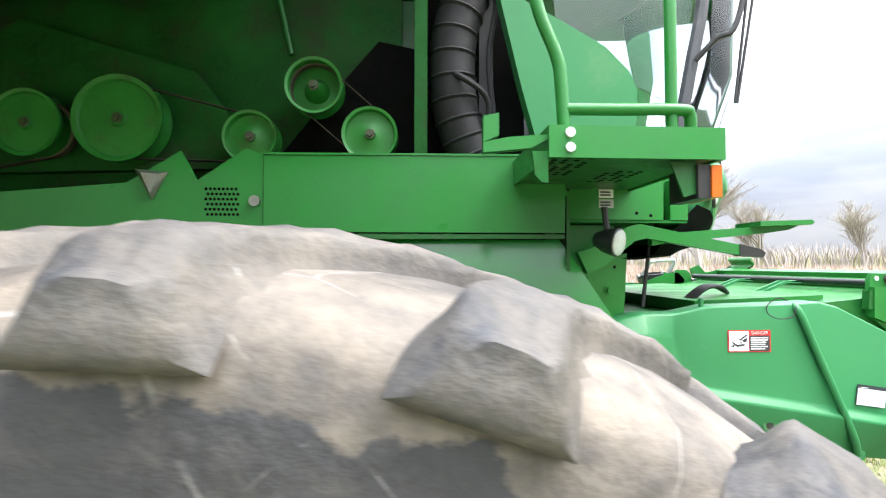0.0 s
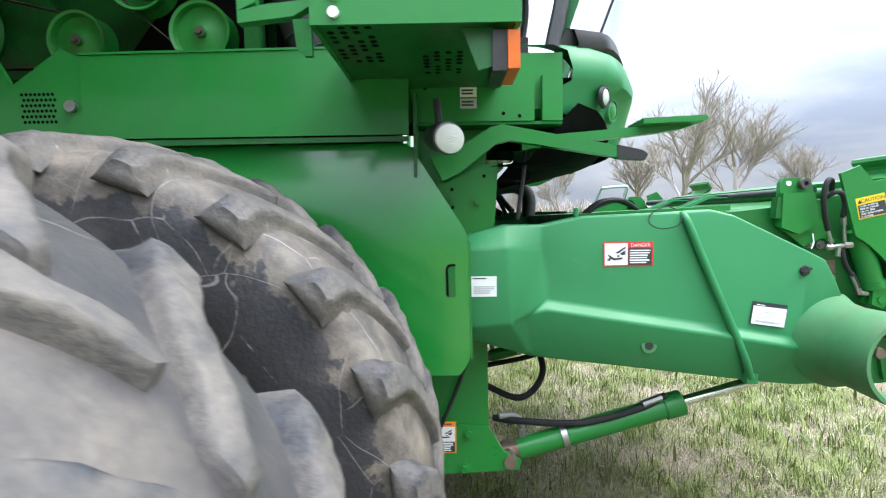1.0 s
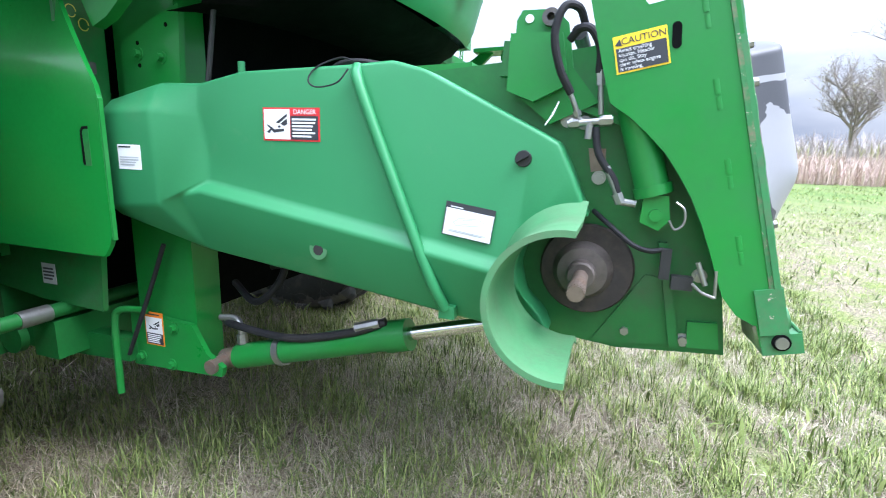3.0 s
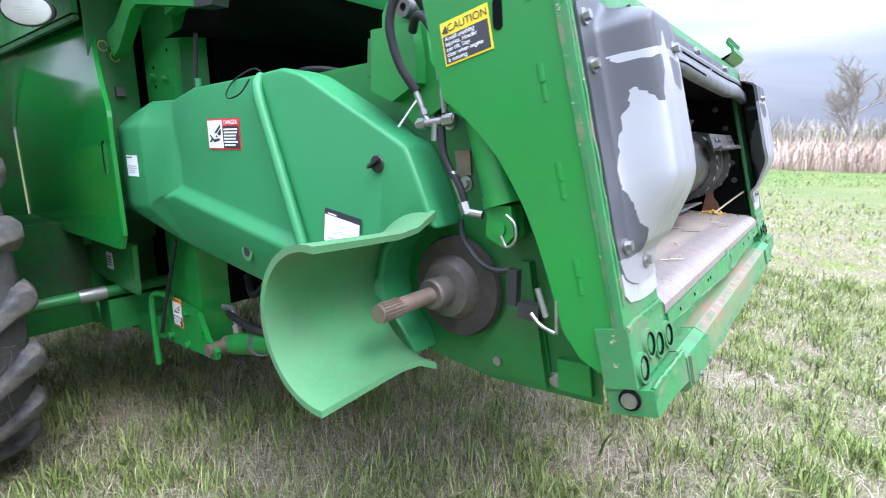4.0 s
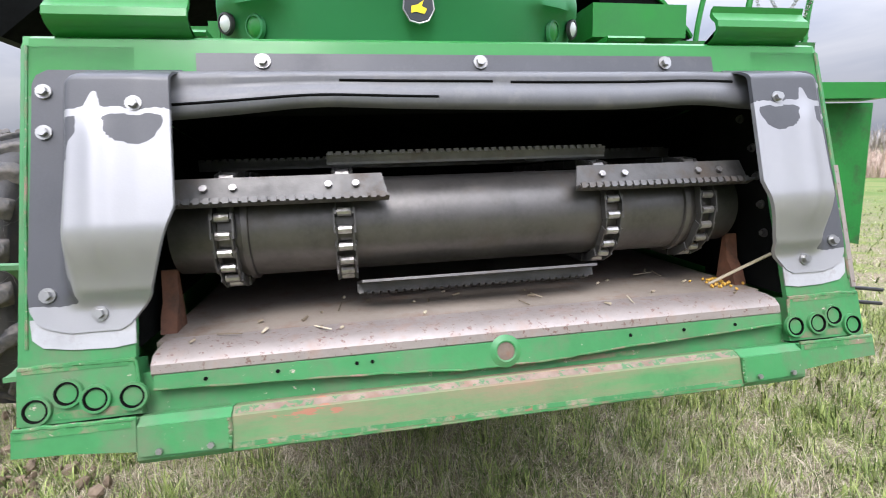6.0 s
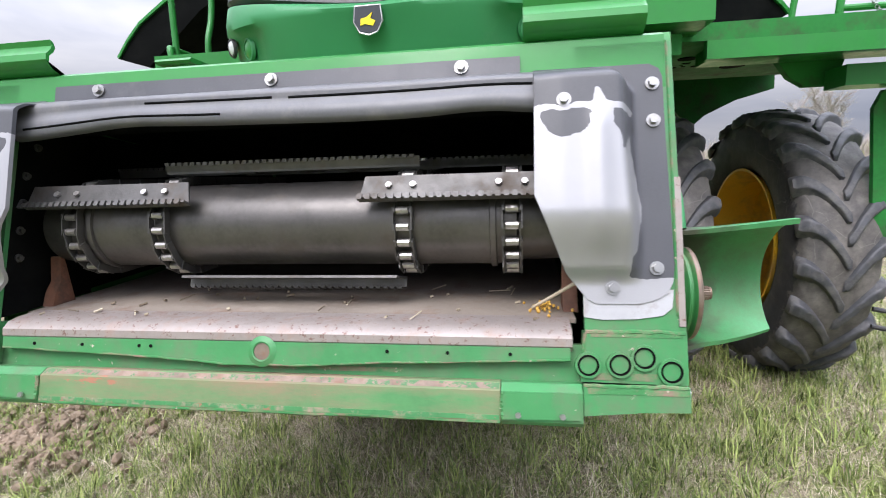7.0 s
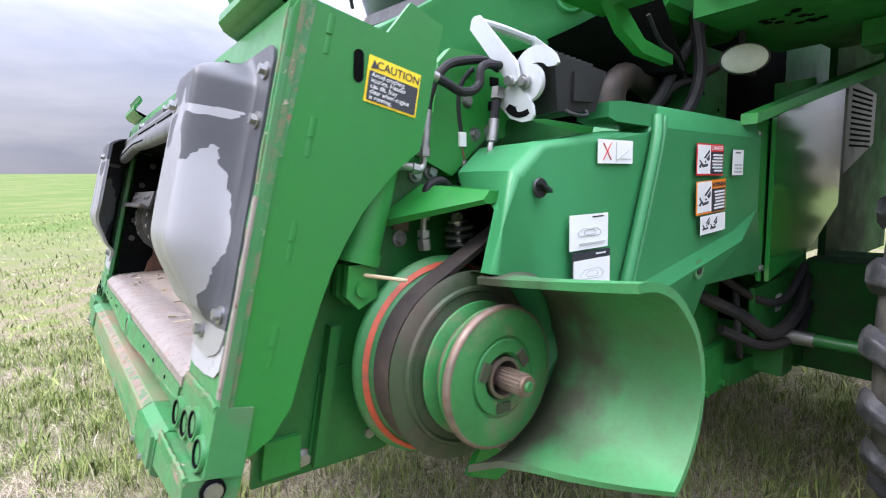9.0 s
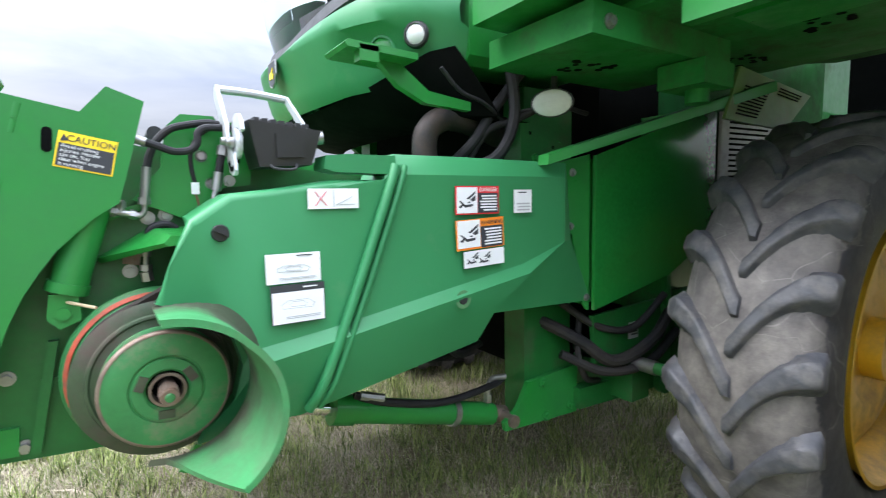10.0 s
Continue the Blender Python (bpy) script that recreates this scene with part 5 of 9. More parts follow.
# ---- hydraulics on the feeder house ----
for s in (-1, 1):
    Y = s * 0.835
    # tilt cylinder between plate and housing
    b = rod(new_bm(), (2.262, Y, 1.51), (2.327, Y, 1.305), 0.038, 24)
    rounded(b, 0.005, 2)
    cyl = part("tilt_cylinder", b, M_PAINT, FEEDER, "short green hydraulic cylinder")
    b = rod(new_bm(), (2.324, Y, 1.316), (2.331, Y, 1.294), 0.043, 24)
    part("gland", b, M_PAINT, cyl)
    b = side_prism(new_bm(), [(2.308, 1.295), (2.360, 1.295), (2.368, 1.240), (2.345, 1.215), (2.305, 1.232)], Y - 0.028, Y - 0.012)
    side_prism(b, [(2.308, 1.295), (2.360, 1.295), (2.368, 1.240), (2.345, 1.215), (2.305, 1.232)], Y + 0.012, Y + 0.028)
    rod(b, (2.337, Y - 0.034, 1.250), (2.337, Y + 0.034, 1.250), 0.014, 16)
    part("clevis", b, M_PAINT, cyl)
    # tall bracket with an eye at its head
    b = side_prism(new_bm(), [(1.980, 1.53), (1.985, 1.69), (1.998, 1.712), (2.075, 1.712), (2.108, 1.68), (2.125, 1.58), (2.19, 1.50), (2.08, 1.45)], s * 0.790, s * 0.812)
    rounded(b, 0.006, 2)
    br = part("lift_bracket", b, M_PAINT, FEEDER)
    if s < 0:
        b = side_prism(new_bm(), [(1.978, 1.655), (2.098, 1.655), (2.112, 1.58), (2.112, 1.535), (2.040, 1.500), (1.975, 1.525)], s * 0.812, s * 0.842)
        rounded(b, 0.010, 2)
        part("bracket_boss", b, M_PAINT, br)
        b = side_prism(new_bm(), [(1.955, 1.560), (1.978, 1.560), (1.978, 1.640), (1.962, 1.640)], s * 0.800, s * 0.835)
        rounded(b, 0.004, 1)
        part("bracket_wing", b, M_PAINT_DULL, br)
        b = lathe(new_bm(), [(0.009, 0.0), (0.020, 0.0), (0.020, 0.022), (0.009, 0.022), (0.009, 0.004), (0.0, 0.004)], (2.068, s * 0.812, 1.690), (0, s, 0), 24)
        part("eye", b, M_SLAT, br)
        # white disc stands for the bright sky seen through the hole
        b = rod(new_bm(), (2.016, s * 0.812, 1.692), (2.016, s * 0.815, 1.692), 0.010, 12)
        part("hole", b, M_WHITE, br)
    # hoses arching from the bracket to the fittings
    if s < 0:
        for k, (dx, top) in enumerate(((0.0, 1.735), (0.035, 1.70))):
            line = ([(2.188, -0.86, 1.560), (2.186, -0.87, 1.61), (2.165, -0.88, 1.648), (2.140, -0.875, 1.652), (2.118, -0.86, 1.632)], [(2.130, -0.865, 1.515), (2.102, -0.885, 1.57), (2.088, -0.895, 1.64), (2.105, -0.89, 1.695), (2.135, -0.87, 1.695), (2.15, -0.85, 1.66)])[k]
            ends = ([(2.188, -0.86, 1.585), (2.194, -0.86, 1.52), (2.199, -0.858, 1.470)], [(2.126, -0.866, 1.520), (2.142, -0.861, 1.485), (2.150, -0.858, 1.462), (2.165, -0.858, 1.450)])[k]
            h = part("hydraulic_hose", tube(new_bm(), line, 0.0092, 10, 8), M_RUBBER, FEEDER, "black hydraulic hose")
            part("fitting", tube(new_bm(), ends, 0.0062, 10, 5), M_STEEL, h)
            p, q = Vector(ends[-3]), Vector(ends[-2])
            part("nut", rod(new_bm(), p.lerp(q, 0.3), p.lerp(q, 0.8), 0.0100, 6), M_STEEL, h)
        shift = Vector((-0.038, 0, -0.030))
        b = rod(new_bm(), (2.165, -0.858, 1.478), (2.265, -0.858, 1.488), 0.0085, 12)
        rod(b, (2.235, -0.858, 1.485), (2.262, -0.858, 1.4875), 0.0125, 6)
        rod(b, (2.170, -0.858, 1.479), (2.190, -0.858, 1.481), 0.0125, 6)
        rod(b, (2.215, -0.858, 1.482), (2.213, -0.858, 1.445), 0.009, 8)
        bmesh.ops.translate(b, verts=b.verts, vec=shift)
        part("tee_fitting", b, M_STEEL, FEEDER, "zinc-plated hydraulic tee")
        b = tube(new_bm(), [(2.213, -0.858, 1.46), (2.225, -0.862, 1.40), (2.262, -0.862, 1.345), (2.275, -0.860, 1.31)], 0.0085, 10, 6)
        bmesh.ops.translate(b, verts=b.verts, vec=shift * 0.6)
        h = part("hydraulic_hose", b, M_RUBBER, FEEDER, "black hydraulic hose")
        b = rod(new_bm(), (2.245, -0.862, 1.372), (2.278, -0.860, 1.302), 0.0085, 10)
        rod(b, (2.272, -0.860, 1.312), (2.282, -0.860, 1.290), 0.0125, 6)
        rod(b, (2.28, -0.860, 1.294), (2.315, -0.855, 1.290), 0.0085, 10)
        bmesh.ops.translate(b, verts=b.verts, vec=shift * 0.6)
        part("fitting", b, M_STEEL, h)
    # ribs, bolts and drain notch of the side sheet
    b = side_prism(new_bm(), [(2.00, 1.535), (2.02, 1.545), (2.28, 1.455), (2.27, 1.44)], s * 0.787, s * 0.806)
    rounded(b, 0.004, 1)
    part("stiffener", b, M_PAINT, FEEDER)
    b = side_prism(new_bm(), [(2.225, 0.915), (2.232, 0.905), (2.43, 0.925), (2.395, 1.09), (2.335, 1.095)], s * 0.787, s * 0.794)
    part("stiffener", b, M_PAINT_DULL, FEEDER)
    b = side_prism(new_bm(), [(2.405, 0.925), (2.425, 0.925), (2.375, 1.18), (2.355, 1.18)], s * 0.787, s * 0.812)
    part("stiffener", b, M_PAINT_DULL, FEEDER)
    b = side_prism(new_bm(), [(2.445, 0.925), (2.515, 0.930), (2.505, 0.995), (2.440, 0.990)], s * 0.787, s * 0.800)
    rounded(b, 0.004, 1)
    part("stiffener", b, M_PAINT, FEEDER)
    for x, z in ((2.205, 1.325), (2.12, 1.46), (2.16, 1.455), (2.454, 1.105), (2.30, 0.945), (2.435, 0.94)):
        b = hexbolt(new_bm(), (x, s * 0.788, z), (0, s, 0), 0.011, 0.010)
        part("bolt", b, M_STEEL, FEEDER)
    b = side_prism(new_bm(), [(2.175, 1.395), (2.215, 1.395), (2.22, 1.345), (2.185, 1.338)], s * 0.788, s * 0.793)
    part("patch_plate", b, M_SHAFT, FEEDER)

# right side: sensor with connector and its cable
b = box(new_bm(), (2.385, -0.872, 1.085), (2.430, -0.845, 1.115))
rounded(b, 0.007, 2)
sens = part("sensor", b, M_BLACK, FEEDER, "black angle sensor with connector")
b = box(new_bm(), (2.358, -0.868, 1.105), (2.380, -0.850, 1.175))
rounded(b, 0.006, 2)
part("connector", b, M_BLACK, sens)
b = tube(new_bm(), [(2.20, -0.80, 1.245), (2.245, -0.85, 1.215), (2.293, -0.865, 1.180), (2.33, -0.865, 1.168), (2.362, -0.86, 1.172)], 0.006, 8, 6)
part("cable", b, M_RUBBER, sens)
part("linkage", tube(new_bm(), [(2.425, -0.892, 1.108), (2.445, -0.892, 1.090), (2.472, -0.89, 1.080)], 0.0035, 8, 4), M_STEEL, sens)
part("linkage", rod(new_bm(), (2.432, -0.885, 1.155), (2.452, -0.885, 1.105), 0.0055, 8), M_STEEL, sens)
part("linkage", rod(new_bm(), (2.470, -0.885, 1.140), (2.474, -0.885, 1.078), 0.0035, 8), M_STEEL, sens)
b = tube(new_bm(), [(2.372, -0.90, 1.285), (2.390, -0.90, 1.270), (2.392, -0.90, 1.240), (2.375, -0.90, 1.226), (2.362, -0.90, 1.245)], 0.0025, 6, 5)
part("pin_ring", b, M_STEEL, FEEDER)
b = new_bm()
tube(b, [(2.10, -0.83, 1.50), (2.09, -0.85, 1.47), (2.075, -0.86, 1.445)], 0.0022, 6, 4)
part("lanyard", b, M_WHITE, FEEDER)

# left side: multi-coupler with its lever
b = solid(new_bm(), [(1.795, 0.85, 1.582), (1.925, 0.85, 1.574), (1.925, 0.968, 1.574), (1.795, 0.968, 1.582)], [(1.772, 0.84, 1.668), (1.950, 0.84, 1.684), (1.950, 0.980, 1.684), (1.772, 0.980, 1.668)])
rounded(b, 0.026, 4)
coup = part("coupler_body", b, M_BLACK, FEEDER, "black hydraulic multi-coupler with silver lever")
b = solid(new_bm(), [(1.815, 0.970, 1.600), (1.885, 0.970, 1.597), (1.885, 0.978, 1.597), (1.815, 0.978, 1.600)], [(1.812, 0.974, 1.650), (1.888, 0.974, 1.655), (1.888, 0.984, 1.655), (1.812, 0.984, 1.650)])
rounded(b, 0.006, 2)
part("coupler_cover", b, M_BLACK, coup)
b = new_bm()
for i in range(7):
    x = 1.800 + 0.020 * i
    box(b, (x, 0.895, 1.668 + 0.0013 * i), (x + 0.013, 0.965, 1.684 + 0.0016 * i))
rounded(b, 0.003, 1)
part("ribbed_edge", b, M_BLACK, coup)
b = tube(new_bm(), [(1.90, 0.968, 1.578), (1.89, 0.978, 1.570), (1.86, 0.980, 1.568), (1.84, 0.978, 1.572), (1.835, 0.970, 1.582)], 0.004, 8, 5)
part("coupler_latch", b, M_BLACK, coup)
PIV = (0.927, 1.634)   # the lever's pivot across and up
arc = lambda cy, cz, r, a0, a1, n: [(cy + r * math.cos(radians(a0 + (a1 - a0) * i / n)), cz + r * math.sin(radians(a0 + (a1 - a0) * i / n))) for i in range(n + 1)]
b = cross_prism(new_bm(), [(0.884, 1.650)] + arc(0.946, 1.638, 0.063, 150, 18, 16) + [(0.999, 1.653)] + arc(0.950, 1.630, 0.038, 40, 150, 8) + [(0.905, 1.640)], 1.964, 1.971)
rounded(b, 0.0015, 1)
part("cam_plate", b, M_GALV, coup, "silver sickle-shaped cam plate")
b = cross_prism(new_bm(), [(0.898, 1.646), (0.862, 1.622), (0.850, 1.606), (0.862, 1.590), (0.887, 1.566), (0.918, 1.555), (0.944, 1.556), (0.951, 1.566), (0.948, 1.585), (0.934, 1.606)], 1.972, 1.979)
rounded(b, 0.0015, 1)
sect = part("cam_sector", b, M_GALV, coup, "silver sector plate with a curved slot")
b = cross_prism(new_bm(), arc(0.918, 1.618, 0.054, 215, 295, 8) + arc(0.918, 1.618, 0.042, 295, 255, 4) + [(0.903, 1.588), (0.886, 1.596)], 1.9785, 1.9798)
part("slot", b, M_DARK, sect)
b = lathe(new_bm(), [(0.0, -0.012), (0.036, -0.012), (0.038, -0.006), (0.036, 0.0), (0.0, 0.0)], (1.973, PIV[0] + 0.004, PIV[1] - 0.002), (1, 0, 0), 32)
part("cam_disc", b, M_GALV, coup)
b = lathe(new_bm(), [(0.014, 0.0), (0.014, 0.010), (0.009, 0.010), (0.009, 0.016), (0.0, 0.016)], (1.975, *PIV), (1, 0, 0), 16)
part("pivot", b, M_STEEL, coup)
b = rod(new_bm(), (1.975, 0.897, 1.640), (1.998, 0.897, 1.640), 0.010, 12)
part("pivot", b, M_STEEL, coup)
b = cross_prism(new_bm(), [(0.884, 1.644), (0.905, 1.632), (0.920, 1.640), (0.912, 1.676), (0.805, 1.795), (0.783, 1.792), (0.776, 1.772)], 1.980, 1.988)
rounded(b, 0.002, 1)
lever = part("lever", b, M_GALV, coup, "silver bent lever handle")
b = tube(new_bm(), [(1.985, 0.790, 1.786), (1.90, 0.790, 1.784), (1.805, 0.790, 1.775)], 0.011, 10, 3)
part("cross_bar", b, M_GALV, lever)
b = solid(new_bm(), [(1.808, 0.780, 1.776), (1.808, 0.802, 1.782), (1.792, 0.935, 1.670), (1.792, 0.910, 1.655)], [(1.800, 0.780, 1.776), (1.800, 0.802, 1.782), (1.784, 0.935, 1.670), (1.784, 0.910, 1.655)])
part("rear_arm", b, M_GALV, lever)
b = rod(new_bm(), (1.778, 0.925, 1.655), (1.752, 0.925, 1.658), 0.018, 16)
rounded(b, 0.004, 2)
part("side_knob", b, M_STEEL, coup)
def hose_run(line, ends, nuts, r=0.0092):
    """A hose with a crimped steel end and its hexagon nuts."""
    h = part("hydraulic_hose", tube(new_bm(), line, r, 10, 8), M_RUBBER, FEEDER, "black hydraulic hose")
    p, q = Vector(ends[0]), Vector(ends[1])
    part("ferrule", rod(new_bm(), p, q, r * 1.18, 12), M_STEEL, h, "crimped steel hose end")
    if len(ends) > 2:
        part("fitting", tube(new_bm(), ends[1:], r * 0.72, 10, 5), M_STEEL, h)
    for p, q in nuts:
        part("nut", rod(new_bm(), p, q, r * 1.5, 6), M_STEEL, h)


hose_run([(1.96, 0.835, 1.680), (1.985, 0.84, 1.686), (2.017, 0.84, 1.690), (2.064, 0.838, 1.682), (2.102, 0.834, 1.670), (2.132, 0.832, 1.640), (2.148, 0.83, 1.606), (2.156, 0.83, 1.575)],
         [(2.156, 0.83, 1.578), (2.166, 0.83, 1.495), (2.168, 0.83, 1.472), (2.178, 0.83, 1.460), (2.195, 0.83, 1.462)], [((2.165, 0.83, 1.505), (2.166, 0.83, 1.488))])
hose_run([(1.97, 0.868, 1.676), (1.998, 0.868, 1.676), (2.028, 0.868, 1.673), (2.044, 0.868, 1.660), (2.048, 0.868, 1.634), (2.065, 0.866, 1.618), (2.099, 0.866, 1.614), (2.134, 0.866, 1.626), (2.165, 0.864, 1.636)],
         [(2.155, 0.865, 1.633), (2.196, 0.860, 1.646)], [])
hose_run([(2.014, 0.81, 1.678), (2.040, 0.81, 1.654), (2.055, 0.81, 1.623), (2.057, 0.81, 1.583), (2.051, 0.81, 1.540)], [(2.044, 0.81, 1.482), (2.044, 0.81, 1.466)], [], 0.006)
b = box(new_bm(), (2.042, 0.803, 1.512), (2.060, 0.818, 1.542))
rounded(b, 0.003, 2)
part("connector", b, M_WHITE, FEEDER, "white plastic plug connector")
part("cable", tube(new_bm(), [(2.051, 0.81, 1.514), (2.047, 0.812, 1.498), (2.044, 0.81, 1.480)], 0.003, 6, 4), M_RUSTY, FEEDER)
part("cable_grip", rod(new_bm(), (2.044, 0.81, 1.468), (2.051, 0.81, 1.432), 0.010, 12), M_RUBBER, FEEDER)
# short hose below the coupler with a long ferrule
hose_run([(1.985, 0.862, 1.628), (1.993, 0.861, 1.604), (2.000, 0.861, 1.572), (2.002, 0.861, 1.562)], [(2.001, 0.861, 1.566), (2.010, 0.862, 1.520), (2.013, 0.862, 1.512), (2.016, 0.863, 1.500), (2.018, 0.864, 1.478)],
         [((1.986, 0.86, 1.632), (1.991, 0.861, 1.608)), ((2.016, 0.864, 1.494), (2.018, 0.864, 1.480))], 0.0098)
b = box(new_bm(), (1.995, 0.825, 1.420), (2.045, 0.895, 1.480))
rounded(b, 0.004, 1)
part("hose_port", b, M_PAINT, FEEDER)
# tee of the lower line
b = rod(new_bm(), (2.178, 0.83, 1.461), (2.250, 0.83, 1.477), 0.0085, 12)
rod(b, (2.222, 0.83, 1.471), (2.246, 0.83, 1.476), 0.0120, 6)
rod(b, (2.184, 0.83, 1.4625), (2.198, 0.83, 1.466), 0.0120, 6)
rod(b, (2.215, 0.83, 1.470), (2.214, 0.83, 1.500), 0.0085, 10)
rod(b, (2.2145, 0.83, 1.482), (2.214, 0.83, 1.496), 0.0115, 6)
part("tee_fitting", b, M_STEEL, FEEDER, "zinc-plated hydraulic tee")
hose_run([(2.10, 0.825, 1.425), (2.118, 0.83, 1.437), (2.136, 0.83, 1.438), (2.159, 0.83, 1.427), (2.166, 0.83, 1.396)], [(2.166, 0.83, 1.396), (2.171, 0.83, 1.362), (2.172, 0.83, 1.345), (2.173, 0.83, 1.322)], [((2.172, 0.83, 1.342), (2.173, 0.83, 1.328)), ((2.173, 0.83, 1.324), (2.171, 0.83, 1.302))])
shelf_in = [(2.275, 1.362), (2.155, 1.434), (2.020, 1.428), (2.020, 1.408), (2.12, 1.402), (2.20, 1.386), (2.262, 1.350)]
shelf_out = [(2.140, 1.402), (2.125, 1.418), (2.030, 1.414), (2.030, 1.398), (2.09, 1.396), (2.118, 1.394), (2.134, 1.394)]
b = solid(new_bm(), [(x, 0.80, z) for x, z in shelf_in], [(x, 0.972, z) for x, z in shelf_out])
rounded(b, 0.005, 2)
shelf = part("hose_shelf", b, M_PAINT, FEEDER, "green bracket shelf with a scraped tip")
b = rod(new_bm(), (2.33, 0.86, 1.275), (2.275, 0.915, 1.264), 0.0038, 8)
part("brass_pipe", b, mat("pale_brass_pipe", (0.55, 0.44, 0.28), 0.4, metal=0.3, bump=0.02), FEEDER)
# green mount behind the coupler
b = side_prism(new_bm(), [(1.74, 1.60), (2.04, 1.56), (2.06, 1.64), (2.01, 1.69), (1.95, 1.69), (1.74, 1.62)], 0.79, 0.797)
part("coupler_mount", b, M_PAINT, FEEDER)
b = side_prism(new_bm(), [(2.030, 1.640), (2.010, 1.664), (1.906, 1.696), (1.902, 1.621), (1.916, 1.536), (2.055, 1.519), (2.047, 1.561)], 0.800, 0.808)
rounded(b, 0.002, 1)
slotted = part("slotted_plate", b, M_PAINT, FEEDER, "green bolted plate with square slots")
for x, z in ((1.947, 1.658), (1.953, 1.604)):
    part("square_slot", box(new_bm(), (x - 0.014, 0.806, z - 0.010), (x + 0.014, 0.8092, z + 0.010)), M_DARK, slotted)
for x, z in ((2.033, 1.609), (2.012, 1.540), (1.968, 1.547)):
    part("bolt", hexbolt(new_bm(), (x, 0.808, z), (0, 1, 0), 0.010, 0.009), M_STEEL, slotted)
b = side_prism(new_bm(), [(2.10, 0.90), (2.14, 0.84), (2.06, 0.80), (1.99, 0.82)], 0.90, 0.915)
part("guard_tab", b, M_PAINT, FEEDER)

# roof details: cross tube and ladder-like brackets
b = rod(new_bm(), (2.13, -0.78, 1.665), (2.13, 0.78, 1.665), 0.018, 16)
part("cross_tube", b, M_BLACK, FEEDER)
b = rod(new_bm(), (2.20, -0.78, 1.655), (2.20, 0.78, 1.655), 0.022, 16)
part("cross_tube", b, M_PAINT, FEEDER)
for y in (-0.35, 0.02):
    b = side_prism(new_bm(), [(1.72, 1.575), (1.78, 1.58), (1.95, 1.655), (2.03, 1.655), (2.03, 1.668), (1.945, 1.668)], y - 0.03, y - 0.022)
    side_prism(b, [(1.72, 1.575), (1.78, 1.58), (1.95, 1.655), (2.03, 1.655), (2.03, 1.668), (1.945, 1.668)], y + 0.022, y + 0.03)
    box(b, (1.83, y - 0.03, 1.60), (1.86, y + 0.03, 1.608))
    box(b, (1.98, y - 0.03, 1.66), (2.03, y + 0.03, 1.668))
    part("lift_finger", b, M_PLASTIC, FEEDER)
b = side_prism(new_bm(), [(1.25, 1.536), (1.85, 1.594), (1.85, 1.614), (1.25, 1.590)], -0.72, 0.72)
rounded(b, 0.006, 2)
part("roof_cover", b, M_PAINT, FEEDER)
for k in range(3):
    b = tube(new_bm(), [(1.30, -0.60 + 0.03 * k, 1.58), (1.38, -0.60 + 0.03 * k, 1.64), (1.48, -0.55 + 0.03 * k, 1.645), (1.58, -0.45, 1.61)], 0.010, 8, 6)
    part("hydraulic_hose", b, M_RUBBER, FEEDER)

# ---- decals ----
def decal(s, x, z, y, w, h, material, parent, name, label="", lean=0.0, lift=0.0009):
    """A thin rectangle on a side face; x, z its middle, lean the degrees it turns."""
    c, d = math.cos(radians(lean)), math.sin(radians(lean))
    pts = [(x + c * a - d * e, z + d * a + c * e) for a, e in ((-w / 2, -h / 2), (w / 2, -h / 2), (w / 2, h / 2), (-w / 2, h / 2))]
    b = side_prism(new_bm(), pts, s * y, s * (y + lift))
    ob = part(name, b, material, parent, label, smooth=0)
    return ob, c, d


def bars(s, x, z, y, w, h, rows, material, parent, lean=0.0, fill=0.55, ragged=0.25):
    """Rows of writing too small to read."""
    rnd = random.Random(int(x * 1000) + rows)
    b = new_bm()
    c, d = math.cos(radians(lean)), math.sin(radians(lean))
    for i in range(rows):
        e = h * (0.5 - (i + 0.5) / rows)
        t = h / rows * fill / 2
        w1 = w * (1 - ragged * rnd.random())
        pts = [(x + c * a - d * q, z + d * a + c * q) for a, q in ((-w / 2, e - t), (-w / 2 + w1, e - t), (-w / 2 + w1, e + t), (-w / 2, e + t))]
        side_prism(b, pts, s * y, s * (y + 0.0007))
    return part("print", b, material, parent, smooth=0)


def lettering(text, s, x, z, y, size, material, parent, lean=0.0, align="CENTER"):
    """Raised-by-a-hair lettering on a side face, read from outside."""
    cu = bpy.data.curves.new("lettering", "FONT")
    cu.body, cu.size, cu.align_x, cu.align_y, cu.extrude = text, size, align, "CENTER", 0.0003
    cu.space_line = 0.86
    tmp = new("lettering", cu)
    me = bpy.data.meshes.new_from_object(tmp)
    scene.collection.objects.unlink(tmp)
    bpy.data.objects.remove(tmp)
    me.materials.append(material)
    ob = new("lettering", me)
    ob.parent = parent
    turn = Euler((radians(90), 0, 0)) if s < 0 else Euler((radians(90), 0, radians(180)))
    m = Matrix.Translation(Vector((x, s * y, z))) @ turn.to_matrix().to_4x4() @ Matrix.Rotation(radians(lean if s < 0 else -lean), 4, "Z")
    org = ORIGIN.get(parent, Vector((0, 0, 0)))
    ob.matrix_basis = Matrix.Translation(-org) @ m
    return ob


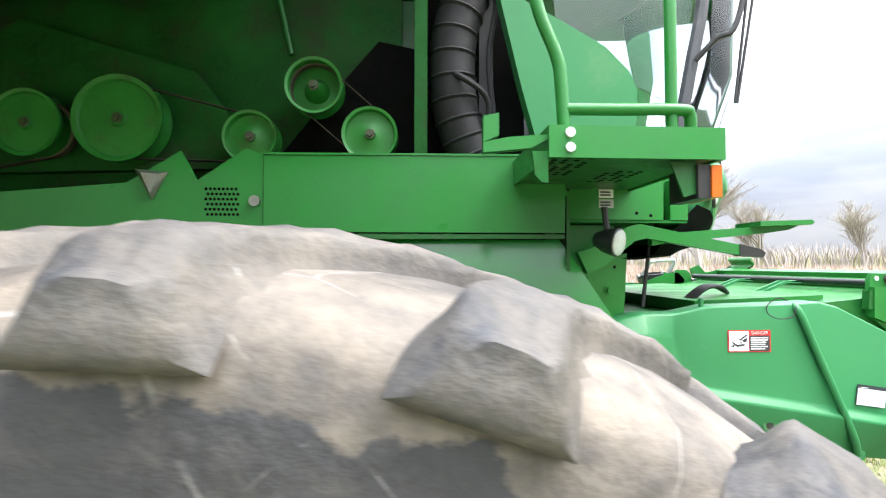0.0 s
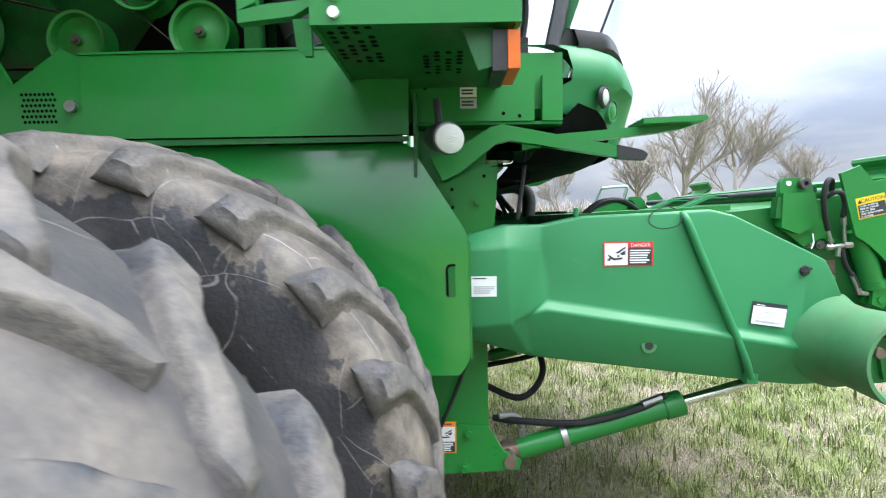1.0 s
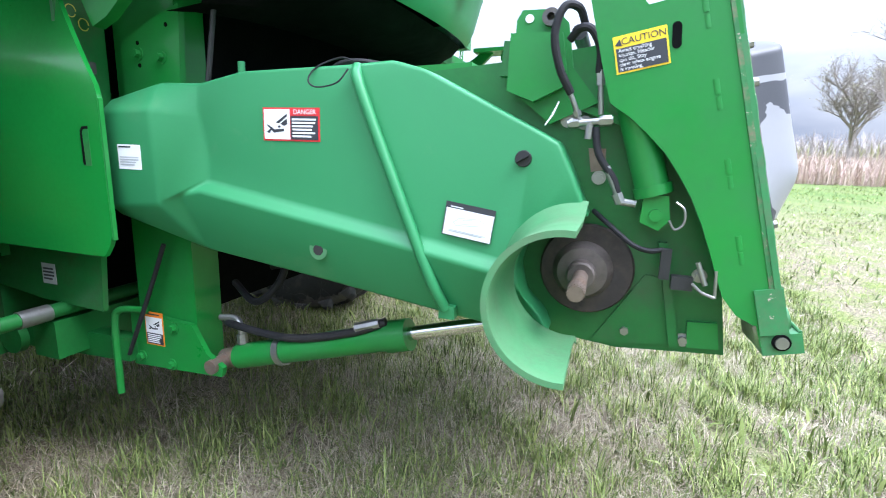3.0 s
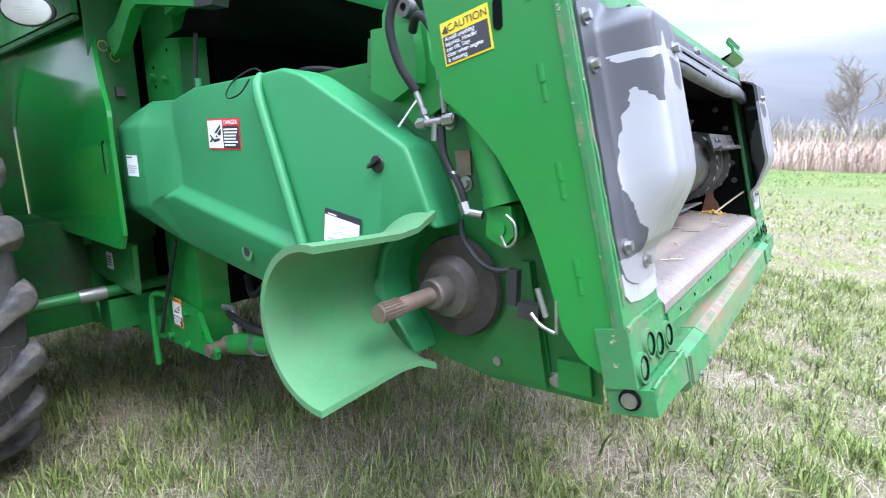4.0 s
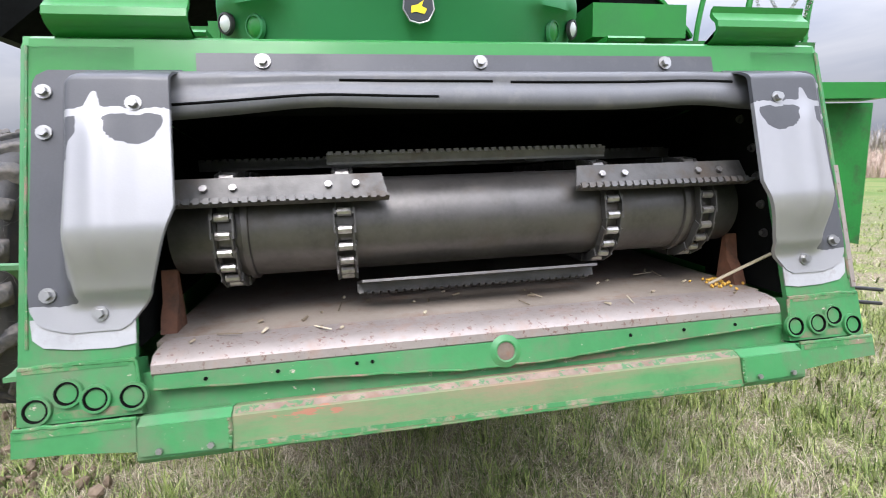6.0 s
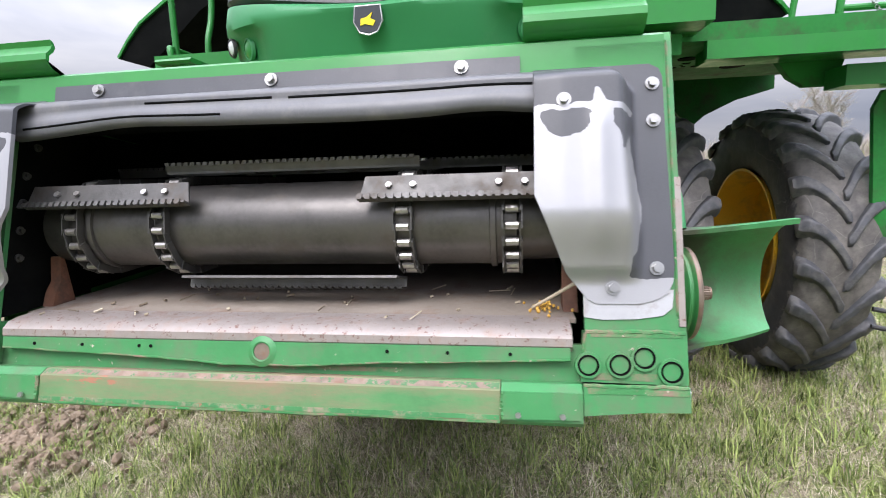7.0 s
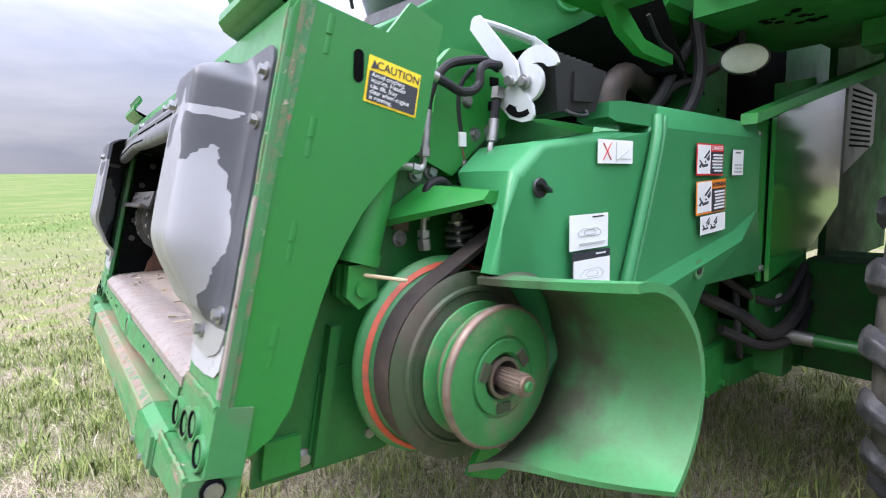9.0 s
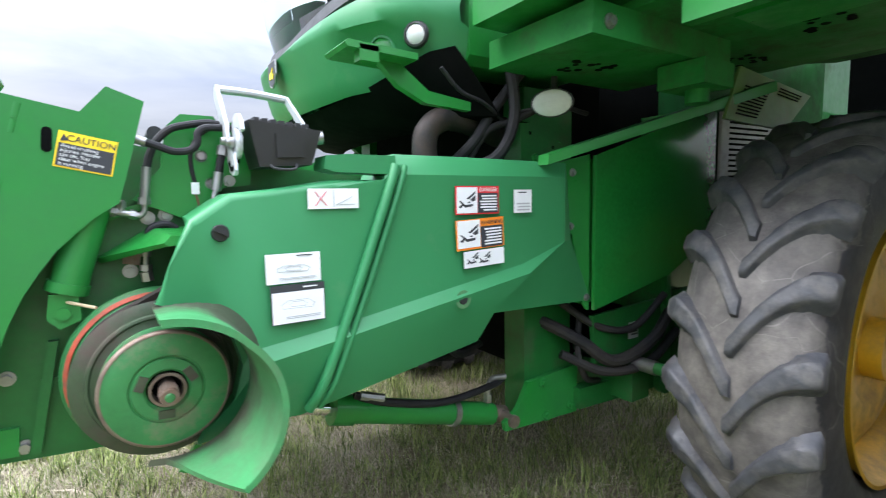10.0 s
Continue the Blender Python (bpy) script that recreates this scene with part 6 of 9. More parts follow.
def pictogram(s, x, z, y, w, h, parent, lean=0.0):
    """A machine drawn as plain dark shapes on a white field."""
    b = new_bm()
    for pts in (((-0.05, 0.06), (0.44, 0.40), (0.44, 0.30), (0.10, 0.04)), ((0.16, 0.02), (0.44, 0.22), (0.44, 0.0), (0.30, -0.06)), ((-0.44, -0.02), (-0.36, -0.02), (-0.10, -0.20), (0.30, -0.16), (0.30, -0.26), (-0.12, -0.32), (-0.22, -0.24)), ((-0.46, -0.30), (-0.30, -0.34), (-0.24, -0.22), (-0.30, -0.18)), ((0.02, -0.10), (0.10, -0.04), (0.18, -0.10), (0.10, -0.14))):
        side_prism(b, [(x + a * w * (1 if s < 0 else -1), z + e * h) for a, e in pts], s * y, s * (y + 0.0007))
    return part("pictogram", b, M_INK, parent, smooth=0)


def warning_plate(s, x, z, y, w, h, border, parent, name, word, label, lean=0.0, tall=False):
    base, _, _ = decal(s, x, z, y, w, h, border, parent, name, label, lean)
    f = -s   # towards the reader's right
    if not tall:
        decal(s, x - f * w * 0.245, z, y + 0.0015, w * 0.46, h * 0.90, M_WHITE, base, "picture_field", lean=lean, lift=0.0008)
        decal(s, x + f * w * 0.235, z - h * 0.10, y + 0.0015, w * 0.47, h * 0.70, M_INK, base, "text_field", lean=lean, lift=0.0008)
        bars(s, x + f * w * 0.235, z - h * 0.10, y + 0.0023, w * 0.41, h * 0.60, 6, M_WHITE, base, lean=lean)
        pictogram(s, x - f * w * 0.245, z, y + 0.0023, w * 0.42, h * 0.8, base)
        lettering(word, s, x + f * w * 0.245, z + h * 0.365, y + 0.0022, h * 0.20, M_WHITE if border is M_RED else M_INK, base, lean)
    else:
        decal(s, x, z + h * 0.10, y + 0.0015, w * 0.86, h * 0.42, M_WHITE, base, "picture_field", lift=0.0008)
        decal(s, x, z - h * 0.29, y + 0.0015, w * 0.86, h * 0.36, M_INK, base, "text_field", lift=0.0008)
        bars(s, x, z - h * 0.29, y + 0.0023, w * 0.76, h * 0.30, 6, M_WHITE, base)
        pictogram(s, x, z + h * 0.10, y + 0.0023, w * 0.7, h * 0.36, base)
        bars(s, x, z + h * 0.40, y + 0.0017, w * 0.7, h * 0.07, 1, M_INK, base)


def diagram_plate(s, x, z, y, w, h, parent, lean=0.0, black_head=True):
    base, _, _ = decal(s, x, z, y, w, h, M_INK if black_head else M_WHITE, parent, "diagram_plate", "white diagram sticker", lean)
    if black_head:
        decal(s, x, z - h * 0.08, y + 0.0015, w * 0.96, h * 0.80, M_WHITE, base, "paper", lean=lean, lift=0.0008)
    b = new_bm()
    line = [(-0.30, -0.02), (-0.18, 0.10), (0.20, 0.10), (0.32, 0.0), (0.28, -0.10), (-0.25, -0.12), (-0.30, -0.02)]
    tube(b, [(x + a * w, s * (y + 0.0024), z + e * h) for a, e in line], 0.0007, 5, 2, curved=False)
    tube(b, [(x + a * w * 0.5, s * (y + 0.0024), z + e * h * 0.6) for a, e in line], 0.0007, 5, 2, curved=False)
    part("line_drawing", b, M_INKGREY, base, smooth=0)
    bars(s, x - w * 0.2, z + h * 0.42, y + 0.0025, w * 0.3, h * 0.06, 1, M_WHITE if black_head else M_INK, base, lean=lean)
    bars(s, x, z - h * 0.34, y + 0.0025, w * 0.8, h * 0.08, 2, M_INKGREY, base, lean=lean)


def caution_plate(s, plate):
    x, z, y = 2.270, 1.600, 0.8865
    lean = 12.0
    base, _, _ = decal(s, x, z, y, 0.107, 0.078, M_YELLOW, plate, "caution_sticker", "yellow and black caution sticker", lean)
    k = radians(lean)
    at = lambda a, e: (x + math.cos(k) * a - math.sin(k) * e, z + math.sin(k) * a + math.cos(k) * e)
    bx, bz = at(0, -0.011)
    decal(s, bx, bz, y + 0.0015, 0.100, 0.049, M_INK, base, "text_field", lean=lean, lift=0.0008)
    f = -s
    tx, tz = at(0.007 * f, 0.0255)
    lettering("CAUTION", s, tx, tz, y + 0.0018, 0.0197, M_INK, base, lean)
    ax, az = at(-0.042 * f, 0.0255)
    b = side_prism(new_bm(), [(ax - 0.0075, az - 0.0067), (ax + 0.0075, az - 0.0067), (ax, az + 0.0075)], s * (y + 0.0015), s * (y + 0.0024))
    part("warning_triangle", b, M_INK, base, smooth=0)
    lx, lz = at(-0.0455 * f, -0.011)
    lettering("Avoid crushing\ninjuries. Header\ncan tilt. Stay\nclear when engine\nis running.", s, lx, lz, y + 0.0026, 0.0111, M_WHITE, base, lean, "LEFT")


for s, plate in zip((-1, 1), [o for o in FEEDER.children if o.name.startswith("side_plate")]):
    caution_plate(s, plate)
warning_plate(-1, 1.385, 1.436, 0.8815, 0.184, 0.090, M_RED, shield_r, "danger_sticker", "DANGER", "red, white and black danger sticker")
diagram_plate(-1, 1.905, 1.204, 0.8865, 0.130, 0.086, shield_r, lean=-8)
b0, _, _ = decal(-1, 0.845, 1.330, 0.9405, 0.092, 0.074, M_WHITE, shield_r, "part_sticker", "small white part sticker")
bars(-1, 0.83, 1.36, 0.942, 0.05, 0.008, 1, M_INK, b0)
bars(-1, 0.845, 1.318, 0.942, 0.075, 0.03, 4, M_INKGREY, b0)
warning_plate(1, 1.283, 1.484, 0.997, 0.170, 0.088, M_RED, shield_l, "danger_sticker", "DANGER", "red, white and black danger sticker", lean=0)
warning_plate(1, 1.275, 1.380, 1.000, 0.188, 0.094, M_ORANGE, shield_l, "warning_sticker", "WARNING", "orange, white and black warning sticker", lean=-2.5)
b0, _, _ = decal(1, 1.262, 1.303, 1.002, 0.160, 0.052, M_WHITE, shield_l, "picture_sticker", "white three-picture sticker", lean=-2.5)
pictogram(1, 1.31, 1.303, 1.0035, 0.05, 0.05, b0)
pictogram(1, 1.262, 1.303, 1.0035, 0.05, 0.05, b0)
b0, _, _ = decal(1, 1.095, 1.478, 0.998, 0.078, 0.076, M_WHITE, shield_l, "part_sticker", "small white part sticker")
bars(1, 1.10, 1.507, 0.9995, 0.04, 0.007, 1, M_INK, b0)
bars(1, 1.095, 1.46, 0.9995, 0.06, 0.03, 3, M_INKGREY, b0)
b0, _, _ = decal(1, 1.750, 1.495, 0.992, 0.138, 0.052, M_WHITE, shield_l, "cross_sticker", "white two-picture sticker with red cross")
b = new_bm()
for a, c in (((1.80, 1.477), (1.77, 1.513)), ((1.77, 1.477), (1.80, 1.513))):
    rod(b, (a[0], 0.994, a[1]), (c[0], 0.994, c[1]), 0.0012, 5)
part("red_cross", b, M_RED, b0, smooth=0)
b = new_bm()
rod(b, (1.745, 0.994, 1.478), (1.70, 0.994, 1.50), 0.0012, 5)
rod(b, (1.750, 0.994, 1.474), (1.750, 0.994, 1.516), 0.0008, 5)
rod(b, (1.735, 0.994, 1.48), (1.69, 0.994, 1.48), 0.0009, 5)
part("line_drawing", b, M_INKGREY, b0, smooth=0)
diagram_plate(1, 1.866, 1.325, 1.005, 0.136, 0.074, shield_l, black_head=False)
diagram_plate(1, 1.858, 1.235, 1.006, 0.136, 0.098, shield_l)

# ---- combine harvester ----
COMBINE = thing("combine_harvester", (-1.2, 0, 0), "large green combine harvester on dusty dual wheels", "combine harvester")
AXLE_X, TYRE_R, TYRE_W = -0.205, 0.905, 0.435


def lug_section(side, f):
    """Middle of a lug at a share f of its length: place across the tread, radius and turn."""
    y = side * (0.010 + 0.210 * f)
    r = TYRE_R - 0.022 * f ** 2 - (0.018 * max(0, f - 0.88) / 0.12)
    ang = 0.235 * (1 - (1 - f) ** 1.9)
    return y, r, ang


def tyre_mesh():
    bm = new_bm()
    h = TYRE_W / 2
    lathe(bm, [(0.500, h * 0.72), (0.53, h * 0.86), (0.60, h * 0.97), (0.68, h), (0.76, h * 0.98), (0.818, h * 0.93), (0.846, h * 0.84), (0.868, h * 0.6), (0.879, h * 0.2), (0.881, 0), (0.879, -h * 0.2),
               (0.868, -h * 0.6), (0.846, -h * 0.84), (0.818, -h * 0.93), (0.76, -h * 0.98), (0.68, -h), (0.60, -h * 0.97), (0.53, -h * 0.86), (0.500, -h * 0.72)], (0, 0, 0), (0, 1, 0), 96)
    return bm


def lug_mesh(side):
    """One bar of the tread, curved from the middle to the shoulder, with worn round edges."""
    bm = new_bm()
    n = 12
    secs = []
    for k in range(n + 1):
        f = k / n
        y, r, ang = lug_section(side, f)
        a = -ang
        half = (0.031 + 0.010 * f + 0.006 * max(0.0, 1 - f * 3.0)) / TYRE_R
        root = 0.848 - 0.045 * max(0, f - 0.78) / 0.22
        ring = []
        edge = [(root, 1.75), (r - 0.030, 1.30), (r - 0.014, 1.10), (r - 0.005, 0.98), (r - 0.001, 0.80), (r + 0.001, 0.4)]
        for rr, aa in [(q, a - half * w) for q, w in edge] + [(q, a + half * w) for q, w in edge[::-1]]:
            wob = 0.008 * noise.noise((rr * 30, y * 34, aa * 44)) + 0.006 * noise.noise((rr * 70, y * 80, aa * 90))
            ring.append(bm.verts.new(((rr + wob) * math.sin(aa), y, (rr + wob) * math.cos(aa))))
        secs.append(ring)
    for p, q in zip(secs, secs[1:]):
        for j in range(11):
            bm.faces.new((p[j], p[j + 1], q[j + 1], q[j]))
    for last, out in ((secs[-1], 0.016), (secs[0], -0.020)):
        mid = sum((v.co for v in last), Vector()) / 12
        cap = [bm.verts.new(mid + (v.co - mid) * 0.68 + Vector((0.012 if out < 0 else 0.0, side * out, 0))) for v in last]
        for j in range(11):
            bm.faces.new((last[j], last[j + 1], cap[j + 1], cap[j]))
        bm.faces.new((last[11], last[0], cap[0], cap[11]))
        bm.faces.new(cap[::-1])
    return bm


def rim_mesh():
    bm = new_bm()
    lathe(bm, [(0.515, -0.20), (0.500, -0.20), (0.485, -0.16), (0.455, -0.10), (0.45, 0.02), (0.44, 0.06), (0.34, 0.11), (0.23, 0.12), (0.20, 0.10), (0.0, 0.10)], (0, 0, 0), (0, 1, 0), 64)
    lathe(bm, [(0.45, 0.02), (0.455, 0.10), (0.485, 0.16), (0.500, 0.20), (0.515, 0.20)], (0, 0, 0), (0, 1, 0), 64)
    return bm


def shared(name, me, parent, m, label=""):
    ob = new(name, me)
    ob.parent = parent
    ob.matrix_basis = Matrix.Translation(-ORIGIN[COMBINE]) @ m if parent is COMBINE else m
    ORIGIN[ob] = Vector((0, 0, 0))
    if label:
        ob["label"] = label
    return ob


def mesh_of(bm, material, smooth=35):
    me = bpy.data.meshes.new("piece")
    bmesh.ops.recalc_face_normals(bm, faces=bm.faces)
    bm.to_mesh(me)
    bm.free()
    me.materials.append(material)
    me.shade_smooth()
    me.set_sharp_from_angle(angle=radians(smooth))
    return me


TYRE_ME, RIM_ME = {-1: mesh_of(tyre_mesh(), M_TYRE_DUSTY, 50), 1: mesh_of(tyre_mesh(), M_TYRE_DARK, 50)}, mesh_of(rim_mesh(), M_RIM, 40)
LUG_ME = {(s, side): mesh_of(lug_mesh(side), M_LUG_DUSTY if s < 0 else M_LUG, 62) for s in (-1, 1) for side in (-1, 1)}
LUGS = 22
HUB_ME = mesh_of(rounded(rod(new_bm(), (0, 0.10, 0), (0, 0.17, 0), 0.12, 24), 0.01, 2), M_RIM)
for s in (-1, 1):
    for k, y in enumerate((1.468, 2.325)):
        turn = Matrix.Translation((AXLE_X, s * y, TYRE_R - 0.02)) @ Matrix.Rotation(radians(17 * k + (7 if s > 0 else -2)), 4, "Y")
        out = Matrix.Rotation(radians(180), 4, "Z") if s < 0 else Matrix.Identity(4)
        tyre = shared("wheel", TYRE_ME[s], COMBINE, turn, "dusty black ribbed tractor tyre on a yellow rim")
        for side in (-1, 1):
            for i in range(LUGS):
                shared("tread_lug", LUG_ME[s, side], tyre, Matrix.Rotation(2 * math.pi * (i + (0.5 if side > 0 else 0.0)) / LUGS, 4, "Y"))
        shared("rim", RIM_ME, tyre, out, "yellow steel rim")
        shared("hub", HUB_ME, tyre, out)

# axle, chassis and main body
b = box(new_bm(), (-0.36, -1.05, 0.60), (0.05, 1.05, 0.98))
rounded(b, 0.03, 2)
part("axle_beam", b, M_PAINT_DULL, COMBINE)
for s in (-1, 1):
    b = new_bm()
    rod(b, (AXLE_X, s * 0.9, 0.89), (AXLE_X, s * 1.40, 0.89), 0.14, 24)
    part("axle_tube", b, M_PAINT_DULL, COMBINE)
for s in (-1, 1):
    b = box(new_bm(), (-0.42, s * 0.90, 0.55), (0.06, s * 1.18, 1.05))
    rounded(b, 0.04, 2)
    part("final_drive", b, M_BAY, COMBINE)
    # added dark sheets fill the unlit gaps beside the tyres, shade in their colour
    if s < 0:
        part("mud_plate", box(new_bm(), (-0.47, -1.24, 0.95), (-0.45, -0.99, 1.80)), M_BAY, COMBINE)
    else:
        part("mud_plate", box(new_bm(), (-2.02, 0.88, 1.49), (-2.00, 1.385, 2.60)), M_DARK, COMBINE)
    b = box(new_bm(), (0.12, s * 0.62, 0.95), (0.15, s * 0.93, 2.08 if s < 0 else 1.85))
    part("bulkhead_sheet", b, M_UNDER, COMBINE)
b = box(new_bm(), (-4.2, -0.62, 0.95), (0.02, 0.62, 3.15))
part("main_body", b, M_PAINT_DULL, COMBINE)
b = box(new_bm(), (-4.1, -1.40, 1.55), (-1.90, -0.60, 2.98))
rounded(b, 0.04, 2)
part("cleaning_housing", b, M_PAINT_DULL, COMBINE)
for z in (1.85, 2.15, 2.45):
    b = box(new_bm(), (-1.905, -1.36, z), (-1.885, -0.66, z + 0.05))
    rounded(b, 0.008, 2)
    part("housing_rib", b, M_UNDER, COMBINE)
# throat and transmission boxes near black: shade under the cab put into colour
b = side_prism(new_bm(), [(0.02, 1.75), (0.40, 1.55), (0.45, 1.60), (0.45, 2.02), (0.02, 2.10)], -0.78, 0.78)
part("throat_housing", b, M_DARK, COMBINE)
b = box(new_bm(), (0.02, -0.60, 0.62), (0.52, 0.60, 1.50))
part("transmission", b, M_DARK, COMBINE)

# grain tank overhang above the open drive bay, right side
b = solid(new_bm(), [(-4.2, -0.62, 3.0), (0.25, -0.62, 2.95), (0.25, -1.45, 3.35), (-4.2, -1.45, 3.35)], [(-4.2, -0.62, 3.7), (0.25, -0.62, 3.7), (0.25, -1.45, 3.7), (-4.2, -1.45, 3.7)])
part("tank_overhang", b, M_PAINT_DULL, COMBINE)
b = solid(new_bm(), [(-4.2, 0.62, 3.0), (0.25, 0.62, 2.95), (0.25, 1.45, 3.35), (-4.2, 1.45, 3.35)], [(-4.2, 0.62, 3.7), (0.25, 0.62, 3.7), (0.25, 1.45, 3.7), (-4.2, 1.45, 3.7)])
part("tank_overhang", b, M_PAINT_DULL, COMBINE)
b = box(new_bm(), (-4.2, -1.3, 3.7), (0.25, 1.3, 3.9))
part("tank_top", b, M_PAINT, COMBINE)

# raised side doors, seen end-on beside the cab: green skin, black fill for the shade inside
for s in (-1, 1):
    front, back = (-0.30, -3.6) if s < 0 else (0.30, -0.9)
    skin = [(2.739, 2.485), (2.63, 2.62), (2.506, 2.741), (2.261, 2.893), (1.90, 3.05), (1.45, 3.20)] if s < 0 else [(2.125, 2.300), (2.09, 2.345), (2.03, 2.40), (1.90, 2.52), (1.70, 2.66), (1.40, 2.80)]
    lip = [(2.465, 2.389), (1.95, 2.80), (1.43, 3.05)] if s < 0 else [(1.977, 2.229), (1.871, 2.162), (1.745, 2.150), (1.55, 2.35), (1.36, 2.60)]
    b = cross_prism(new_bm(), [(s * y, z) for y, z in skin] + [(s * (y - 0.008), z - 0.020) for y, z in skin[::-1]], back, front)
    door = part("side_door", b, M_PAINT, COMBINE, "raised green side door with a dark inside")
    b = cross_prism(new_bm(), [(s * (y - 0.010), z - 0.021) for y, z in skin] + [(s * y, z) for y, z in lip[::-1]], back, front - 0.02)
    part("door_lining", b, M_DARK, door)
# right side panels
PY = -0.980
b = side_prism(new_bm(), [(-0.555, 1.872), (-0.555, 2.158), (0.40, 2.166), (0.59, 2.166), (0.585, 1.872)], PY, PY + 0.02)
rounded(b, 0.004, 2)
up_panel = part("side_panel", b, M_PAINT, COMBINE, "smooth dark green upper side panel")
b = side_prism(new_bm(), [(-0.555, 2.160), (-0.555, 2.168), (0.59, 2.176), (0.59, 2.168)], PY - 0.004, PY + 0.06)
part("panel_flange", b, M_PAINT, up_panel)
b = side_prism(new_bm(), [(-0.555, 1.845), (-0.555, 1.866), (0.585, 1.866), (0.585, 1.850)], PY + 0.004, PY + 0.02)
part("panel_joint", b, M_PAINT_DULL, COMBINE)
def panel_in(z):
    """How far the pressed panel leans in towards its head."""
    return 0.052 * max(0.0, (z - 1.42) / 0.428) ** 1.7


b = new_bm()
skin = []
for i in range(25):
    z = 1.018 + (1.848 - 1.018) * i / 24
    front = float(np.interp(z, (1.018, 1.070, 1.520, 1.825, 1.848), (0.752, 0.792, 0.788, 0.595, 0.575)))
    skin.append([b.verts.new((x, PY - 0.004 + panel_in(z), z - (0.012 if x < -2 else 0.0))) for x in (-2.30, -1.2, -0.3, 0.3, front - 0.02, front)])
for p, q in zip(skin, skin[1:]):
    for k in range(5):
        b.faces.new((p[k], p[k + 1], q[k + 1], q[k]))
bmesh.ops.recalc_face_normals(b, faces=b.faces)
bmesh.ops.solidify(b, geom=b.faces[:], thickness=0.016)
low_panel = part("side_panel", b, M_GLOSS, COMBINE, "glossy green lower side panel with a hand slot")
# slot as flat patches, the shade of its depth put in as darker colour
b = side_prism(new_bm(), [(0.708, 1.310), (0.714, 1.300), (0.742, 1.300), (0.742, 1.418), (0.716, 1.416), (0.708, 1.404)], PY - 0.0052, PY - 0.0038)
hand = part("hand_slot", b, M_UNDER, low_panel)
b = side_prism(new_bm(), [(0.708, 1.310), (0.714, 1.300), (0.718, 1.304), (0.716, 1.400), (0.722, 1.408), (0.742, 1.410), (0.742, 1.418), (0.716, 1.416), (0.708, 1.404)], PY - 0.0060, PY - 0.0050)
part("slot_edge", b, M_DARK, hand)
b = side_prism(new_bm(), [(0.789, 1.500), (0.796, 1.496), (0.800, 1.075), (0.793, 1.075)], PY - 0.003, PY + 0.010)
part("panel_flange", b, M_PAINT, low_panel)
# rear part of the panel, cut at a slant, with a field of round holes
b = side_prism(new_bm(), [(-0.558, 2.155), (-0.62, 2.185), (-0.80, 2.06), (-0.86, 2.17), (-1.05, 2.05), (-2.2, 1.95), (-2.2, 1.80), (-0.558, 1.868)], PY + 0.004, PY + 0.022)
rounded(b, 0.004, 1)
rear_panel = part("side_panel", b, M_PAINT, COMBINE)
b = new_bm()
for i in range(8):
    for j in range(6):
        x, z = -0.765 + 0.0155 * i + (0.007 if j % 2 else 0), 2.03 - 0.019 * j
        rod(b, (x, PY + 0.0035, z), (x, PY + 0.006, z), 0.006, 8)
tagged(part("vent_perforation", b, M_DARK, rear_panel), kind="stuff")
b = solid(new_bm(), [(-1.02, PY, 2.10), (-0.90, PY, 2.09), (-0.955, PY, 1.985)], [(-0.99, PY - 0.02, 2.085), (-0.925, PY - 0.02, 2.08), (-0.955, PY - 0.02, 2.01)])
part("cast_corner", b, M_STEEL, rear_panel, "bare cast metal corner")
b = rod(new_bm(), (-0.585, PY, 1.985), (-0.585, PY - 0.016, 1.985), 0.020, 16)
part("knob", b, M_STEEL, rear_panel)

# drive bay: back wall and plate in shade-darkened green, belts and pulleys
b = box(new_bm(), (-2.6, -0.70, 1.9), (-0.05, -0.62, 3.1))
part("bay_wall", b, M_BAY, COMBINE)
# near-black sheet on the wall, standing for shade deep in the bay
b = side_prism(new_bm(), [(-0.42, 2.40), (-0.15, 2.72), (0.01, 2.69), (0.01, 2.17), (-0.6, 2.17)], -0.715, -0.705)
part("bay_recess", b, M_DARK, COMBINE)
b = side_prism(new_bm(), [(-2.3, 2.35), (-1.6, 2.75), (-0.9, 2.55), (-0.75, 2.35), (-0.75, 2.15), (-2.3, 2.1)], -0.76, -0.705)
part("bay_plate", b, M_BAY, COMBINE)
b = tube(new_bm(), [(-2.6, -1.0, 2.95), (-1.6, -1.05, 2.95), (-0.8, -1.05, 3.0)], 0.22, 20, 4)
part("auger_tube", b, M_PAINT_DULL, COMBINE)
b = new_bm()
rod(b, (-0.62, -0.72, 3.1), (-0.52, -0.72, 2.65), 0.012, 8)
part("bay_rod", b, M_PAINT_DULL, COMBINE)


def pulley(x, z, r, y=-0.86, dish=0.0, wide=0.07):
    b = lathe(new_bm(), [(0.0, 0.010), (r * 0.16, 0.012), (r * 0.2, 0.0 - dish * 0.2), (r * 0.55, -dish), (r * 0.86, -dish * 0.8), (r * 0.90, 0.012), (r, 0.016), (r, 0.0), (r * 0.90, -wide * 0.4), (r * 0.90, -wide * 0.6), (r, -wide), (0.0, -wide)],
              (x, y, z), (0, -1, 0), 48)
    ob = part("drive_pulley", b, M_BAYPULLEY, COMBINE, "green belt pulley", smooth=45)
    b = hexbolt(new_bm(), (x, y - 0.010, z), (0, -1, 0), 0.013, 0.012)
    part("hub_bolt", b, M_CONE, ob)
    return ob


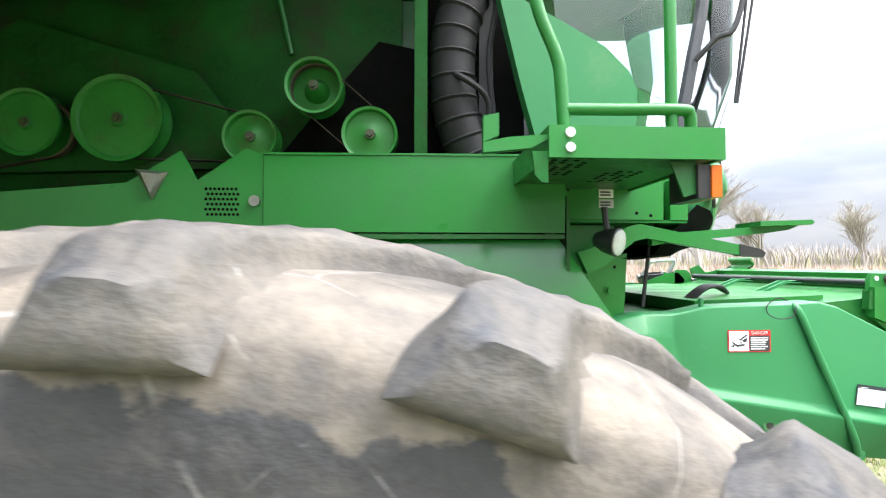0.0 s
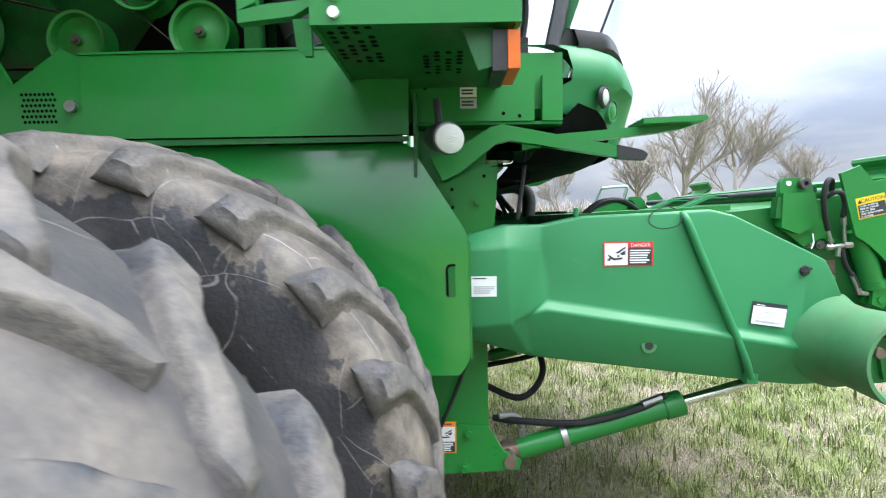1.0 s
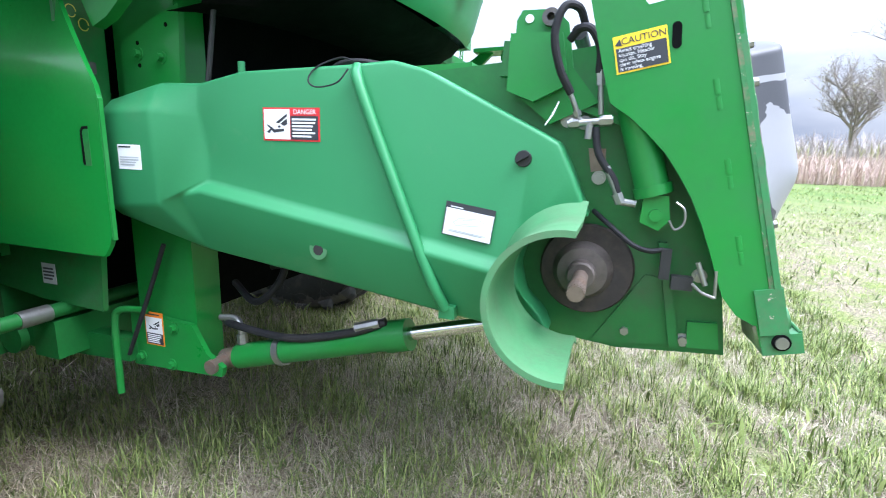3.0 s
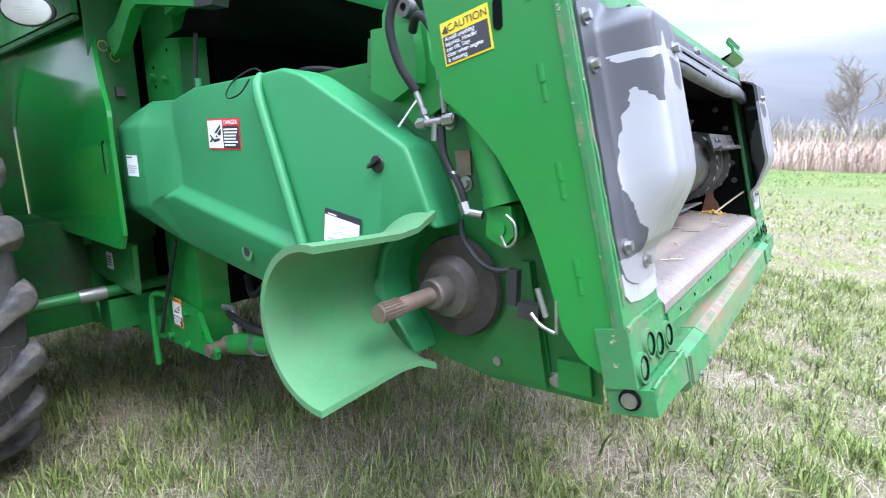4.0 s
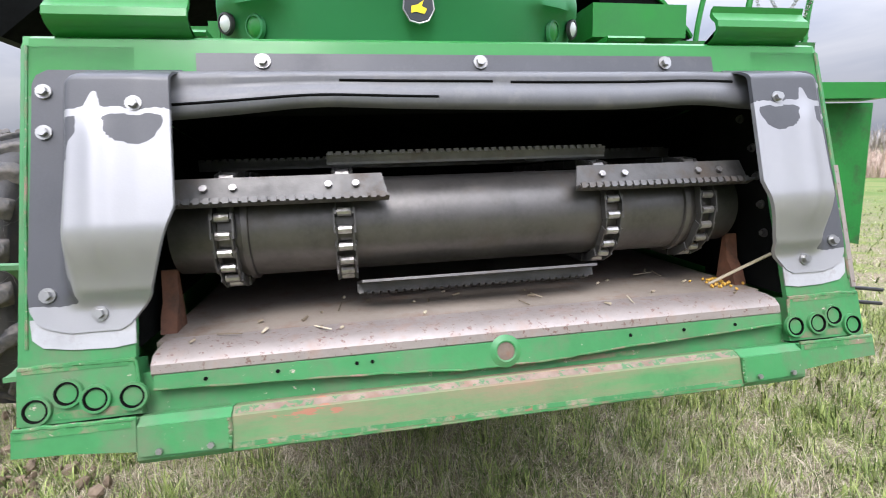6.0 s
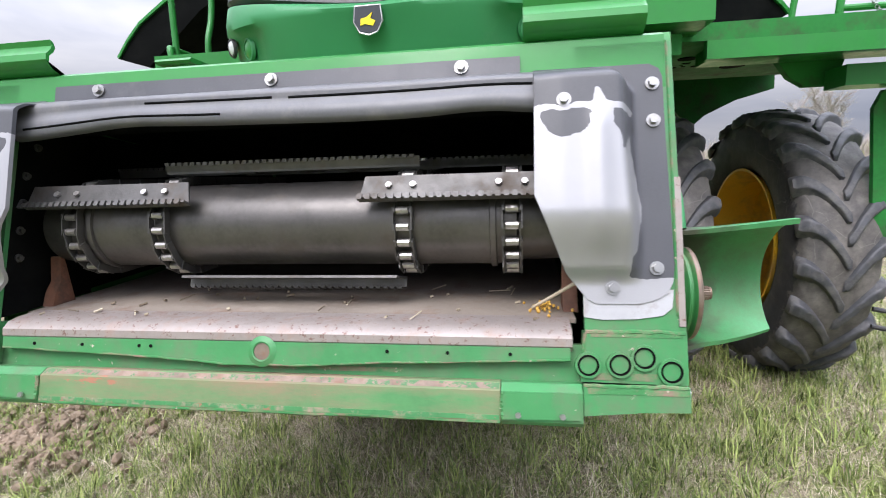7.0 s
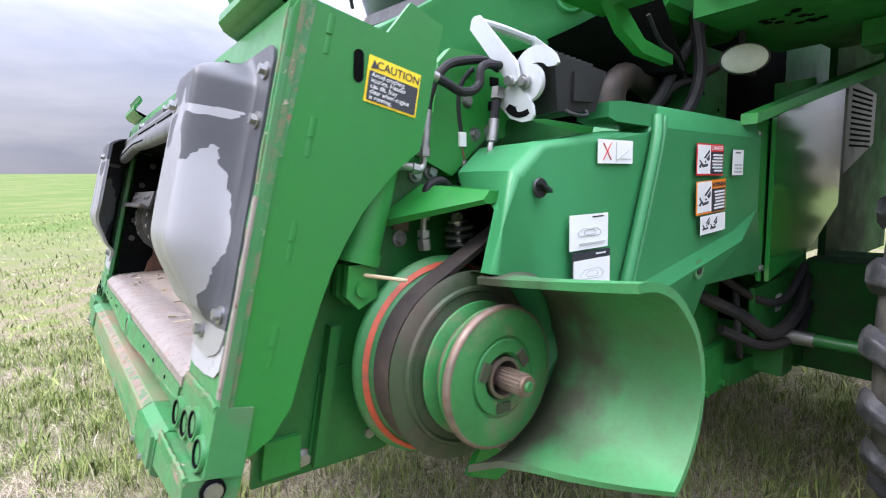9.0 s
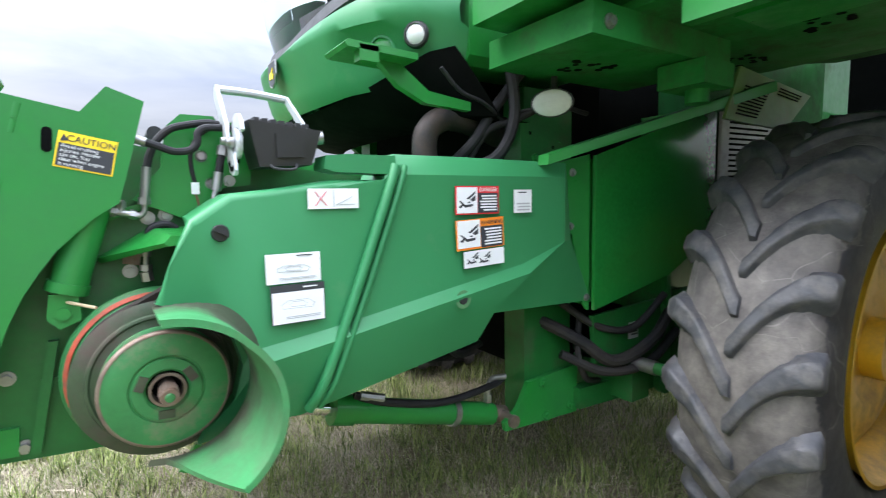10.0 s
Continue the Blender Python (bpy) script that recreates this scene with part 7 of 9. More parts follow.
for x, z, r, dish in ((-1.50, 2.30, 0.132, 0.0), (-1.155, 2.323, 0.172, 0.0), (-0.648, 2.258, 0.106, 0.02), (-0.393, 2.459, 0.113, 0.09), (-0.172, 2.268, 0.110, 0.015)):
    pulley(x, z, r, -0.88 if x > -0.5 else -0.85, dish)


def belt_loop(p, q, rp, rq, y, w=0.03):
    """A flat belt round two pulleys."""
    b = new_bm()
    (x0, z0), (x1, z1) = p, q
    base = math.atan2(z1 - z0, x1 - x0)
    pts = []
    for i in range(17):
        a = base + math.pi / 2 + math.pi * i / 16
        pts.append((x0 + rp * math.cos(a), z0 + rp * math.sin(a)))
    for i in range(17):
        a = base - math.pi / 2 + math.pi * i / 16
        pts.append((x1 + rq * math.cos(a), z1 + rq * math.sin(a)))
    n = len(pts)
    cx, cz = sum(p[0] for p in pts) / n, sum(p[1] for p in pts) / n
    ring = lambda k, yy: [b.verts.new((x + (cx - x) * k, yy, z + (cz - z) * k)) for x, z in pts]
    o0, o1, i0, i1 = ring(0, y), ring(0, y - w), ring(0.03, y), ring(0.03, y - w)
    for i in range(n):
        j = (i + 1) % n
        for u, v in ((o0, o1), (o1, i1), (i1, i0), (i0, o0)):
            b.faces.new((u[i], u[j], v[j], v[i]))
    return part("drive_belt", b, M_BELT, COMBINE, "black rubber drive belt")


belt_loop((-0.393, 2.459), (-0.172, 2.268), 0.10, 0.098, -0.83)
belt_loop((-1.155, 2.323), (-0.648, 2.258), 0.155, 0.095, -0.80)
belt_loop((-1.44, 2.28), (-2.3, 2.1), 0.11, 0.11, -0.80)
b = box(new_bm(), (0.005, -0.93, 2.15), (0.055, -0.86, 3.3))
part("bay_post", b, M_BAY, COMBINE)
b = box(new_bm(), (0.06, -0.75, 2.05), (0.48, -0.66, 3.2))
part("engine_screen", b, M_DARK, COMBINE)
duct = [(0.42, -0.80, 3.15), (0.26, -0.82, 2.95), (0.17, -0.83, 2.70), (0.17, -0.83, 2.42), (0.24, -0.82, 2.20), (0.34, -0.80, 2.05)]
hose = part("intake_hose", tube(new_bm(), duct, 0.095, 18, 6), M_RUBBER, COMBINE, "ribbed black intake hose")
line = spline(duct, 6)
for i in range(2, len(line) - 2, 2):
    b = lathe(new_bm(), [(0.094, -0.010), (0.103, 0.0), (0.094, 0.010)], line[i], line[i + 1] - line[i - 1], 20)
    part("hose_rib", b, M_RUBBER, hose)
for k, pts in enumerate(([(0.36, -0.84, 2.9), (0.31, -0.86, 2.6), (0.33, -0.86, 2.3), (0.30, -0.84, 2.1)], [(0.09, -0.86, 2.55), (0.20, -0.94, 2.48), (0.30, -0.90, 2.40), (0.28, -0.86, 2.2)])):
    part("hydraulic_hose", tube(new_bm(), pts, 0.012, 8, 5), M_RUBBER, COMBINE)

# ---- cab ----
def nose(y, x0=1.20, x1=1.612):
    """Plan of the rounded cab front."""
    t = min(1.0, abs(y) / 0.80)
    return x0 + (x1 - x0) * math.sqrt(max(0.0, 1 - t ** 2.4))


b = new_bm()
rows = []
band = [(2.245, -0.25), (2.245, -0.075), (2.220, -0.020), (2.150, 0.0), (2.098, -0.004), (2.066, -0.010), (1.985, -0.045), (1.948, -0.072), (1.940, -0.085)]
ys = [-0.80 + 1.6 * i / 44 for i in range(45)]
def sill(y):
    """Height of the nose's upper edge, lowest in front."""
    return 2.115 + 0.115 * min(1.0, abs(y) / 0.72) ** 1.6


def chin(y):
    """Height of the nose's lower edge, rising towards the sides."""
    a = abs(y)
    return 1.855 + 0.135 * (a / 0.8) ** 4


def nose_z(y, z):
    return 2.066 + (z - 2.066) * (sill(y) - 2.066) / 0.179 if z >= 2.066 else 2.066 - (2.066 - z) * (2.066 - chin(y)) / 0.131


for y in ys:
    cut = min(1.0, max(0.0, (abs(y) - 0.46) / 0.10)) * 0.05   # scooped out below a brow for the lights
    rows.append([b.verts.new((nose(y) + dx - (cut if z < 2.07 else 0.0), y, nose_z(y, z))) for z, dx in band])
for p, q in zip(rows, rows[1:]):
    for j in range(len(band) - 1):
        b.faces.new((p[j], p[j + 1], q[j + 1], q[j]))
cab_nose = part("cab_nose", b, M_PLASTIC, COMBINE, "rounded green cab nose with headlights", smooth=50)
for s in (-1, 1):
    cross = [(s * 0.80, 2.20), (s * 0.80, 1.99), (s * 0.77, 1.96), (s * 0.60, 1.96), (s * 0.60, 2.20)]
    b = solid(new_bm(), [(0.62, y, z) for y, z in cross], [(1.16, y, z) for y, z in cross])
    part("cab_sill", b, M_PAINT, COMBINE)
# floor in black that carries the shade of the cab's underside
b = box(new_bm(), (0.60, -0.60, 2.02), (1.36, 0.60, 2.16))
part("cab_floor", b, M_DARK, COMBINE)
# skirt below, the shade under the nose put into its black
b = new_bm()
rows = []
for y in ys:
    rows.append([b.verts.new((nose(y, 1.22, 1.475) - dx, y, z)) for z, dx in ((chin(y) + 0.02, 0.0), (chin(y) - 0.03, 0.05), (1.79, 0.20), (1.775, 0.34))])
for p, q in zip(rows, rows[1:]):
    for j in range(3):
        b.faces.new((p[j], p[j + 1], q[j + 1], q[j]))
part("cab_skirt", b, M_DARK, COMBINE)
for s in (-1, 1):
    n_ = Vector((0.75, s * 0.62, -0.08)).normalized()
    for at, r in ((Vector((1.335, s * 0.735, 2.045)), 0.034), (Vector((1.402, s * 0.615, 2.015)), 0.040)):
        b = lathe(new_bm(), [(r * 1.35, 0.0), (r * 1.2, 0.012), (r, 0.014), (r, 0.0)], at, n_, 24)
        h = part("headlight", b, M_PLASTIC if r > 0.035 else M_BLACK, cab_nose, "round headlight in the cab nose")
        b = lathe(new_bm(), [(r, 0.008), (r * 0.7, 0.016), (0.0, 0.02)], at, n_, 24)
        part("lens", b, M_LENS if r < 0.035 else M_PAINT, h)
# emblem: a plain shield with plain bars of yellow
b = solid(new_bm(), [(1.614, y, z) for y, z in ((-0.048, 2.085), (0.048, 2.085), (0.055, 2.03), (0.035, 1.995), (0, 1.985), (-0.035, 1.995), (-0.055, 2.03))],
          [(1.624, y, z) for y, z in ((-0.048, 2.085), (0.048, 2.085), (0.055, 2.03), (0.035, 1.995), (0, 1.985), (-0.035, 1.995), (-0.055, 2.03))])
emb = part("emblem", b, M_INK, cab_nose, "black and yellow maker's badge", smooth=0)
b = solid(new_bm(), [(1.624, y, z) for y, z in ((-0.030, 2.015), (-0.012, 2.02), (0.02, 2.012), (0.030, 2.03), (0.01, 2.04), (0.02, 2.062), (-0.005, 2.045), (-0.028, 2.04))],
          [(1.627, y, z) for y, z in ((-0.030, 2.015), (-0.012, 2.02), (0.02, 2.012), (0.030, 2.03), (0.01, 2.04), (0.02, 2.062), (-0.005, 2.045), (-0.028, 2.04))])
part("emblem_shape", b, M_YELLOW, emb, smooth=0)
b = new_bm()
tube(b, [(1.620, y, z) for y, z in ((-0.05, 2.088), (0.05, 2.088), (0.058, 2.03), (0.035, 1.990), (0, 1.98), (-0.035, 1.990), (-0.058, 2.03), (-0.05, 2.088))], 0.004, 6, 1, curved=False)
part("emblem_rim", b, M_STEEL, emb)

# glasshouse
b = new_bm()
rows = []
for y in ys:
    rows.append([b.verts.new((nose(y, 1.20, 1.535) + dx, y * k, z)) for z, dx, k in ((sill(y) + 0.055, -0.01, 0.97), (2.6, 0.10, 0.98), (3.0, 0.12, 0.97), (3.5, 0.02, 0.94))])
for p, q in zip(rows, rows[1:]):
    for j in range(3):
        b.faces.new((p[j], p[j + 1], q[j + 1], q[j]))
wind = part("windscreen", b, M_GLASS, COMBINE, "curved pale cab windscreen", smooth=60)
wind.visible_shadow = False
b = new_bm()
rows = []
for y in ys:
    rows.append([b.verts.new((nose(y, 1.20, 1.535) + dx, y * 0.975, sill(y) + dz)) for dx, dz in ((0.012, -0.010), (0.030, 0.004), (0.010, 0.062), (-0.020, 0.066), (-0.05, 0.0))])
for p, q in zip(rows, rows[1:]):
    for j in range(5):
        b.faces.new((p[j], p[(j + 1) % 5], q[(j + 1) % 5], q[j]))
part("windscreen_seal", b, M_BLACK, COMBINE)
for s in (-1, 1):
    b = tube(new_bm(), [(1.12, s * 0.80, 2.22), (1.20, s * 0.80, 2.6), (1.27, s * 0.79, 3.0), (1.22, s * 0.77, 3.5)], 0.028, 8, 6)
    part("cab_pillar", b, M_GREY, COMBINE)
    b = side_prism(new_bm(), [(0.62, 2.70), (1.12, 2.45), (1.22, 2.8), (1.24, 3.2), (1.2, 3.5), (0.55, 3.5)], s * 0.775, s * 0.781)
    g = part("side_window", b, M_GLASS, COMBINE, "cab side window")
    g.visible_shadow = False
b = box(new_bm(), (0.2, -0.85, 3.5), (1.75, 0.85, 3.72))
rounded(b, 0.06, 3)
part("cab_roof", b, M_PLASTIC, COMBINE)
b = box(new_bm(), (0.28, -0.78, 2.16), (0.34, 0.78, 3.5))
part("cab_rear_wall", b, M_BLACK, COMBINE)
b = box(new_bm(), (0.66, -0.25, 2.16), (0.80, 0.25, 3.0))
rounded(b, 0.05, 3)
box(b, (0.72, -0.26, 2.16), (1.12, 0.26, 2.45))
part("seat", b, M_BLACK, COMBINE)
# right cab flank: a leaning green door panel and the cab's lower rear quarter
b = side_prism(new_bm(), [(0.335, 2.85), (0.43, 2.45), (0.50, 2.20), (0.60, 2.20), (0.48, 2.62), (0.40, 2.85)], -0.93, -0.86)
rounded(b, 0.008, 2)
part("cab_flank", b, M_PLASTIC, COMBINE)
b = side_prism(new_bm(), [(0.50, 2.20), (0.90, 2.20), (0.93, 2.36), (0.935, 2.48), (0.90, 2.56), (0.80, 2.66), (0.62, 2.76), (0.45, 2.85), (0.42, 2.85)], -0.86, -0.82)
rounded(b, 0.02, 3)
part("cab_quarter", b, M_PLASTIC, COMBINE)
b = side_prism(new_bm(), [(0.50, 2.20), (0.93, 2.20), (0.935, 2.48), (0.80, 2.66), (0.42, 2.85)], 0.80, 0.86)
rounded(b, 0.02, 3)
part("cab_quarter", b, M_PLASTIC, COMBINE)
b = new_bm()
tube(b, [(1.20, -0.84, 2.62), (1.27, -0.88, 2.70), (1.33, -0.90, 2.73), (1.38, -0.90, 2.90), (1.40, -0.90, 3.1)], 0.012, 8, 5)
for dx in (0.0, 0.03):
    rod(b, (1.40 + dx, -0.90, 2.95), (1.33 + dx * 0.3, -0.90, 2.42), 0.006, 6)
part("mirror_arm", b, M_BLACK, COMBINE, "thin black mirror arm")

# ---- right platform and handrail ----
b = box(new_bm(), (0.385, -1.478, 2.055), (0.905, -1.466, 2.148))
box(b, (0.893, -1.466, 2.055), (0.905, -0.80, 2.148))
box(b, (0.385, -1.466, 2.055), (0.397, -0.98, 2.148))
rounded(b, 0.004, 1)
plat = part("platform_frame", b, M_PAINT, COMBINE, "green step platform edge")
b = box(new_bm(), (0.397, -1.466, 2.062), (0.893, -0.82, 2.070))
part("platform_floor", b, M_PAINT_DULL, plat)
b = new_bm()
for i in range(14):
    for j in range(18):
        if (i < 4 and j < 9 and (i * 7 + j * 3) % 4) or (6 < i < 11 and 5 < j < 13 and (i + j * 3) % 5):
            rod(b, (0.42 + 0.034 * i, -1.44 + 0.033 * j, 2.0605), (0.42 + 0.034 * i, -1.44 + 0.033 * j, 2.0618), 0.010, 8)
tagged(part("grip_perforation", b, M_DARK, plat), kind="stuff")
for z in (2.083, 2.126):
    b = rod(new_bm(), (0.445, -1.476, z), (0.445, -1.488, z), 0.014, 12)
    rounded(b, 0.004, 2)
    part("bolt", b, M_WHITE, plat)
b = tube(new_bm(), [(0.440, -1.44, 2.15), (0.432, -1.44, 2.28), (0.420, -1.44, 2.36), (0.36, -1.44, 2.52), (0.33, -1.44, 2.75), (0.32, -1.44, 3.1)], 0.019, 12, 6)
rail = part("handrail", b, M_PAINT, COMBINE, "bent green tube handrail")
b = tube(new_bm(), [(0.437, -1.44, 2.205), (0.60, -1.44, 2.207), (0.79, -1.44, 2.21), (0.825, -1.43, 2.20), (0.835, -1.42, 2.15)], 0.018, 12, 6)
part("rail_bar", b, M_PAINT, rail)
b = rod(new_bm(), (0.77, -1.43, 2.14), (0.768, -1.43, 3.1), 0.018, 12)
part("rail_post", b, M_PAINT, rail)
b = side_prism(new_bm(), [(0.20, 2.10), (0.245, 2.12), (0.245, 2.185), (0.20, 2.175)], -1.46, -1.43)
side_prism(b, [(0.20, 2.07), (0.34, 2.085), (0.385, 2.11), (0.385, 2.125), (0.27, 2.115), (0.20, 2.10)], -1.46, -1.43)
rounded(b, 0.004, 1)
part("gate_latch", b, M_PAINT, COMBINE)
b = side_prism(new_bm(), [(0.340, 2.075), (0.386, 2.075), (0.386, 1.985), (0.368, 1.985), (0.348, 2.005)], -1.465, -1.45)
rounded(b, 0.006, 2)
part("step_bracket", b, M_UNDER, COMBINE)
# box under the platform, amber lamp and work lamp
b = box(new_bm(), (0.558, -0.85, 1.937), (1.045, -0.805, 2.105))
rounded(b, 0.005, 1)
under = part("under_box", b, M_PAINT, COMBINE)
b = box(new_bm(), (1.075, -0.85, 1.937), (1.150, -0.805, 2.105))
rounded(b, 0.004, 1)
part("under_box", b, M_PAINT, COMBINE)
b = box(new_bm(), (0.56, -0.845, 1.925), (1.15, -0.62, 1.936))
part("under_sheet", b, M_UNDER, COMBINE)
for z, m_ in ((2.045, M_WHITE), (2.003, M_INKGREY)):
    b0, _, _ = decal(-1, 0.80, z, 0.8505, 0.062, 0.036, m_, under, "part_sticker")
    bars(-1, 0.80, z, 0.8520, 0.05, 0.024, 2, M_INK, b0)
for x, z in ((0.93, 1.965), (0.99, 1.955), (0.64, 2.06)):
    b = rod(new_bm(), (x, -0.8495, z), (x, -0.8512, z), 0.007, 8)
    part("hole", b, M_DARK, under)
for x, z in ((0.83, 2.088), (0.91, 2.08)):
    b = hexbolt(new_bm(), (x, -0.85, z), (0, -1, 0), 0.010, 0.010)
    part("bolt", b, M_STEEL, under)
b = box(new_bm(), (0.835, -1.455, 1.945), (0.872, -1.29, 2.045))
rounded(b, 0.006, 2)
lamp = part("marker_lamp", b, M_BLACK, COMBINE, "amber marker lamp under the platform")
b = box(new_bm(), (0.873, -1.462, 1.948), (0.903, -1.305, 2.042))
rounded(b, 0.008, 3)
part("amber_lens", b, M_AMBER, lamp)
b = side_prism(new_bm(), [(0.76, 2.055), (0.84, 2.055), (0.835, 1.96), (0.80, 1.95)], -1.44, -1.43)
part("lamp_bracket", b, M_PAINT_DULL, COMBINE)


def work_lamp(at, aim):
    at, d = Vector(at), Vector(aim).normalized()
    b = lathe(new_bm(), [(0.0, -0.085), (0.030, -0.080), (0.050, -0.045), (0.058, -0.012), (0.060, 0.0), (0.054, 0.003)], at, d, 28)
    wide = Vector((-d.y, d.x, 0)).normalized()
    up = wide.cross(d).normalized()
    def oval(bm):
        for v in bm.verts:
            v.co += wide * (v.co - at).dot(wide) * 0.30 - up * (v.co - at).dot(up) * 0.14
        return bm
    ob = part("work_lamp", oval(b), M_BLACK, COMBINE, "oval work lamp with a clear ribbed lens")
    b = lathe(new_bm(), [(0.056, 0.0), (0.052, 0.007), (0.03, 0.014), (0.0, 0.016)], at, d, 28)
    part("lens", oval(b), M_LENS, ob)
    for i in range(-5, 6):
        e = i * 0.0075
        half = math.sqrt(0.046 ** 2 - e * e) * 1.36
        part("lens_rib", tube(new_bm(), [at + up * e + wide * half * t + d * (0.0155 - 0.011 * (t * t + (e / 0.046) ** 2)) for t in (-0.95, -0.5, 0, 0.5, 0.95)], 0.0014, 5, 3), M_LENS, ob)
    b = rod(new_bm(), at - d * 0.04 + Vector((0, 0, 0.03)), at - d * 0.05 + Vector((0, 0, 0.12)), 0.012, 8)
    part("lamp_stalk", b, M_BLACK, ob)


work_lamp((0.725, -1.145, 1.828), (0.75, -0.62, -0.18))
work_lamp((0.885, 0.925, 1.828), (0.80, 0.55, -0.18))

# folding arms beside the cab
for s in (-1, 1):
    b = new_bm() if s > 0 else side_prism(new_bm(), [(1.00, 1.865), (1.10, 1.885), (1.50, 1.915), (1.63, 1.930), (1.65, 1.920), (1.60, 1.900), (1.50, 1.885), (1.10, 1.845), (1.00, 1.83)], s * 0.80, s * 0.84)
    side_prism(b, [(1.43, 1.930), (1.655, 1.938), (1.665, 1.928), (1.655, 1.918), (1.43, 1.910)], s * 0.74, s * 0.90)
    if s > 0:
        side_prism(b, [(1.47, 1.925), (1.54, 1.925), (1.46, 1.845), (1.36, 1.80), (1.18, 1.79), (1.18, 1.82), (1.35, 1.84)], 0.80, 0.83)
        box(b, (1.56, 0.86, 1.885), (1.62, 0.90, 1.93))
    rounded(b, 0.004, 1)
    part("folding_arm", b, M_PAINT, COMBINE, "flat green folding arm")
b = side_prism(new_bm(), [(0.66, 1.80), (0.745, 1.825), (0.875, 1.905), (0.92, 1.915), (1.34, 1.832), (1.34, 1.790), (0.945, 1.858), (0.895, 1.845), (0.76, 1.74), (0.70, 1.715)], -0.905, -0.865)
rounded(b, 0.004, 1)
lev = part("support_lever", b, M_PAINT, COMBINE, "green lever with a black grip")
b = side_prism(new_bm(), [(1.335, 1.835), (1.425, 1.815), (1.445, 1.800), (1.435, 1.780), (1.335, 1.788)], -0.908, -0.862)
rounded(b, 0.012, 3)
part("grip", b, M_BLACK, lev)
b = rod(new_bm(), (1.066, -0.743, 2.08), (0.992, -0.762, 1.57), 0.0085, 8)
part("gas_strut", b, M_BLACK, COMBINE)

# ---- frame posts and lift cylinders ----
for s in (-1, 1):
    b = box(new_bm(), (0.60, s * 0.64, 0.56), (0.87, s * 0.76, 1.92))
    rounded(b, 0.008, 2)
    post = part("frame_post", b, M_PAINT_DULL if s > 0 else M_PAINT, COMBINE)
    b = side_prism(new_bm(), [(0.58, 0.545), (0.99, 0.565), (1.00, 0.60), (0.93, 0.64), (0.87, 0.74), (0.58, 0.76)], s * 0.765, s * 0.785)
    rounded(b, 0.006, 1)
    part("gusset", b, M_PAINT, post)
    for x, z in ((0.625, 0.585), (0.77, 0.575), (0.79, 0.72), (0.69, 1.70), (0.80, 1.69), (0.69, 1.55)):
        b = hexbolt(new_bm(), (x, s * (0.787 if z < 0.9 else 0.762), z), (0, s, 0), 0.014, 0.014)
        part("bolt", b, M_PAINT, post)
    b = side_prism(new_bm(), [(0.66, 1.45), (0.895, 1.50), (0.905, 1.62), (0.915, 1.80), (0.80, 1.76), (0.66, 1.69)], s * 0.762, s * 0.785)
    rounded(b, 0.006, 2)
    fl = part("post_flange", b, M_PAINT if s < 0 else M_PAINT_DULL, post)
    for x, z in ((0.737, 1.656), (0.833, 1.642)):
        b = hexbolt(new_bm(), (x, s * 0.785, z), (0, s, 0), 0.013, 0.016)
        part("bolt", b, M_PAINT, fl)
    for x, z in ((0.735, 1.69), (0.737, 1.62), (0.86, 1.74)):
        b = rod(new_bm(), (x, s * 0.7845, z), (x, s * 0.7860, z), 0.007, 10)
        part("hole", b, M_DARK, fl)
    b = rod(new_bm(), (0.955, s * 0.64, 0.60), (0.955, s * 0.80, 0.60), 0.026, 20)
    part("pivot_pin", b, M_SHAFT, post)
    Y = s * 0.70
    b = rod(new_bm(), (1.00, Y, 0.612), (1.665, Y, 0.800), 0.045, 24)
    rod(b, (1.60, Y, 0.782), (1.675, Y, 0.803), 0.052, 24)
    cyl = part("lift_cylinder", b, M_PAINT, COMBINE, "green hydraulic lift cylinder with bright rod")
    b = rod(new_bm(), (1.66, Y, 0.80), (2.02, Y, 0.905), 0.022, 20)
    part("rod", b, M_CHROME, cyl)
    b = rod(new_bm(), (0.93, Y, 0.592), (1.01, Y, 0.615), 0.036, 16)
    part("end_eye", b, M_SHAFT, cyl)
    b = tube(new_bm(), [(0.90, s * 0.66, 0.73), (1.00, s * 0.71, 0.735), (1.25, s * 0.735, 0.735), (1.48, s * 0.735, 0.79), (1.60, s * 0.72, 0.84)], 0.014, 10, 6)
    h = part("hydraulic_hose", b, M_RUBBER, cyl, "black hydraulic hose")
    b = tube(new_bm(), [(0.92, Y, 0.752), (0.98, Y - s * 0.01, 0.752), (1.01, Y, 0.73), (1.015, Y, 0.675)], 0.012, 10, 5)
    rod(b, (1.013, Y, 0.70), (1.016, Y, 0.665), 0.018, 6)
    part("fitting", b, M_STEEL, h)
    part("fitting", rod(new_bm(), (1.50, s * 0.735, 0.81), (1.58, s * 0.725, 0.835), 0.016, 8), M_STEEL, h)
    for x in (1.19,):
        b = lathe(new_bm(), [(0.047, -0.012), (0.052, -0.012), (0.052, 0.012), (0.047, 0.012)], (x, Y, 0.666), (0.962, 0, 0.272), 24)
        part("hose_clamp", b, M_STEEL, cyl)
b = new_bm()
tube(b, [(0.68, -0.80, 0.775), (0.58, -0.82, 0.77), (0.555, -0.83, 0.72), (0.55, -0.83, 0.50), (0.55, -0.83, 0.44)], 0.013, 10, 6)
part("hook_bar", b, M_PAINT, COMBINE)
b = tube(new_bm(), [(0.79, -0.80, 1.03), (0.74, -0.81, 0.90), (0.66, -0.82, 0.72), (0.60, -0.82, 0.60)], 0.008, 8, 4)
part("strap", b, M_RUBBER, COMBINE)
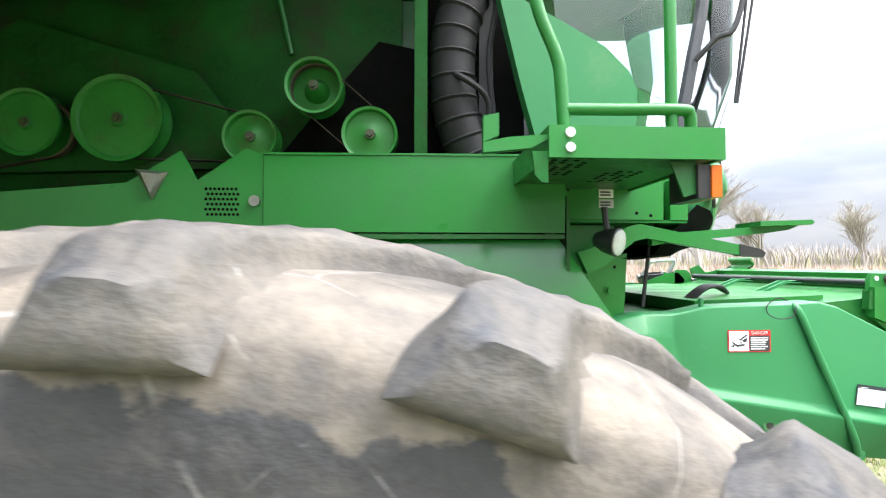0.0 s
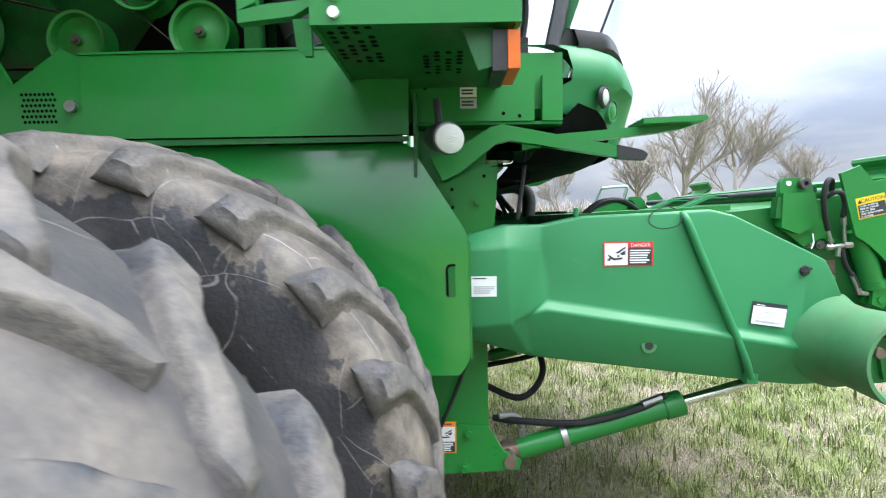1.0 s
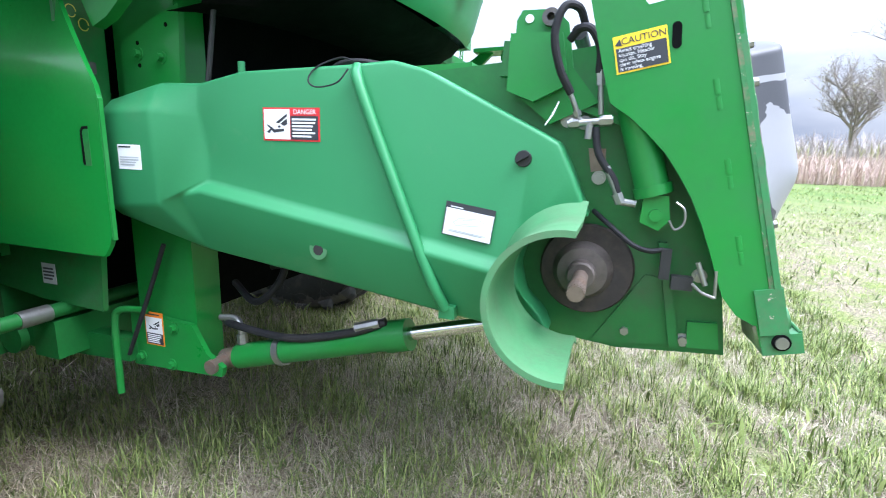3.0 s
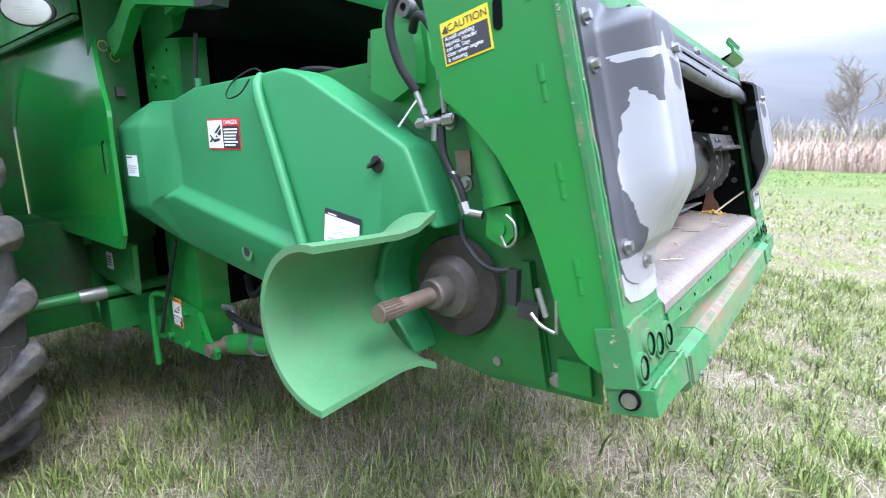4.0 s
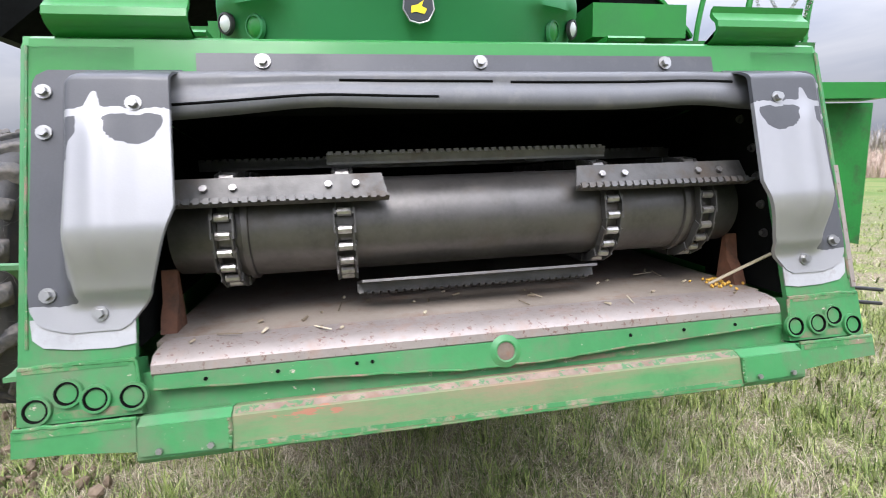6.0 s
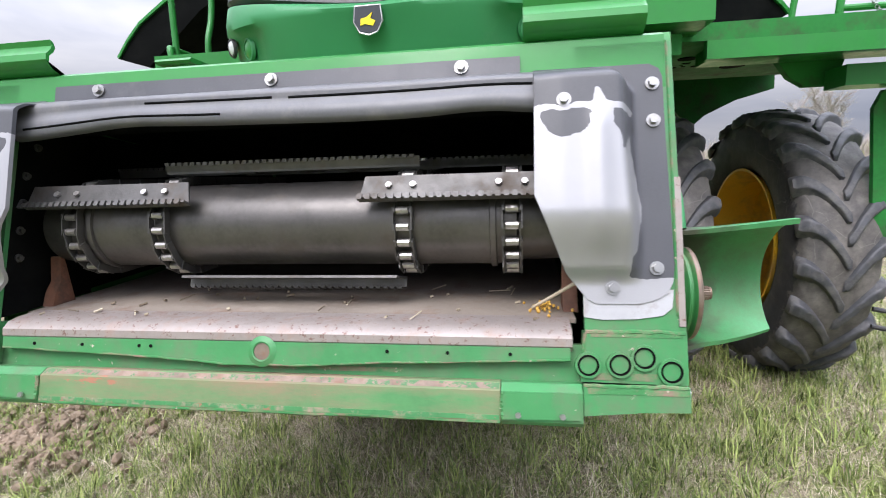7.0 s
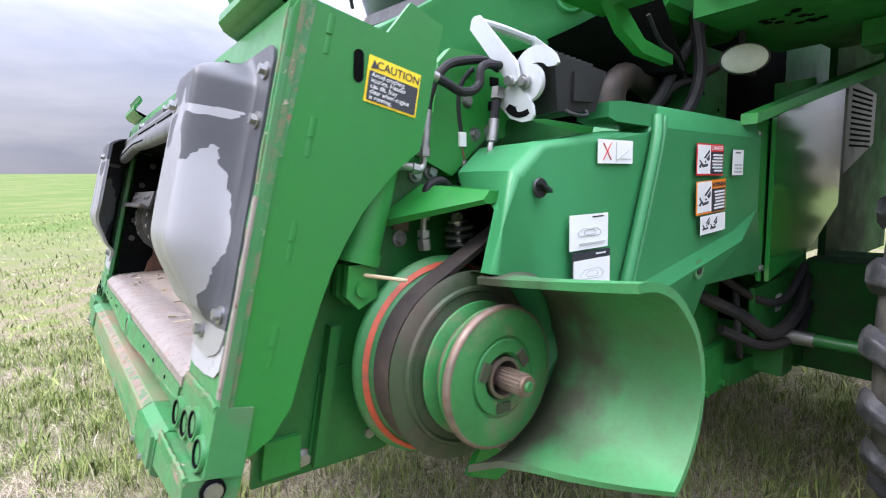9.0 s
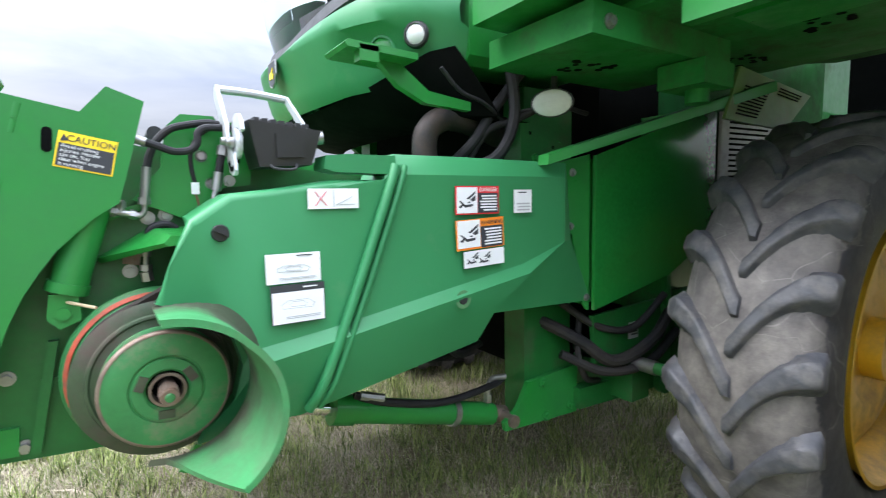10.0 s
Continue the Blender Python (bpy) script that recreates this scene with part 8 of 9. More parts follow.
base, _, _ = decal(-1, 0.695, 0.702, 0.7855, 0.088, 0.128, M_ORANGE, COMBINE, "warning_sticker", "orange, white and black warning sticker")
decal(-1, 0.695, 0.715, 0.7870, 0.078, 0.062, M_WHITE, base, "picture_field", lift=0.0008)
decal(-1, 0.695, 0.664, 0.7870, 0.078, 0.042, M_INK, base, "text_field", lift=0.0008)
bars(-1, 0.695, 0.664, 0.7878, 0.068, 0.036, 5, M_WHITE, base)
bars(-1, 0.695, 0.757, 0.7870, 0.060, 0.008, 1, M_INK, base)
pictogram(-1, 0.695, 0.715, 0.7878, 0.06, 0.05, base)

b = solid(new_bm(), [(0.60, -0.955, 1.15), (0.60, -0.80, 1.15), (0.60, -0.80, 2.02), (0.60, -0.955, 2.02)], [(0.612, -0.955, 1.15), (0.612, -0.80, 1.15), (0.612, -0.80, 2.02), (0.612, -0.955, 2.02)])
inner_sheet = part("inner_sheet", b, M_PAINT_DULL, COMBINE)
M_CHALK = mat("yellow_chalk", (0.50, 0.42, 0.08), 0.9, var=0.2, scale=60, bump=0.0)
for y, z in ((-0.905, 1.765), (-0.868, 1.732)):
    ring_ = [(0.6135, y + 0.016 * math.cos(t), z + 0.018 * math.sin(t)) for t in (2 * math.pi * i / 14 for i in range(14))]
    part("chalk_mark", tube(new_bm(), ring_, 0.0016, 5, 1, curved=False), M_CHALK, inner_sheet)
part("latch", rounded(box(new_bm(), (0.613, -0.885, 1.585), (0.632, -0.855, 1.62)), 0.004, 1), M_SLAT, inner_sheet)
for k, pts in enumerate(([(0.68, -0.72, 1.50), (0.66, -0.76, 1.62), (0.70, -0.74, 1.76), (0.66, -0.70, 1.90)], [(0.72, -0.66, 1.48), (0.76, -0.70, 1.58), (0.80, -0.66, 1.62), (0.82, -0.60, 1.58)])):
    part("hydraulic_hose", tube(new_bm(), pts, 0.013, 8, 6), M_RUBBER, COMBINE)

# cross members, shafts and hoses behind the posts
b = box(new_bm(), (0.30, -0.95, 0.60), (0.42, 0.95, 0.74))
rounded(b, 0.01, 2)
part("cross_member", b, M_PAINT_DULL, COMBINE)
for s in (-1, 1):
    b = solid(new_bm(), [(-0.15, s * 0.84, 0.58), (-0.15, s * 0.90, 0.58), (-0.15, s * 0.90, 0.68), (-0.15, s * 0.84, 0.68)], [(0.60, s * 0.76, 0.57), (0.60, s * 0.82, 0.57), (0.60, s * 0.82, 0.66), (0.60, s * 0.76, 0.66)])
    rounded(b, 0.008, 2)
    rail_ = part("frame_rail", b, M_PAINT_DULL, COMBINE)
    part("rail_flange", rounded(rod(new_bm(), (0.12, s * 0.895, 0.625), (0.12, s * 0.925, 0.625), 0.062, 20), 0.005, 2), M_PAINT_DULL, rail_)
b = rod(new_bm(), (0.40, -1.30, 0.775), (0.40, 1.30, 0.775), 0.026, 16)
part("cross_shaft", b, M_PAINT_DULL, COMBINE)
for s in (-1, 1):
    b = rod(new_bm(), (0.40, s * 0.95, 0.775), (0.40, s * 1.05, 0.775), 0.030, 16)
    part("shaft_sleeve", b, M_STEEL, COMBINE)
    b = side_prism(new_bm(), [(0.05, 0.83), (0.30, 0.80), (0.60, 0.79), (0.62, 1.0), (0.05, 1.02)], s * 0.88, s * 0.90)
    part("chassis_plate", b, M_PAINT_DULL, COMBINE)
for s in (-1, 1):
    b0, _, _ = decal(s, 0.35, 0.90, 0.901, 0.07, 0.075, M_INKGREY, COMBINE, "type_plate", "small grey type plate")
    bars(s, 0.35, 0.90, 0.9026, 0.055, 0.05, 4, M_INK, b0)
for pts, r in (([(0.10, 0.93, 0.98), (0.30, 0.96, 0.86), (0.52, 0.93, 0.80), (0.66, 0.86, 0.90), (0.80, 0.70, 1.00)], 0.026), ([(0.08, 0.94, 0.86), (0.34, 0.97, 0.77), (0.56, 0.92, 0.76), (0.72, 0.82, 0.84)], 0.020),
               ([(0.20, 0.95, 1.05), (0.40, 0.94, 0.93), (0.58, 0.90, 0.95), (0.70, 0.80, 1.05)], 0.016), ([(0.62, 0.83, 1.0), (0.66, 0.86, 0.84), (0.60, 0.85, 0.72), (0.45, 0.80, 0.66)], 0.013),
               ([(0.90, 0.50, 0.84), (1.10, 0.62, 0.86), (1.20, 0.66, 0.95), (1.24, 0.60, 1.03)], 0.016), ([(0.88, 0.40, 0.80), (1.15, 0.45, 0.80), (1.40, 0.35, 0.92)], 0.014),
               ([(0.86, -0.55, 0.84), (1.02, -0.62, 0.80), (1.12, -0.60, 0.90), (1.10, -0.52, 1.04)], 0.014), ([(0.88, -0.35, 0.86), (1.10, -0.40, 0.92), (1.30, -0.42, 1.0)], 0.012)):
    b = tube(new_bm(), pts, r, 10, 6)
    part("hydraulic_hose", b, M_RUBBER, COMBINE)
# added box, its black stands for the shade between the posts
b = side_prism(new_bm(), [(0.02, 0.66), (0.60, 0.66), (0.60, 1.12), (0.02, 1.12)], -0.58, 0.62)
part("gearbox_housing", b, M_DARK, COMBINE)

# black backing standing for shade, and hoses, between feeder house and cab
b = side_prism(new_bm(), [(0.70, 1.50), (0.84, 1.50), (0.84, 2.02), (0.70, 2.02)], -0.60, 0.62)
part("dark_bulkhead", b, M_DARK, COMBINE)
for pts, r in (([(0.90, 0.80, 1.98), (1.02, 0.76, 1.82), (1.10, 0.74, 1.70), (1.16, 0.68, 1.62)], 0.020), ([(0.80, 0.86, 1.86), (0.95, 0.80, 1.78), (1.05, 0.76, 1.74), (1.12, 0.70, 1.60)], 0.014),
               ([(0.62, 0.86, 1.82), (0.78, 0.84, 1.84), (0.96, 0.80, 1.80)], 0.010)):
    b = tube(new_bm(), pts, r, 10, 6)
    part("hydraulic_hose", b, M_RUBBER, COMBINE)
M_DUCT = mat("dusty_rubber_duct", (0.014, 0.013, 0.013), 0.6, var=0.3, scale=14, bump=0.15, dirt=(0.065, 0.042, 0.03), dirt_amount=0.45, dirt_scale=5)
b = tube(new_bm(), [(0.90, 0.64, 1.74), (1.00, 0.66, 1.765), (1.10, 0.67, 1.785), (1.19, 0.67, 1.785), (1.255, 0.67, 1.742), (1.272, 0.67, 1.68), (1.265, 0.67, 1.58)], 0.046, 14, 6)
part("air_duct", b, M_DUCT, COMBINE, "dusty black rubber air duct")
# ---- left side ----
b = side_prism(new_bm(), [(0.96, 1.605), (0.50, 1.65), (0.50, 1.08), (0.72, 1.07), (0.90, 1.12), (0.96, 1.30)], 0.918, 0.928)
part("flap_backing", b, M_PAINT, COMBINE)
b = side_prism(new_bm(), [(0.905, 1.608), (0.870, 1.615), (0.76, 1.638), (0.702, 1.650), (0.700, 1.046), (0.712, 1.050), (0.730, 1.075), (0.752, 1.20), (0.785, 1.30), (0.795, 1.345), (0.835, 1.375), (0.855, 1.50)], 0.934, 0.946)
rounded(b, 0.004, 1)
flap = part("side_flap", b, M_PAINT, COMBINE, "green sheet flap with a wavy edge")
for x, z in ((0.718, 1.10), (0.81, 1.38), (0.84, 1.46), (0.80, 1.58)):
    b = hexbolt(new_bm(), (x, 0.946, z), (0, 1, 0), 0.010, 0.008)
    part("bolt", b, M_STEEL, flap)
b = side_prism(new_bm(), [(0.696, 1.048), (0.60, 1.066), (0.20, 1.14), (-0.02, 1.24), (-0.15, 1.30), (-0.15, 1.90), (0.514, 1.70), (0.696, 1.645)], 0.955, 0.970)
rounded(b, 0.005, 1)
pan = part("side_panel", b, M_PANEL, COMBINE, "glossy green side panel reflecting the field")
# backing sheet, the shade behind the panels put into its dark green
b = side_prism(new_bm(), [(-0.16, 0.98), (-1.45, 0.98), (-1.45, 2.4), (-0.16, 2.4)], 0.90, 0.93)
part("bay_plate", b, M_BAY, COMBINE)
b = side_prism(new_bm(), [(-0.20, 1.44), (-0.74, 1.60), (-0.74, 1.86), (-0.20, 1.88)], 0.955, 0.970)
grille = part("grille", b, M_PALE, COMBINE, "pale sheet grille")
for i in range(11):
    z = 1.57 + 0.026 * i
    b = side_prism(new_bm(), [(-0.27, z), (-0.66, z + 0.006), (-0.66, z + 0.017), (-0.27, z + 0.011)], 0.9695, 0.9715)
    part("louvre_slot", b, M_DARK, grille)


def on_vent(a, c):
    """A point of the tilted louvre door, shares along and down."""
    A, B, C, D = Vector((0.12, 1.20, 1.995)), Vector((-0.62, 1.17, 1.955)), Vector((-0.29, 1.20, 1.768)), Vector((0.244, 1.21, 1.78))
    return A.lerp(B, a).lerp(D.lerp(C, a), c)


n_ = Vector((0, 0.012, 0))
quad = [on_vent(0, 0), on_vent(1, 0), on_vent(1, 1), on_vent(0, 1)]
vent = part("vent_panel", solid(new_bm(), [p - n_ for p in quad], quad), M_VENT, COMBINE, "dusty yellow-green louvred panel")
for i in range(12):
    for a0, a1 in ((0.12, 0.44), (0.55, 0.88)):
        c = 0.10 + 0.068 * i
        if (a0 < 0.3) == (2 < i):
            q = [on_vent(a0, c), on_vent(a1, c), on_vent(a1, c + 0.03), on_vent(a0, c + 0.03)]
            part("louvre_slot", solid(new_bm(), q, [p + n_ * 0.15 for p in q]), M_DARK, vent)
b = solid(new_bm(), [(0.99, 0.96, 1.600), (0.99, 1.01, 1.600), (-0.06, 1.26, 1.905), (-0.06, 1.21, 1.905)], [(0.985, 0.96, 1.635), (0.985, 1.01, 1.635), (-0.05, 1.26, 1.945), (-0.05, 1.21, 1.945)])
part("diagonal_bar", b, M_PAINT, COMBINE, "long green diagonal bar")
b = box(new_bm(), (0.46, 1.18, 1.845), (0.64, 1.345, 1.925))
rounded(b, 0.022, 3)
rod(b, (0.56, 1.27, 1.90), (0.56, 1.27, 2.04), 0.028, 16)
rod(b, (0.53, 1.26, 1.80), (0.53, 1.26, 1.85), 0.040, 12)
part("hinge_block", b, M_UNDER, COMBINE)
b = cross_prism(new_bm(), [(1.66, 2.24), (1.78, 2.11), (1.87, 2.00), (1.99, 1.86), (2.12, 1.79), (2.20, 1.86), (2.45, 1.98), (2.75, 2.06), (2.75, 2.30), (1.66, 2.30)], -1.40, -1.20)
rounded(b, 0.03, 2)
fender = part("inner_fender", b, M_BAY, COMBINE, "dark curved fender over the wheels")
# added roof closes the gap to the platform, underside shade in its colour
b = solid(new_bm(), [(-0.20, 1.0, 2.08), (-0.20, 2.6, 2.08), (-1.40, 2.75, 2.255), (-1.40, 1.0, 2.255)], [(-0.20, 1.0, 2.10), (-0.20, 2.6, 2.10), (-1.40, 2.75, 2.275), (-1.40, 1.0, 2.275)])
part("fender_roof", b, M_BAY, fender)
# platform with ladder on the left
b = box(new_bm(), (-0.20, 0.90, 2.02), (0.95, 2.45, 2.10))
rounded(b, 0.006, 1)
plat = part("platform_frame", b, M_UNDER, COMBINE, "green access platform")
b = box(new_bm(), (0.62, 1.52, 1.955), (0.82, 2.45, 2.045))
rounded(b, 0.006, 1)
part("platform_beam", b, M_PAINT, plat)
b = box(new_bm(), (0.40, 0.86, 1.93), (1.12, 1.30, 2.02))
rounded(b, 0.008, 1)
part("platform_box", b, M_UNDER, plat)
for x, y, z in ((1.086, 0.905, 1.968), (1.05, 1.30, 1.97)):
    b = hexbolt(new_bm(), (x, y if y > 1 else 0.86, z), (0, 1 if y > 1 else -1, 0) if y > 1 else (0, 1, 0), 0.014, 0.012)
    part("bolt", b, M_STEEL, plat)
b = new_bm()
rnd = random.Random(21)
for cx, cy in ((0.85, 1.05), (0.35, 1.55), (0.75, 1.75), (0.1, 1.2)):
    for i in range(16):
        x, y = cx + rnd.uniform(-0.09, 0.09), cy + rnd.uniform(-0.07, 0.07)
        z = 1.928 if cy < 1.3 and cx > 0.4 else 2.018
        rod(b, (x, y, z), (x, y, z + 0.004), rnd.choice((0.010, 0.014)), 10)
tagged(part("underside_perforation", b, M_DARK, plat), kind="stuff")
for cx, cy, r in ((0.25, 1.85, 0.07), (0.55, 1.5, 0.05)):
    b = rod(new_bm(), (cx, cy, 2.015), (cx, cy, 2.021), r, 20)
    part("drain_hole", b, M_DARK, plat)
b = box(new_bm(), (0.60, 0.90, 2.045), (1.22, 1.40, 2.20))
rounded(b, 0.006, 1)
part("platform_step", b, M_PAINT, plat)
b = box(new_bm(), (0.92, 1.46, 1.932), (0.965, 2.45, 2.017))
rounded(b, 0.005, 1)
part("platform_lip", b, M_PAINT, plat)
for pts, r in (([(1.28, 0.80, 1.93), (1.20, 0.80, 1.86), (1.10, 0.80, 1.83), (0.98, 0.78, 1.77)], 0.007),
               ([(0.98, 0.80, 2.0), (0.97, 0.82, 1.80), (1.02, 0.80, 1.66), (1.10, 0.74, 1.60)], 0.022)):
    b = tube(new_bm(), pts, r, 8, 6)
    part("cable", b, M_RUBBER, COMBINE)
b = cross_prism(new_bm(), [(1.90, 2.02), (2.00, 1.88), (2.08, 1.83), (2.22, 1.83), (2.28, 2.02)], 0.55, 0.60)
part("platform_gusset", b, M_UNDER, plat)
b = new_bm()
for y, x in ((2.10, 0.80), (2.52, 0.80), (2.10, 0.35)):
    tube(b, [(x, y, 2.05), (x, y + 0.02, 2.35), (x, y + 0.10, 2.75), (x, y + 0.10, 3.1)], 0.018, 10, 4)
rod(b, (0.80, 2.10, 2.16), (0.80, 2.54, 2.16), 0.016, 10)
rod(b, (0.80, 2.10, 2.75), (0.80, 2.62, 2.75), 0.016, 10)
part("handrail", b, M_PAINT, COMBINE, "green tube handrail with chains")
b = new_bm()
for k in range(2):
    for i in range(50):
        f = i / 49
        p = Vector((0.82, 2.14 + 0.40 * f, 2.62 - 0.22 * k - 0.32 * math.sin(math.pi * f)))
        lathe(b, [(0.007, 0.0), (0.0095, 0.003), (0.012, 0.0), (0.0095, -0.003), (0.007, 0.0)], p, (0, 0.3, 1) if i % 2 else (1, 0, 0.3), 8)
tagged(part("safety_chain", b, M_STEEL, COMBINE, "sagging steel safety chain"), kind="stuff")
b = box(new_bm(), (0.62, 2.16, 1.80), (0.80, 3.20, 1.90))
part("ladder_arm", b, M_PAINT, COMBINE)
b = cross_prism(new_bm(), [(2.40, 1.70), (2.44, 1.79), (3.3, 1.79), (3.3, 0.80), (2.46, 0.97)], 0.60, 0.63)
part("ladder_panel", b, M_UNDER, COMBINE, "dark green ladder guard panel")
b = new_bm()
for k in range(2):
    tube(b, [(0.62, 2.50, 0.62 - 0.1 * k), (0.70, 2.9, 0.55 - 0.1 * k), (0.75, 3.4, 0.48 - 0.1 * k)], 0.014, 8, 3)
part("ladder_step", b, M_BLACK, COMBINE)

# shade around the drive wheels: rear axle housing and straw walker bottom
b = box(new_bm(), (-4.2, -0.9, 1.3), (-1.3, 0.9, 2.0))
part("rear_housing", b, M_PAINT_DULL, COMBINE)

# ---- grass ----
def blades(name, material, count, seed, where, height, width, lean, label, flat=0.0):
    """Many bent blades in one mesh; where(rng, n) gives their roots."""
    rng = np.random.default_rng(seed)
    x, y = where(rng, count)
    n = len(x)
    z = np.array([ground_height(a, c) for a, c in zip(x, y)]) - 0.012
    h = height[0] + (height[1] - height[0]) * rng.random(n) ** 1.6
    w = width[0] + (width[1] - width[0]) * rng.random(n)
    d = rng.random(n) * 2 * np.pi
    ln = lean[0] + (lean[1] - lean[0]) * rng.random(n)
    side = d + np.pi / 2 + (rng.random(n) - 0.5)
    sx, sy = np.cos(side) * w / 2, np.sin(side) * w / 2
    dx, dy = np.cos(d), np.sin(d)
    up = np.cos(ln)
    out = np.sin(ln)
    pts = np.empty((n, 5, 3))
    base = np.stack([x, y, z], -1)
    mid = base + np.stack([dx * out * h * 0.35, dy * out * h * 0.35, up * h * 0.62 + flat], -1)
    tip = base + np.stack([dx * out * h, dy * out * h, up * h * 0.95 + flat], -1)
    sv = np.stack([sx, sy, np.zeros(n)], -1)
    pts[:, 0], pts[:, 1], pts[:, 2], pts[:, 3], pts[:, 4] = base - sv, base + sv, mid + sv * 0.8, mid - sv * 0.8, tip
    me = bpy.data.meshes.new(name)
    me.vertices.add(n * 5)
    me.vertices.foreach_set("co", pts.reshape(-1))
    k = np.arange(n)[:, None] * 5
    loops = np.concatenate([k + 0, k + 1, k + 2, k + 3, k + 3, k + 2, k + 4], 1).reshape(-1)
    me.loops.add(len(loops))
    me.loops.foreach_set("vertex_index", loops.astype(np.int32))
    starts = (np.arange(n)[:, None] * 7 + np.array([0, 4])).reshape(-1)
    me.polygons.add(n * 2)
    me.polygons.foreach_set("loop_start", starts.astype(np.int32))
    me.update(calc_edges=True)
    me.materials.append(material)
    return tagged(new(name, me), label, "grass", kind="stuff")


def patch_noise(x, y, s, seed):
    return np.array([noise.noise((a * s + seed, c * s - seed, seed * 0.37)) for a, c in zip(x, y)])


def scatter(x0, x1, y0, y1, s, seed, bias):
    """Roots in a rectangle, thicker where a noise is high."""
    def f(rng, n):
        x, y = x0 + (x1 - x0) * rng.random(n), y0 + (y1 - y0) * rng.random(n)
        rim = np.minimum(np.minimum(x - x0, x1 - x), np.minimum(y - y0, y1 - y)) / (0.16 * min(x1 - x0, y1 - y0))
        local = bias - 1.3 * np.clip(1 - rim, 0, 1)
        keep = patch_noise(x, y, s, seed) * 1.4 + local + 0.5 * (rng.random(n) - 0.5) > 0
        return x[keep], y[keep]
    return f


def clumped(x0, x1, y0, y1, clumps, spread, seed):
    def f(rng, n):
        cx, cy = x0 + (x1 - x0) * rng.random(clumps), y0 + (y1 - y0) * rng.random(clumps)
        i = rng.integers(0, clumps, n)
        return cx[i] + rng.normal(0, spread, n), cy[i] + rng.normal(0, spread, n)
    return f


blades("straw_litter", M_STRAW, 330000, 3, scatter(-1.6, 4.6, -5.0, 5.2, 1.3, 7.7, 0.42), (0.03, 0.13), (0.0014, 0.0036), (1.15, 1.56), "flattened dry straw litter", flat=0.004)
blades("sheltered_straw", M_STRAW, 70000, 31, scatter(-0.9, 3.2, -1.7, 1.9, 2.2, 3.1, 0.35), (0.04, 0.14), (0.0016, 0.0036), (0.9, 1.5), "pale dry straw under the machine", flat=0.006)
blades("sheltered_grass", M_BLADE, 30000, 33, scatter(-0.9, 3.2, -1.7, 1.9, 2.0, 5.3, 0.15), (0.04, 0.13), (0.0022, 0.005), (0.3, 1.35), "thin green grass under the machine")
blades("meadow_grass", M_BLADE, 110000, 1, scatter(-1.8, 4.6, -5.2, 5.2, 0.9, 3.1, 0.10), (0.03, 0.09), (0.002, 0.0045), (0.35, 1.35), "short green spring grass")
blades("grass_tufts", M_BLADE, 125000, 2, clumped(-1.6, 4.2, -4.8, 4.8, 3600, 0.038, 2), (0.06, 0.17), (0.0034, 0.0072), (0.2, 1.25), "taller green grass tufts")
blades("standing_straw", M_STRAW, 42000, 5, clumped(-1.6, 4.2, -4.8, 4.8, 2600, 0.05, 8), (0.05, 0.17), (0.0014, 0.003), (0.3, 1.3), "thin upright dry stalks")
blades("mid_grass", M_BLADE, 150000, 14, scatter(-7, 14, -13, 15, 0.6, 2.2, 0.30), (0.03, 0.11), (0.004, 0.008), (0.25, 1.25), "green spring grass around the machine")
blades("mid_straw", M_STRAW, 100000, 15, scatter(-7, 14, -13, 15, 0.8, 4.2, 0.10), (0.06, 0.16), (0.003, 0.007), (1.0, 1.52), "dry straw around the machine", flat=0.006)
blades("far_grass", M_BLADE, 70000, 4, scatter(-14, 30, -34, 34, 0.3, 5.5, 0.2), (0.07, 0.18), (0.012, 0.026), (0.3, 1.1), "green grass farther off")
blades("far_straw", M_STRAW, 22000, 6, scatter(-14, 30, -34, 34, 0.5, 9.5, 0.05), (0.06, 0.18), (0.010, 0.020), (0.9, 1.45), "dry straw farther off")

# ---- dead reeds and the tree line beyond ----
def reed_roots(rng, n):
    x = -60 + 150 * rng.random(n)
    y = 30 + 45 * rng.random(n) ** 1.5
    return x, y


blades("dead_reeds", M_REED, 80000, 8, reed_roots, (0.7, 2.2), (0.03, 0.08), (0.05, 0.6), "dense band of dead brown reeds")


